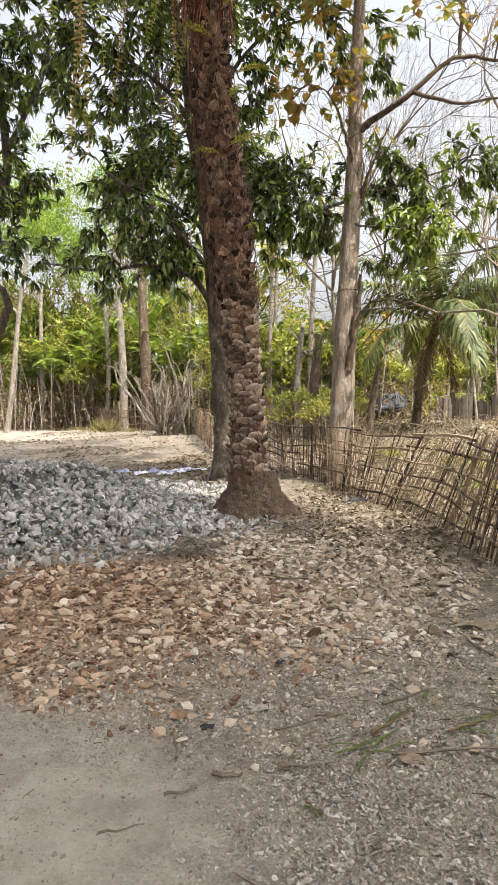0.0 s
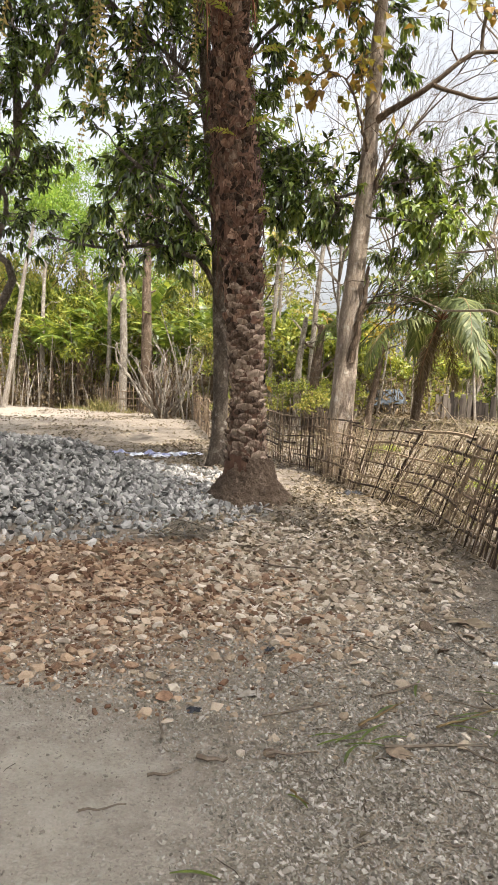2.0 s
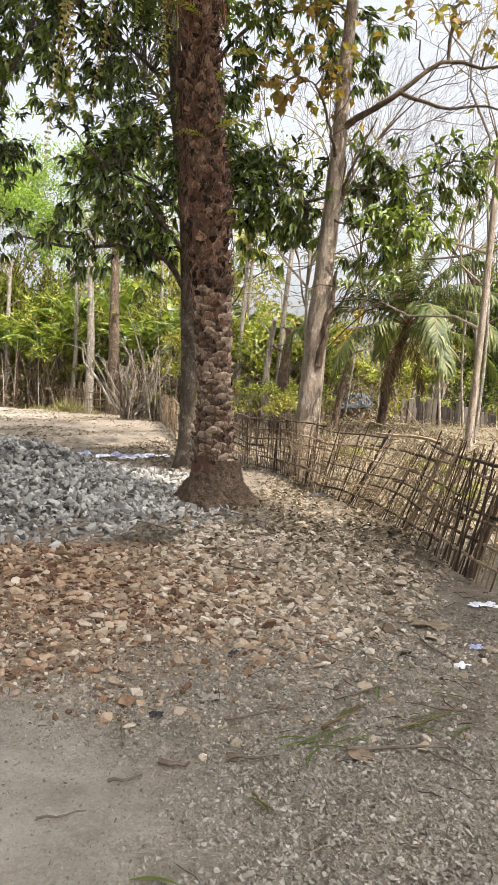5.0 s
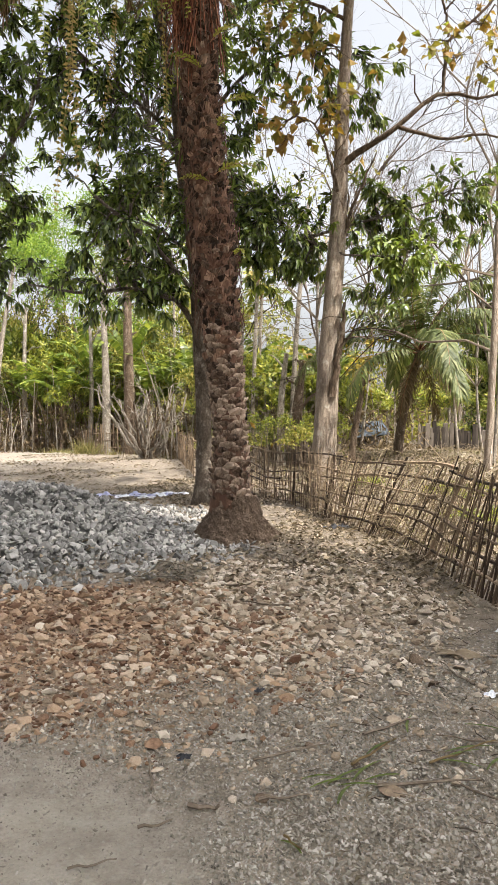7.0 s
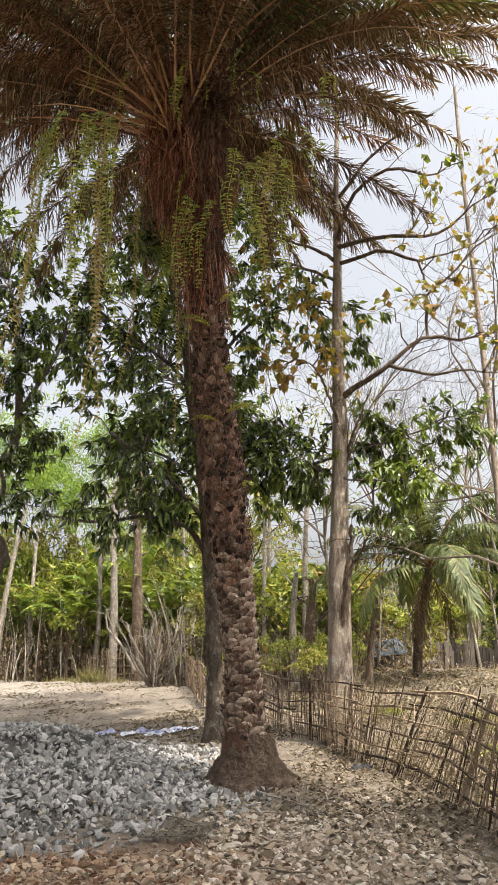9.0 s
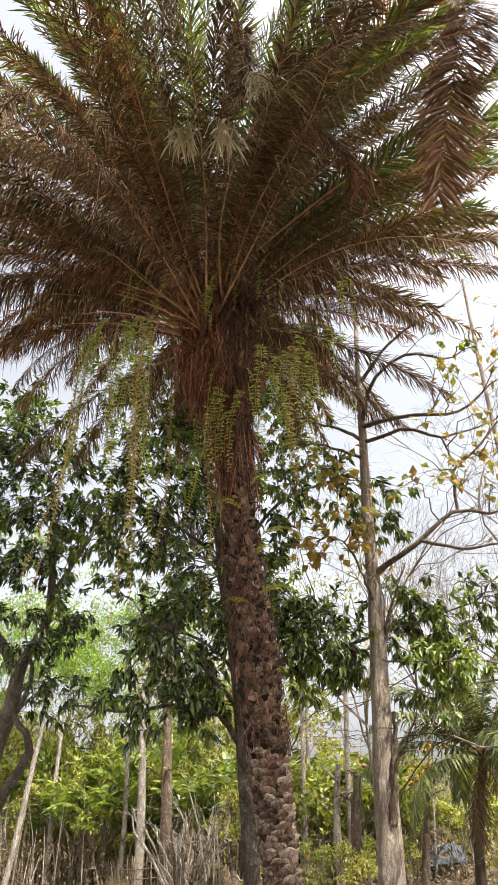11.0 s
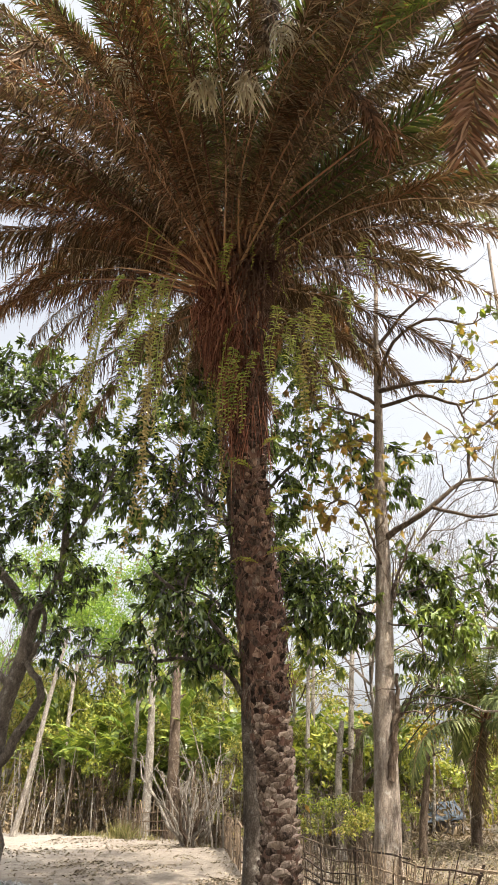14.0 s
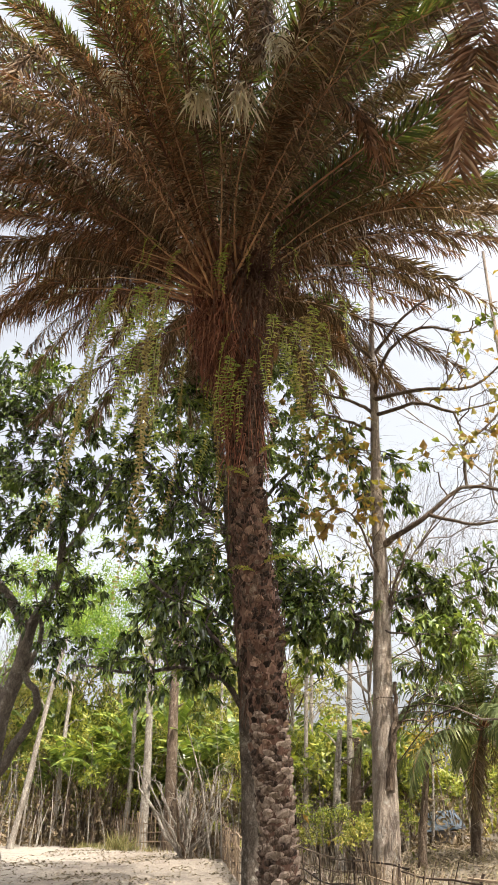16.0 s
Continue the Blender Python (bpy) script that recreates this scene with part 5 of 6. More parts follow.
def build_twig_litter():
    """Short dry stalks and bits of stick strewn over the gravel."""
    b = Build()
    x, y = scatter(2600, -1.9, 2.3, 1.9, 9.5, lambda x, y: np.where(on_track(x, y), 0.04, 0.25 + 0.6 * blob(x, y, 1.2, 3.2, 1.2, 1.4)) * (heap(x, y) < 0.1))
    for px, py in zip(x, y):
        a, ln = rng.uniform(0, 6.28), rng.uniform(0.03, 0.16) * (1.0 if py < 4.5 else 1.5)
        d = np.array([math.cos(a), math.sin(a), rng.normal() * 0.06]) * ln
        p0 = np.array([px, py, float(gz(px, py)) + rng.uniform(0.004, 0.015)])
        b.tube(bow(p0, p0 + d, 4, 0.03, 0.05), np.array([1, 0.9, 0.8, 0.5]) * rng.uniform(0.0012, 0.0035), 4)
    tagged(part("twig_litter", b, M_TWIG), "bits of dry stalk and twig strewn over the gravel", "twigs", kind="stuff")


build_gravel()
build_twig_litter()
build_leaf_litter()

# ---- bamboo fence ----
rng = np.random.default_rng(8)
FENCE = np.array([(2.4, 3.2), (2.24, 4.4), (2.19, 5.2), (2.14, 5.8), (2.12, 6.6), (2.11, 7.8), (2.0, 8.8), (1.65, 10.3), (1.4, 12.2), (0.93, 14.0), (0.48, 15.8), (-0.3, 18.0), (-1.05, 19.8), (-2.1, 27.5)])
FENCE_S = np.concatenate([[0], np.cumsum(np.linalg.norm(np.diff(FENCE, axis=0), axis=1))])


def fence_at(s):
    return np.array([np.interp(s, FENCE_S, FENCE[:, 0]), np.interp(s, FENCE_S, FENCE[:, 1])])


def fence_lean(s):
    """How far the top leans outward and along the line, in metres."""
    d = fence_at(s)[1]
    out = np.interp(d, [3, 6, 7.5, 9, 10.5, 12, 20], [0.05, 0.10, 0.30, 0.45, 0.18, 0.02, 0.0])
    along = np.interp(d, [3, 5, 6, 7.5, 9, 10.5, 12, 20], [0.1, 0.2, 0.35, 0.3, 0.25, 0.1, 0.0, 0.0])
    return out, along


def fence_point(s, h, extra=0.0):
    x, y = fence_at(s)
    t = unit(fence_at(min(s + 0.05, FENCE_S[-1])) - fence_at(s - 0.05))
    nrm = np.array([t[1], -t[0]])
    out, along = fence_lean(s)
    d = (out + extra) * h * nrm - along * h * t
    return np.array([x + d[0], y + d[1], float(gz(x, y)) + h])


def build_fence():
    f = thing("bamboo_fence", 2.08, 6.6, 0, "sagging old fence of thin bamboo sticks tied to rails", "fence")
    o = np.array([2.08, 6.6, 0])
    s = 0.0
    far = Build()
    while s < FENCE_S[-1] - 0.1:
        y = fence_at(s)[1]
        h = rng.uniform(0.9, 1.15)
        p = np.array([fence_point(s, q * h) for q in (-0.06, 0.35, 0.7, 1.0)])
        sk = rng.normal(size=2) * 0.06
        p[:, :2] += np.linspace(0, 1, 4)[:, None] * sk + rng.normal(size=(4, 2)) * 0.008
        r = rng.uniform(0.005, 0.0105)
        if y < 16:
            b = Build()
            b.tube(p - o, np.linspace(r, r * 0.7, 4), 5)
            part("slat", b, M_BAMBOO, f)
        else:
            far.tube(p - o, np.linspace(r, r * 0.7, 4), 4)
        dense = np.interp(y, [3, 5.3, 5.6, 6.6, 7.0, 10, 10.3, 12.5, 13, 27], [0.11, 0.10, 0.04, 0.04, 0.075, 0.075, 0.05, 0.05, 0.08, 0.12])
        s += dense * rng.uniform(0.5, 1.5)
    part("slat_run", far, M_BAMBOO, f)["kind"] = "stuff"
    for h in (0.14, 0.3, 0.46, 0.62, 0.8, 0.98):
        s = 0.0
        while s < FENCE_S[-1] - 0.3:
            ln = rng.uniform(1.6, 2.8)
            e = min(s + ln, FENCE_S[-1])
            q = np.linspace(s, e, 8)
            dh = rng.normal() * 0.03
            p = np.array([fence_point(v, max(0.05, h + dh + 0.014 * math.sin(v * 2.1 + h * 9))) for v in q])
            b = Build()
            b.tube(p - o + rng.normal(size=(1, 3)) * 0.012, np.linspace(0.017, 0.012, 8) * rng.uniform(0.8, 1.35), 5)
            part("rail", b, M_BAMBOO, f)
            s = e - 0.25
    for s in np.arange(0.5, FENCE_S[-1], 1.9):
        p = np.array([fence_point(s, q, 0.03) for q in (-0.1, 0.4, 0.8, rng.uniform(1.0, 1.15))])
        b = Build()
        b.tube(p - o, np.linspace(0.024, 0.018, 4) * rng.uniform(0.8, 1.15), 8, rough=0.05)
        part("post", b, M_BAMBOO, f)


build_fence()


def build_brush():
    """Dry vines and straw hanging on the sagging part of the fence."""
    b = Build()
    for k in range(600):
        s = np.interp(rng.uniform(6.8, 12.0), FENCE[:, 1], FENCE_S)
        p0 = fence_point(s, rng.uniform(0.02, 0.85), rng.normal() * 0.2 + 0.1)
        d = rng.normal(size=3) * np.array([0.35, 0.5, 0.3])
        p = bow(p0, p0 + d, 5, rng.uniform(-0.25, 0.3), 0.06)
        p[:, 2] = np.maximum(p[:, 2], 0.02)
        b.tube(p, np.linspace(1, 0.4, 5) * rng.uniform(0.002, 0.005), 3)
    tagged(part("dry_brush", b, M_STRAW), "tangle of dry straw-coloured vines on the sagging fence", "brush", kind="stuff")


build_brush()


def build_far_fence():
    line = np.array([(-2.1, 27.8), (-3.6, 32.5), (-6.4, 34.2), (-9.6, 39.0), (-14, 42.5), (-24, 46)])
    s = np.concatenate([[0], np.cumsum(np.linalg.norm(np.diff(line, axis=0), axis=1))])
    f = thing("bamboo_fence", -6.4, 35.2, 0, "distant fence of upright sticks along the lane", "fence")
    o = np.array([-6.4, 35.2, 0])
    b = Build()
    for q in np.arange(0, s[-1], 0.16):
        x, y = np.interp(q, s, line[:, 0]), np.interp(q, s, line[:, 1])
        h = rng.uniform(1.0, 1.5)
        p = np.array([(x, y, float(gz(x, y)) - 0.05), (x + rng.normal() * 0.05, y, float(gz(x, y)) + h)]) - o
        b.tube(p, rng.uniform(0.012, 0.028), 4)
    part("slat_run", b, M_BAMBOO, f)["kind"] = "stuff"
    for h in (0.3, 0.65, 1.0):
        b = Build()
        q = np.linspace(0, s[-1], 40)
        b.tube(np.stack([np.interp(q, s, line[:, 0]), np.interp(q, s, line[:, 1]) - 0.03, 0.25 + h + 0.04 * np.sin(q * 1.3)], 1) - o, 0.02, 5)
        part("rail", b, M_BAMBOO, f)


build_far_fence()

# ---- trees and plants beyond the fence ----
rng = np.random.default_rng(9)


def pole_tree(name, x, y, h, r, bark, label, lean=0.0, base_z=None, leaves=0):
    """A straight trunk with a few short snags."""
    z0 = float(gz(x, y)) if base_z is None else base_z
    t = thing(name, x, y, z0, label, "tree")
    n = 12
    q = np.linspace(0, 1, n)
    p = np.stack([lean * q * h + 0.06 * np.sin(q * 5 + x), 0.05 * np.sin(q * 4 + y), q * h - 0.1], 1)
    b = Build()
    b.tube(p, r * np.interp(q, [0, 0.06, 0.5, 1], [1.35, 1.05, 0.85, 0.55]), 10, rough=0.04)
    part("trunk", b, bark, t, smooth=True)
    for k in range(3):
        h0 = rng.uniform(0.45, 0.95)
        c = np.array([np.interp(h0, q, p[:, i]) for i in range(3)])
        a = rng.uniform(0, 6.28)
        d = np.array([math.cos(a), math.sin(a) * 0.5, rng.uniform(0.3, 1.0)]) * rng.uniform(0.3, 1.1)
        b = Build()
        b.tube(bow(c, c + d, 5, 0.08, 0.04), np.linspace(r * 0.3, r * 0.1, 5), 6)
        part("branch", b, bark, t)
    if leaves:
        b = Build()
        hub = p[-1] + rng.normal(size=(leaves // 9, 3)) * (np.array([1.5, 1.5, 1.1]) if h > 5 else np.array([0.25, 0.25, 0.4]))
        P = np.repeat(hub, 9, 0) + rng.normal(size=(len(hub) * 9, 3)) * 0.2
        b.leaves(P, rng.normal(size=P.shape) + np.array([0, 0, -0.4]), rng.normal(size=P.shape) * 0.5 + np.array([0, 0, 1.0]), 0.22, 0.08)
        part("crown", b, M_SCRUB if h > 5 else M_YELLOW, t)
    return t


def small_palm(name, x, y, h, r, lean, leaf_l, nf, mat, bark, label, a_hi, a_lo, leaf_len, sag, width, pairs, group=""):
    z0 = float(gz(x, y))
    t = thing(name, x, y, z0, label, "palm tree", group)
    q = np.linspace(0, 1, 14)
    p = np.stack([lean * q ** 1.5 * h, 0.03 * np.sin(q * 6), q * h - 0.1], 1)
    b = Build()
    b.tube(p, r * np.interp(q, [0, 0.08, 1], [1.4, 1.0, 0.8]) * (1 + 0.03 * np.sin(np.arange(14) * 2.2)), 10)
    part("trunk", b, bark, t, smooth=True)
    kinds = [frond_meshes(leaf_l, a, dr, leaf_len, sag, width, pairs, mat, (70, 30), 5, 0.12, 0.1) for a, dr in
             zip(np.linspace(a_hi, a_lo, 5), (55, 75, 90, 95, 80))]
    for k in range(nf):
        az = k * 137.5 + rng.normal() * 12
        ci = min(4, int(5 * k / nf))
        add_frond(t, kinds[ci], p[-1] + np.array([0, 0, 0.05 - 0.03 * ci]), az, 0, rng.normal() * 14, rng.uniform(0.85, 1.1))
    return t


pole_tree("tree", 1.66, 24, 4.0, 0.15, M_BARK_PALE, "pale snapped tree trunk beyond the bamboo fence", 0.06, None, 0)
pole_tree("tree", 2.1, 25, 9.5, 0.11, M_BARK_PALE, "slim pale tree trunk beyond the bamboo fence", 0.065, None, 200)
pole_tree("tree", 2.26, 24, 3.8, 0.22, M_BARK_BROWN, "thick brown snapped trunk beyond the bamboo fence", 0.045, None, 0)
pole_tree("tree", 3.85, 22, 3.2, 0.12, M_BARK_BROWN, "brown stump with yellowed hanging leaves", 0.1, None, 170)
pole_tree("tree", 2.95, 21.5, 9.0, 0.055, M_BARK_PALE, "thin straight tree trunk beyond the bamboo fence", 0.03, None, 160)
pole_tree("tree", 6.3, 17.0, 17.5, 0.085, M_BARK_TEAK, "slender tall tree with bare upper twigs", 0.03)
pole_tree("tree", -6.15, 34.5, 9.5, 0.2, M_BARK_PALE, "grey tree trunk by the far fence", -0.01)
pole_tree("tree", -4.95, 34.0, 11, 0.27, M_BARK_BROWN, "thick brown tree trunk by the far fence", 0.0)
pole_tree("tree", -7.2, 36.0, 7, 0.13, M_BARK_PALE, "slim tree trunk by the far fence", 0.0)
pole_tree("tree", -11.7, 33.5, 9, 0.13, M_BARK_PALE, "leaning tree trunk by the lane", 0.16)
pole_tree("tree", -11.2, 38, 8, 0.14, M_BARK_PALE, "slim tree trunk by the far fence", 0.02)

for x, y, h, ln in ((0.76, 25, 6.6, 0.03), (1.0, 27, 6.4, 0.03), (0.4, 28, 5.6, 0.01), (-1.0, 31, 8.0, 0.0), (-3.0, 37, 9.0, 0.0)):
    small_palm("areca_palm", x, y, h, 0.085, ln, 1.5, 9, M_BRIGHT, M_BARK_PALE, "slender areca palm with pale ringed trunk", 75, 5, 0.42, 0.25, 0.06, 22, "areca palms")

coco = small_palm("coconut_palm", 5.42, 22.5, 3.5, 0.15, 0.2, 4.2, 24, M_COCO, M_BARK_BROWN, "young coconut palm with long arching fronds", 86, 6, 0.85, 0.62, 0.06, 100)


dead = frond_meshes(2.6, -50, 35, 0.6, 0.7, 0.03, 60, M_BANANA_DRY, (60, 30), 5, 0.12, 0.2)
for k in range(5):
    add_frond(coco, dead, (0.65, 0, 3.3), k * 137.5 + 40, rng.normal() * 8, 0, rng.uniform(0.8, 1.1), "withered brown frond")


def banana_plant(x, y, h, label):
    t = thing("banana_plant", x, y, float(gz(x, y)), label, "banana plant", "banana plants")
    b = Build()
    q = np.linspace(0, 1, 6)
    b.tube(np.stack([0.1 * q ** 2, 0 * q, q * h * 0.55 - 0.05], 1), np.linspace(0.13, 0.07, 6), 9)
    part("stem", b, M_BARK_BROWN, t, "stem wrapped in dry brown sheaths")
    for k in range(11):
        L, W = h * rng.uniform(0.4, 0.6) * (1 if k <= 8 else 0.6), rng.uniform(0.5, 0.68) if k <= 8 else 0.22
        a0, dr = (rng.uniform(45, 85), rng.uniform(50, 120)) if k <= 8 else (rng.uniform(-60, -20), 40)
        s, p = rachis_line(L, a0, dr, 12)[:2]
        b = Build()
        b.tube(p, np.linspace(0.025, 0.006, 12), 5)
        sl = np.linspace(0.15, 1, 16)
        for sg in (1, -1):
            for c in range(15):
                if rng.random() < 0.08:
                    continue
                w0, w1 = [W * 0.5 * np.interp(v, [0.15, 0.3, 0.7, 1], [0.4, 1, 0.9, 0.05]) for v in (sl[c], sl[c + 1] - 0.008)]
                p0, p1 = [np.array([np.interp(v, s, p[:, i]) for i in range(3)]) for v in (sl[c], sl[c + 1] - 0.008)]
                dz = -rng.uniform(0.1, 0.5)
                b.add([p0, p1, p1 + np.array([0, sg * w1, dz * w1]), p0 + np.array([0, sg * w0, dz * w0])], [(0, 1, 2, 3)])
        dead = k > 8
        lf = part("leaf", b, M_BANANA_DRY if dead else M_BANANA, t, "withered brown leaf" if dead else "")
        lf.matrix_local = pose(0.1, 0, h * 0.53, 0, 0, k * 137.5 + rng.normal() * 20)
    return t


first = banana_plant(-8.8, 36.4, 5.4, "banana plant with broad torn green leaves")
second = banana_plant(-2.9, 34.0, 5.6, "tall banana plant with broad torn leaves")
for src, spots in ((first, ((-10.4, 37.5), (-9.6, 39), (-13.0, 41), (0.8, 29), (4.6, 34), (-7.2, 36.4), (1.9, 31), (-7.8, 37.9), (-11.6, 39), (-5.4, 36.2), (-12.6, 40), (-6.4, 37.6), (-3.6, 36.6), (-1.0, 34.5), (-14.2, 42.5), (-8.1, 40), (3.4, 32), (1.2, 28.5), (2.6, 29), (3.9, 27.5))), (second, ((-4.1, 35.4), (-1.6, 32.5), (-5.9, 39), (2.8, 36), (-3.2, 38.4), (-9.2, 41), (-2.2, 35.6), (-10.8, 42), (0.2, 32)))):
    for x, y in spots:
        ob = copy_thing(src, pose(x, y, float(gz(x, y)), 0, 0, rng.uniform(0, 360)))
        ob.scale = (1, 1, 1) if y < 33 else (rng.uniform(0.75, 1.25),) * 2 + (rng.uniform(0.7, 1.6),)


def bare_tree(x, y, h, label, depth=5, leaves=None, n_leaf=0, lsize=0.16, stout=1.0):
    t = thing("tree", x, y, float(gz(x, y)), label, "tree")
    b = Build()
    q = np.linspace(0, 1, 8)
    p = np.stack([0.25 * np.sin(q * 3 + x), 0.1 * q, q * h * 0.5 - 0.1], 1)
    b.tube(p, np.linspace(0.011, 0.007, 8) * h * stout, 9, rough=0.05)
    part("trunk", b, M_BARK_PALE, t, smooth=True)
    b = Build()
    tips = []
    for z0 in (3, 5, 6, 7):
        for _ in range(2):
            tips += twig_cloud(b, p[z0], rng.normal(size=3) * 0.5 + np.array([0, 0, 0.8]), h * 0.2, 0.05 * max(stout, 0.75), depth, 0.42)
    part("branchwork", b, M_TWIG, t, "bare dry branches and twigs")["kind"] = "stuff"
    if leaves:
        tips = np.array(tips)
        b = Build()
        P = tips[rng.integers(0, len(tips), n_leaf)] + rng.normal(size=(n_leaf, 3)) * 0.2
        b.leaves(P, rng.normal(size=P.shape) + np.array([0, 0, -0.3]), rng.normal(size=P.shape) * 0.5 + np.array([0, 0, 1]), lsize, lsize * 0.45)
        part("crown", b, leaves, t)


bare_tree(5.6, 29.0, 13.5, "leafless dry-season tree with fine twigs", stout=0.42)
bare_tree(9.6, 29.0, 14.5, "leafless dry-season tree with fine twigs", stout=0.42)
bare_tree(0.0, 28.5, 12.5, "airy tree with small dry-season leaves", 5, M_BRIGHT, 1600, 0.2, stout=0.42)
bare_tree(2.6, 19.0, 12.5, "leafless dry-season tree with fine pale twigs", 5, stout=0.42)
bare_tree(7.8, 21.0, 13.0, "leafless dry-season tree with fine pale twigs", 5, stout=0.42)
bare_tree(6.6, 17.6, 14.0, "slender tree with crooked twigs and few round leaves", 5, M_TEAK_LEAF, 420, 0.26, stout=0.3)
bare_tree(9.5, 26.0, 12.0, "dry-season tree with thin twigs", stout=0.42)
bare_tree(-7.5, 42.0, 13.0, "half bare tree with pale twigs", 4, M_SCRUB, 900, 0.3)
bare_tree(-13.0, 45.0, 15.0, "airy tree with bright feathery leaves", 5, M_FRESH, 15000, 0.22)
bare_tree(-10.0, 46.0, 16.0, "airy tree with bright feathery leaves", 5, M_FRESH, 11000, 0.22)
bare_tree(-17.0, 43.0, 17.0, "airy tree with bright feathery leaves", 5, M_FRESH, 10000, 0.24)
bare_tree(14.0, 36.0, 7.0, "dense dark green tree behind the coconut palm", 5, M_MANGO, 9000, 0.32)
bare_tree(17.5, 38.0, 8.0, "dense dark green tree behind the coconut palm", 5, M_MANGO, 9000, 0.32)


def bush(x, y, r, h, mat, n, ls, label, twigs=9):
    t = thing("bush", x, y, float(gz(x, y)), label, "bush")
    b = Build()
    tips = []
    for _ in range(twigs):
        a = rng.uniform(0, 6.28)
        tips += twig_cloud(b, np.array([math.cos(a), math.sin(a), 0]) * r * 0.15, np.array([math.cos(a) * 0.35, math.sin(a) * 0.35, 1]), h * 0.42, 0.022, 3, 0.3, 0.15)
    part("stem_mass", b, M_TWIG, t, "thin bare stems")["kind"] = "stuff"
    if n:
        tips = np.array(tips)
        b = Build()
        P = tips[rng.integers(0, len(tips), n)] + rng.normal(size=(n, 3)) * np.array([r, r, h * 0.4]) * 0.085
        P[:, 2] = np.abs(P[:, 2]) + 0.05
        b.leaves(P, rng.normal(size=P.shape) + np.array([0, 0, -0.1]), rng.normal(size=P.shape) * 0.6 + np.array([0, 0, 1]), ls * rng.uniform(0.6, 1.3, n), ls * 0.45)
        part("foliage", b, mat, t)
    return t





def stem_bush(x, y, n, h):
    """Many bare stems that spread from one foot, with side twigs."""
    t = thing("bush", x, y, float(gz(x, y)), "spreading leafless bush of pale brown stems beside the lane", "bush")
    for _ in range(n):
        a, lean, ln = rng.uniform(0, 6.28), rng.uniform(0.1, 0.75), h * rng.uniform(0.55, 1.1)
        foot = np.array([math.cos(a), math.sin(a), 0]) * rng.uniform(0.05, 0.3)
        e = foot + np.array([math.cos(a) * lean, math.sin(a) * lean, 1.0]) * ln
        p = bow(foot, e, 7, -0.06, 0.03)
        b = Build()
        b.tube(p, np.linspace(0.07, 0.022, 7) * rng.uniform(0.7, 1.3), 6)
        for q in (3, 4, 5, 6):
            d = rng.normal(size=3) * 0.5 + np.array([math.cos(a) * 0.3, math.sin(a) * 0.3, 0.6])
            twig_cloud(b, p[q], d, ln * rng.uniform(0.12, 0.22), 0.014, 1, 0.5)
        part("stem", b, M_BARK_BROWN if rng.random() < 0.35 else M_BARK_PALE, t)
    return t


stem_bush(-3.3, 28.0, 30, 2.8)
protos = [bush(-8.2, 37.0, 1.6, 3.2, M_BRIGHT, 1500, 0.27, "leafy green bush behind the fence"), bush(-6.8, 38.5, 1.8, 4.4, M_BRIGHT, 1900, 0.27, "tall leafy green bush behind the fence"),
          bush(-10.5, 40.0, 2.0, 4.5, M_SCRUB, 1500, 0.26, "half dry yellow-green bush behind the fence"), bush(-4.0, 39.0, 2.0, 5.5, M_SCRUB, 1800, 0.25, "tall half dry bush behind the fence"),
          bush(1.2, 21.0, 0.8, 1.5, M_BRIGHT, 800, 0.11, "low leafy bush behind the bamboo fence"), bush(2.1, 19.0, 0.8, 1.2, M_SCRUB, 600, 0.13, "low straggling bush behind the bamboo fence")]
for x, y, k in (((-13, 39, 0), (-14.5, 42, 2), (-17, 41, 3), (-19.5, 44, 2), (-22, 46, 3), (-12.2, 44, 3), (-9.2, 43, 3), (-6.6, 42, 2), (-5.2, 37, 0), (-3.0, 41, 3), (-1.6, 36, 2), (-0.6, 39, 3), (0.6, 34, 0), (1.6, 38, 1), (2.9, 33, 0), (3.6, 37, 2), (4.6, 31, 0), (5.6, 36, 3), (7.2, 34, 0), (8.6, 38, 2), (11, 34, 0), (12.5, 40, 3), (16, 37, 0)) +
            ((-7.4, 36.6, 0), (-9.9, 37.4, 0), (-11.4, 41, 1), (-4.6, 43, 3), (-15.8, 46, 3), (-1.9, 32, 4), (-0.4, 24, 4), (0.3, 21.5, 5), (2.6, 25.5, 4), (3.3, 26, 4), (9.5, 30, 4), (4.4, 28, 4), (0.9, 27.5, 0), (1.9, 28, 0), (2.9, 27.5, 0), (3.9, 29.5, 0), (0.2, 26.5, 0), (5.2, 30.5, 0), (1.5, 24.5, 4), (2.0, 25.0, 4), (2.8, 24.5, 4))):
    sc = rng.uniform(0.8, 1.2)
    y += 2.4 if y > 30 and x < 0.5 else 0.0
    ob = copy_thing(protos[k], pose(x, y, float(gz(x, y)), 0, 0, rng.uniform(0, 360)))
    ob.scale = (sc, sc, sc * (rng.uniform(1.0, 1.6) if y > 36 and x < 0 else rng.uniform(0.65, 0.95)))


for i in range(26):
    x = rng.uniform(-13, 0.5)
    if -6.6 < x < -1.8:
        continue
    y = float(np.interp(x, [-13, -9.6, -6.4, -3.6, -1.5, 0.5], [42.6, 39.6, 35.0, 33.2, 29.5, 28.0])) + rng.uniform(0.3, 2.0)
    ob = copy_thing(protos[(0, 2, 3, 1)[i % 4]], pose(x, y, float(gz(x, y)), 0, 0, rng.uniform(0, 360)))
    sc = rng.uniform(0.4, 0.8)
    ob.scale = (sc, sc, sc * rng.uniform(0.7, 1.1))


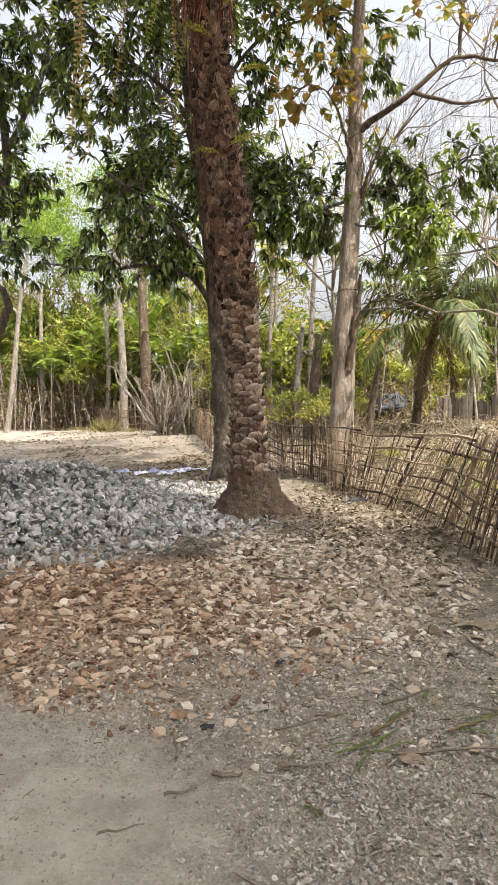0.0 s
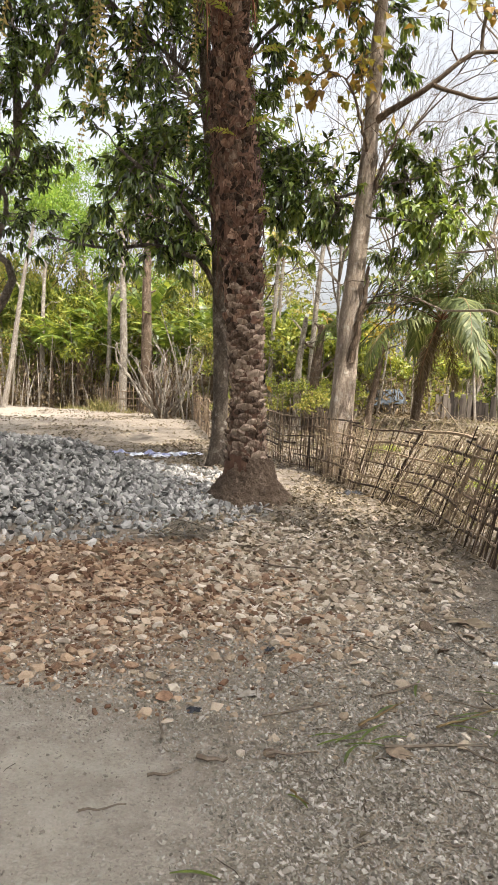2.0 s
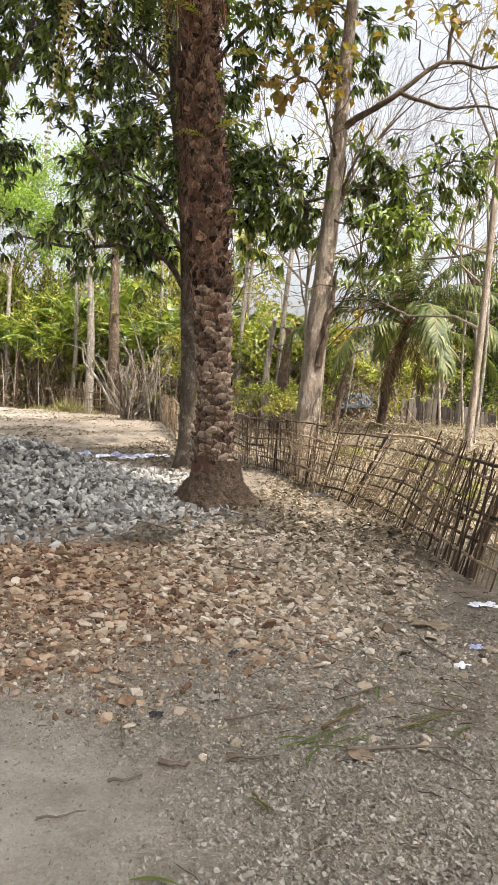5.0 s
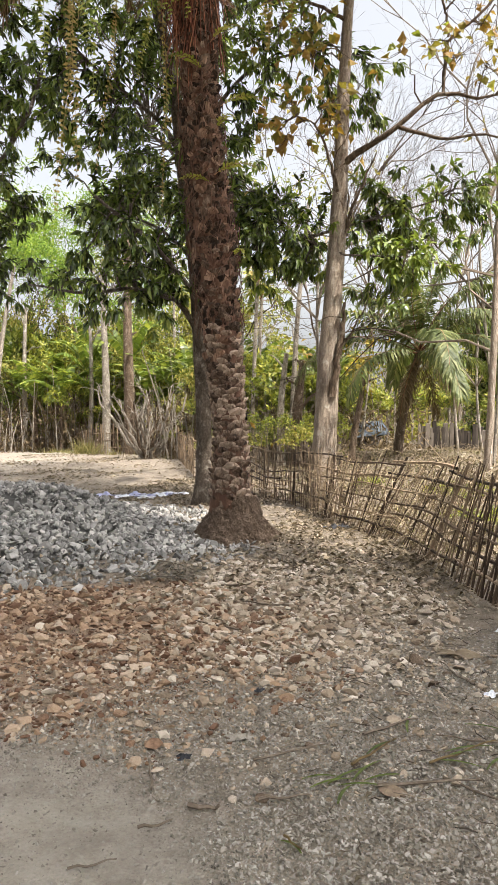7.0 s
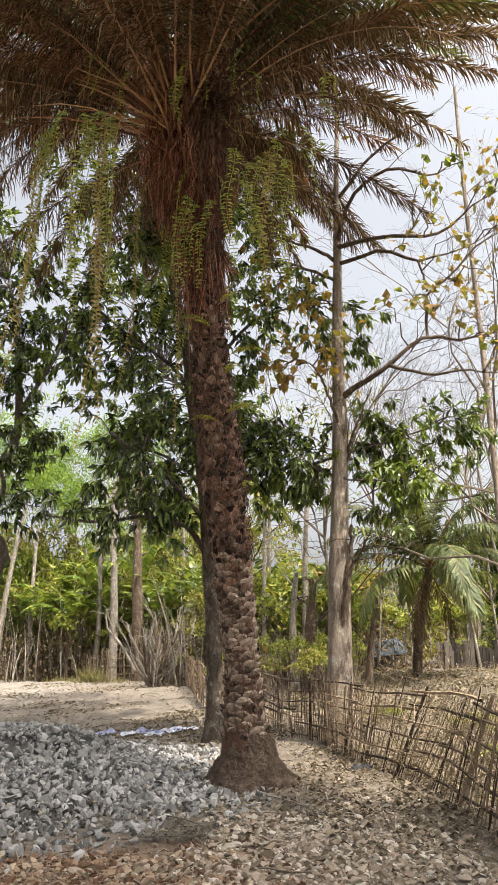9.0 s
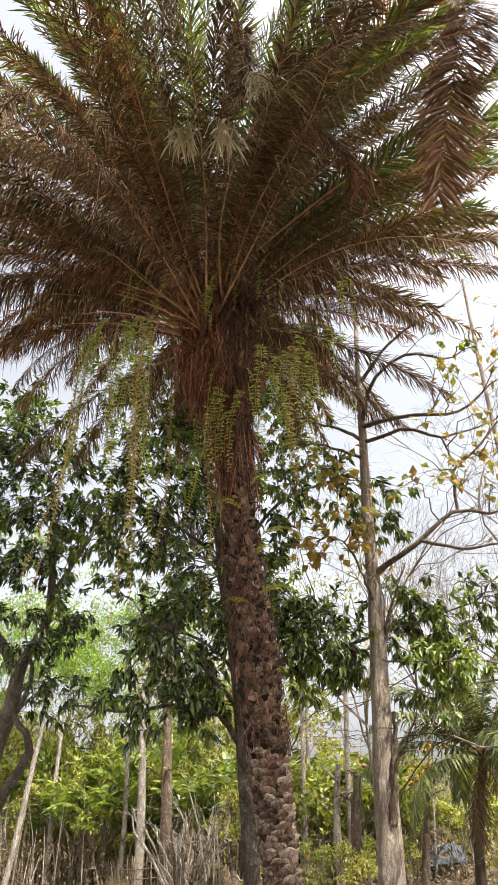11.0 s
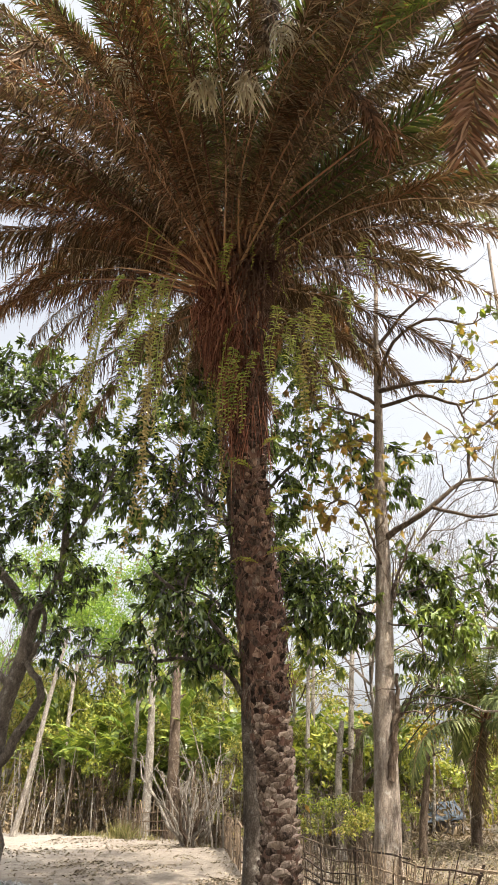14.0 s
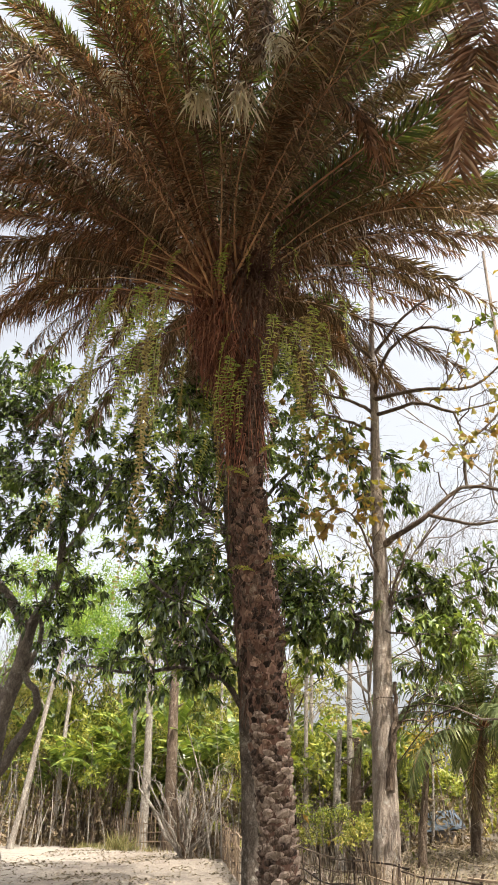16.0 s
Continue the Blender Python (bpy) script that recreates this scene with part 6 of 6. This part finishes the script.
def build_woods():
    """Far woods: one mass of leaves with an uneven top and gaps."""
    n = 50000
    x = rng.uniform(-60, 60, n)
    y = rng.uniform(44, 75, n)
    top = np.where(x > -2, 5.0, 7.5) + 1.6 * np.sin(x * 0.31 + 1) + 1.2 * np.sin(x * 0.83 + y * 0.2) + 0.8 * np.sin(x * 2.1)
    z = rng.uniform(0, 1, n) ** 0.9 * top
    k = (np.sin(x * 1.7 + z * 1.1) + np.sin(z * 2.3 - x * 0.9 + y) > -0.9)
    x, y, z = x[k], y[k], z[k]
    b = Build()
    D = rng.normal(size=(len(x), 3))
    b.leaves(np.stack([x, y, gz(x, y) + z], 1), D, rng.normal(size=D.shape), rng.uniform(0.4, 0.95, len(x)), 0.36)
    tagged(part("woods", b, M_SCRUB), "distant hazy green and straw-coloured woodland", "woods", kind="stuff")
    b = Build()
    for _ in range(260):
        px, py = rng.uniform(-40, 40), rng.uniform(42, 60)
        h = rng.uniform(4, 9)
        b.tube(np.array([(px, py, 0.3), (px + rng.normal() * 0.3, py, h * 0.5), (px + rng.normal() * 0.5, py, h)]), np.array([0.1, 0.08, 0.04]) * rng.uniform(0.6, 1.6), 5)
    tagged(part("wood_stems", b, M_BARK_PALE), "thin pale stems of the distant woodland", "woods", kind="stuff")


build_woods()


def build_thicket():
    """Thin upright stems and fallen poles among the plants along the far fence."""
    b = Build()
    for _ in range(240):
        x = rng.uniform(-16, 7)
        y = rng.uniform(34.8, 40) if x < -3.5 else rng.uniform(26, 38)
        if x > -2 and y < 24:
            continue
        h = rng.uniform(1.2, 4.6)
        z = float(gz(x, y))
        lean = rng.normal(size=2) * 0.16 * h
        b.tube(np.array([(x, y, z - 0.05), (x + lean[0] * 0.4, y + lean[1] * 0.4, z + h * 0.55), (x + lean[0], y + lean[1], z + h)]), np.array([1, 0.8, 0.4]) * rng.uniform(0.012, 0.04), 5)
    tagged(part("thicket_stems", b, M_BARK_PALE), "thin grey stems and poles standing in the undergrowth", "stems", kind="stuff")
    b = Build()
    n = 10000
    x = rng.uniform(-17, 8, n)
    y = np.where(x < -3.5, rng.uniform(35.5, 40, n), rng.uniform(27, 38, n))
    z = gz(x, y) + rng.uniform(0, 1, n) ** 2 * 2.2
    D = rng.normal(size=(n, 3)) + np.array([0, 0, -0.6])
    b.leaves(np.stack([x, y, z], 1), D, rng.normal(size=(n, 3)), rng.uniform(0.15, 0.4, n), rng.uniform(0.05, 0.13, n))
    tagged(part("dry_undergrowth", b, M_BANANA_DRY), "dry brown leaves hanging in the undergrowth", "undergrowth", kind="stuff")


build_thicket()


def build_low_brush():
    b = Build()
    x, y = scatter(22000, 2.0, 12, 6.5, 30, lambda x, y: (x > np.interp(y, FENCE[:, 1], FENCE[:, 0]) + 0.3) * np.clip(9 / y, 0.2, 1) * (wave(x, y, 1.1, 0.3) > -0.4))
    for px, py in zip(x[:2600], y[:2600]):
        p0 = np.array([px, py, float(gz(px, py))])
        p = bow(p0, p0 + rng.normal(size=3) * np.array([0.3, 0.3, 0.05]) + np.array([0, 0, rng.uniform(0.02, 0.3)]), 4, 0.15, 0.06)
        b.tube(p, np.linspace(1, 0.4, 4) * rng.uniform(0.003, 0.007), 3)
    tagged(part("low_brush", b, M_STRAW), "low tangle of dry stems on the ground beyond the fence", "brush", kind="stuff")
    b = Build()
    x, y = x[::2], y[::2]
    n = len(x)
    D = rng.normal(size=(n, 3)) * np.array([1, 1, 0.4])
    b.leaves(np.stack([x, y, gz(x, y) + rng.uniform(0.01, 0.12, n)], 1), D, rng.normal(size=(n, 3)) * 0.5 + np.array([0, 0, 1.0]), rng.uniform(0.06, 0.2, n), rng.uniform(0.03, 0.09, n))
    tagged(part("dry_leaves", b, M_DRYLEAF), "brown dry leaves lying beyond the fence", "leaf litter", kind="stuff")


build_low_brush()


def build_grass():
    b = Build()
    x, y = scatter(16000, 1.2, 11, 4.5, 26, lambda x, y: (x > np.interp(y, FENCE[:, 1], FENCE[:, 0]) + 0.1) * np.clip(8 / y, 0.2, 1))
    n = len(x)
    D = np.stack([rng.normal(size=n) * 0.55, rng.normal(size=n) * 0.55, np.ones(n)], 1)
    b.leaves(np.stack([x, y, gz(x, y)], 1), D, rng.normal(size=(n, 3)), rng.uniform(0.08, 0.35, n) * rng.uniform(0.4, 1, n), 0.012, 0, 0.25, 0.1, 0.3)
    tagged(part("grass", b, M_GRASS), "dry straw-coloured grass beyond the bamboo fence", "grass", kind="stuff")
    b = Build()
    for cx, cy, n in ((-6.9, 33.4, 300), (-7.9, 34.4, 160), (-9.6, 37.0, 160), (-8.8, 35.4, 170), (-3.9, 31.6, 90), (-10.8, 38.2, 140), (-5.7, 33.2, 110), (-2.6, 28.4, 90)):
        a = rng.uniform(0, 6.28, n)
        D = np.stack([np.cos(a) * 0.5, np.sin(a) * 0.5, rng.uniform(0.7, 1.4, n)], 1)
        b.leaves(np.stack([cx + rng.normal(size=n) * 0.3, cy + rng.normal(size=n) * 0.2, np.zeros(n)], 1), D, rng.normal(size=(n, 3)), rng.uniform(0.5, 1.2, n) * (1.0 if n > 200 else 0.5), 0.035, 0, 0.25, 0.1, 0.4)
    tagged(part("tall_grass", b, M_GRASS), "tufts of tall yellowing grass along the lane", "grass", kind="stuff")


build_grass()


def shade_tree(x, y, c, r, n):
    """Trees added beside the track, out of sight, whose shade lies on the ground. c: middle of the crown, r: its radii.
    """
    t = thing("tree", x, y, float(gz(x, y)), "unseen broad tree added to shade the track", "tree")
    o = np.array([x, y, float(gz(x, y))])
    b = Build()
    b.tube(bow((0, 0, -0.1), np.array(c) - o, 8, 0, 0.01), np.linspace(0.28, 0.1, 8), 10)
    part("trunk", b, M_BARK_MANGO, t, smooth=True)
    b = Build()
    k = n // 14
    hub = unit(rng.normal(size=(k, 3))) * rng.uniform(0.1, 1, (k, 1)) ** 0.4 * np.array(r) + np.array(c) - o
    P = np.repeat(hub, 14, 0) + rng.normal(size=(k * 14, 3)) * 0.22
    b.leaves(P, rng.normal(size=P.shape), rng.normal(size=P.shape) + np.array([0, 0, 1.0]), 0.26, 0.09)
    part("crown", b, M_MANGO, t)
    return t


shade_tree(6.8, -2.0, (5.5, -0.3, 12.5), (3.4, 3.8, 1.6), 30000)
shade_tree(7.4, 1.0, (3.3, 2.4, 15.5), (4.3, 2.7, 1.3), 38000)
# unseen crowns added around the camera to hold back skylight from the foreground
behind = shade_tree(-3.0, -5.0, (-2.5, -5.0, 7.5), (4.2, 3.2, 3.6), 6000)
for x, y, a in ((4.5, -8.5, 40), (-9.5, -3.5, 100), (-4.0, -12.0, 200), (4.0, -16.0, 20), (12.5, -6.0, 310), (12.5, 3.0, 80), (-12.5, 4.5, 150), (-11.0, -10.0, 260)):
    copy_thing(behind, pose(x, y, float(gz(x, y)), 0, 0, a))


def plank_fence(x0, x1, y, h, label, step=0.2):
    t = thing("plank_fence", x0, y, float(gz(x0, y)), label, "fence")
    x = x0
    while x < x1:
        w = rng.uniform(0.1, 0.2)
        hh = h * rng.uniform(0.8, 1.12)
        z = float(gz(x, y)) - 0.1
        b = Build()
        k = np.array([(-w / 2, 0, 0), (w / 2, 0, 0), (w / 2, 0.05, 0), (-w / 2, 0.05, 0)])
        top = k + np.array([rng.normal() * 0.04, rng.normal() * 0.03, hh])
        top[:2, 2] += rng.normal() * 0.04
        b.add(np.vstack([k, top]), [(0, 1, 5, 4), (1, 2, 6, 5), (2, 3, 7, 6), (3, 0, 4, 7), (4, 5, 6, 7)])
        ob = part("plank", b, M_OLDWOOD, t)
        ob.location = Vector((x, y + rng.normal() * 0.03, z)) - t.location
        x += w + rng.uniform(0.01, step * 0.4)


plank_fence(7.9, 11.2, 29.0, 1.15, "old dark plank fence behind the coconut palm", 0.06)
plank_fence(11.4, 17.0, 30.0, 0.75, "low weathered board fence in the distance", 0.1)


def build_shed():
    t = thing("shed", 5.9, 31.0, float(gz(5.9, 31.0)), "small low shed with a bluish sheet roof", "shed")
    b = Build()
    n = 14
    u = np.linspace(0, 1, n)
    V = []
    for th in (0, 0.02):
        for q in (0, 1):
            V += [(-0.45 + 1.5 * k, -0.9 + 1.8 * q, 0.5 + 0.14 * k + 0.62 * q + 0.02 * math.sin(k * 40) + th) for k in u]
    F = [(i, i + 1, n + i + 1, n + i) for i in range(n - 1)] + [(2 * n + i, 3 * n + i, 3 * n + i + 1, 2 * n + i + 1) for i in range(n - 1)] + [(i, 2 * n + i, 2 * n + i + 1, i + 1) for i in range(n - 1)]
    b.add(V, F)
    part("roof", b, M_SHEET, t, "weathered bluish sheet roof")
    for x, y, h in ((-0.3, -0.7, 0.58), (0.9, -0.7, 0.72), (-0.3, 0.7, 1.06), (0.9, 0.7, 1.2)):
        b = Build()
        b.tube(np.array([(x, y, -0.1), (x + 0.02, y, h)]), 0.045, 7)
        part("post", b, M_OLDWOOD, t)
    b = Build()
    b.add([(-0.35, 0.6, 0), (0.95, 0.6, 0), (0.95, 0.6, 0.75), (-0.35, 0.6, 0.7), (-0.35, 0.66, 0), (0.95, 0.66, 0), (0.95, 0.66, 0.75), (-0.35, 0.66, 0.7)],
          [(0, 1, 2, 3), (7, 6, 5, 4), (0, 4, 5, 1), (2, 6, 7, 3), (1, 5, 6, 2), (0, 3, 7, 4)])
    part("back_wall", b, M_OLDWOOD, t, "dark plank wall in shade")


build_shed()

for x, y, k in ((-11.0, 39.3, 5), (-3.4, 31.8, 5), (-2.3, 29.0, 4), (-0.9, 24.5, 5), (-0.3, 21.0, 5), (2.95, 8.3, 4), (3.3, 6.6, 4), (2.9, 5.6, 5), (3.9, 8.0, 5), (3.4, 10.2, 4), (2.6, 12.6, 4)):
    sc = rng.uniform(0.7, 1.0) * (0.5 if y < 13 else 1.0)
    ob = copy_thing(protos[k], pose(x, y, float(gz(x, y)), 0, 0, rng.uniform(0, 360)))
    ob.scale = (sc, sc, sc * rng.uniform(0.6, 0.9))

# ---- small things on the ground ----
for x, y, ln, a, r, green in (((0.26, 3.04, 0.36, 22, 0.006, 0), (-0.27, 2.5, 0.13, 20, 0.007, 0), (-0.1, 2.61, 0.12, -12, 0.012, 0), (0.75, 3.26, 0.36, 30, 0.008, 0), (-0.33, 2.86, 0.26, 96, 0.007, 0), (0.2, 2.64, 0.2, 8, 0.007, 0), (0.78, 2.72, 0.42, 4, 0.008, 0), (0.62, 3.0, 0.34, 42, 0.007, 1), (1.0, 2.98, 0.4, 28, 0.006, 1), (0.95, 2.66, 0.3, -50, 0.006, 0), (0.21, 2.36, 0.1, -60, 0.005, 1)) +
            ((-0.45, 2.28, 0.16, 15, 0.005, 0), (0.3, 5.6, 0.5, 160, 0.011, 0), (-0.1, 5.0, 0.4, 140, 0.009, 0), (0.55, 4.5, 0.3, 70, 0.008, 0), (1.3, 4.0, 0.4, 100, 0.008, 0), (0.4, 7.2, 0.7, 150, 0.014, 0), (0.1, 6.3, 0.4, 20, 0.01, 0), (1.4, 6.3, 0.5, 60, 0.01, 0), (-0.4, 5.9, 0.35, 130, 0.009, 0), (1.25, 7.4, 0.6, 10, 0.011, 0), (1.1, 3.1, 0.35, 160, 0.006, 0))):
    stick("twig", x, y, ln, a, r, M_FROND_OLIVE if green else M_TWIG, "fading green leaf rib lying on the gravel" if green else "dry brown twig lying on the gravel")
fallen_frond(-1.08, 6.62, -6, 0.7, M_FROND_GREY, "withered grey palm frond lying on the stone heap", 0.03)
fallen_frond(-0.75, 7.25, -55, 0.7, M_FROND_GREY, "withered palm frond hanging over the stone heap", 0.06)
fallen_frond(0.12, 8.42, -62, 1.2, M_FROND_GREY, "dark withered palm frond lying beside the palm", 0.02)
for x, y, ln, a in ((0.40, 2.76, 0.2, 20), (0.48, 2.82, 0.24, 35), (0.52, 2.74, 0.2, -5), (0.44, 2.68, 0.16, 60), (0.56, 2.86, 0.22, 48), (0.36, 2.8, 0.15, 5), (0.62, 2.8, 0.18, 14), (0.98, 2.96, 0.22, 25), (1.04, 3.02, 0.24, 12), (0.94, 2.88, 0.2, -20), (1.12, 2.9, 0.18, 40), (0.66, 3.05, 0.2, 40), (0.2, 2.35, 0.1, -50), (-0.12, 1.97, 0.15, -8), (0.85, 3.3, 0.2, 70), (1.2, 3.25, 0.2, -30)):
    b = Build()
    q = np.linspace(0, 1, 6)
    c = np.stack([(q - 0.5) * ln, 0.012 * np.sin(q * 3), 0.012 + 0.005 * np.sin(q * 3.1)], 1)
    w = 0.0055 * np.sin(np.clip(q * 0.9 + 0.08, 0, 1) * np.pi) + 0.002
    V = np.concatenate([c + np.stack([0 * q, w, 0.3 * w], 1), c, c - np.stack([0 * q, w, -0.3 * w], 1)])
    b.add(V, [(r * 6 + k, r * 6 + k + 1, r * 6 + k + 7, r * 6 + k + 6) for r in range(2) for k in range(5)])
    ob = part("leaf_strip", b, M_FROND)
    ob.matrix_world = pose(x, y, float(gz(x, y)), 0, 0, a)
    tagged(ob, "narrow green palm leaf strip lying on gravel", "leaf", "green leaf strips")
for x, y, w, d, a, blue in ((-2.6, 14.6, 0.5, 0.22, 10, 1), (-2.25, 14.4, 0.35, 0.2, 60, 0), (-2.0, 14.75, 0.4, 0.18, 20, 1), (-1.75, 14.3, 0.5, 0.2, -15, 1), (-1.45, 14.5, 0.45, 0.2, 30, 0), (-1.2, 15.1, 0.5, 0.28, 5, 0), (-1.3, 14.6, 0.3, 0.2, 80, 1), (-1.7, 14.0, 0.3, 0.14, 0, 0)):
    crumpled("plastic_sheet", x, y, w, d, 0.1, M_PLASTIC_BLUE if blue else M_PLASTIC, "crumpled bluish plastic sheet on the earth" if blue else "crumpled white plastic sheet on the earth", "litter", a)
crumpled("paper_scrap", 1.95, 4.83, 0.2, 0.09, 0.03, M_PLASTIC, "white paper scrap beside the fence", "litter", 5)
crumpled("paper_scrap", 1.38, 3.67, 0.09, 0.06, 0.02, M_PLASTIC, "white paper scrap on the gravel", "litter", 40)
crumpled("plastic_scrap", 1.58, 3.97, 0.07, 0.06, 0.03, M_PLASTIC_BLUE, "blue plastic scrap on the gravel", "litter", 0)
crumpled("rag", -0.2, 3.01, 0.055, 0.04, 0.025, M_RAG, "small dark rag on the gravel", "litter", 10)
crumpled("rag", 0.15, 3.74, 0.06, 0.04, 0.02, M_RAG, "small dark charred scrap on the gravel", "litter", 70)
crumpled("plastic_bag", 1.54, 9.9, 0.35, 0.2, 0.08, M_RAG, "black plastic bag among fallen leaves", "litter", 20)
crumpled("plastic_scrap", 0.04, 3.2, 0.11, 0.06, 0.02, M_PEBBLE, "pale torn plastic on the gravel", "litter", 15)
crumpled("large_dry_leaf", 1.46, 4.36, 0.26, 0.11, 0.04, M_DRYLEAF, "large curled dry teak leaf on the ground", "leaf", -20)
for x, y, s in ((-0.35, 3.13, 0.05), (-0.08, 3.94, 0.045), (-0.14, 3.6, 0.05), (0.62, 2.69, 0.06), (0.12, 2.66, 0.04), (0.92, 3.73, 0.04), (0.32, 3.31, 0.03), (-0.31, 2.92, 0.03), (0.9, 2.75, 0.04)):
    b = Build()
    v, f = STONES[rng.integers(0, len(STONES))]
    b.add(v * np.array([s * 1.2, s, s * 0.8]), f)
    ob = part("stone", b, M_STONE_RED if x == -0.35 else M_STONE_PALE)
    ob.matrix_world = pose(x, y, float(gz(x, y)) + s * 0.25, 0, 0, rng.uniform(0, 360))
    tagged(ob, "loose broken stone lying on the gravel", "stone", "loose stones")
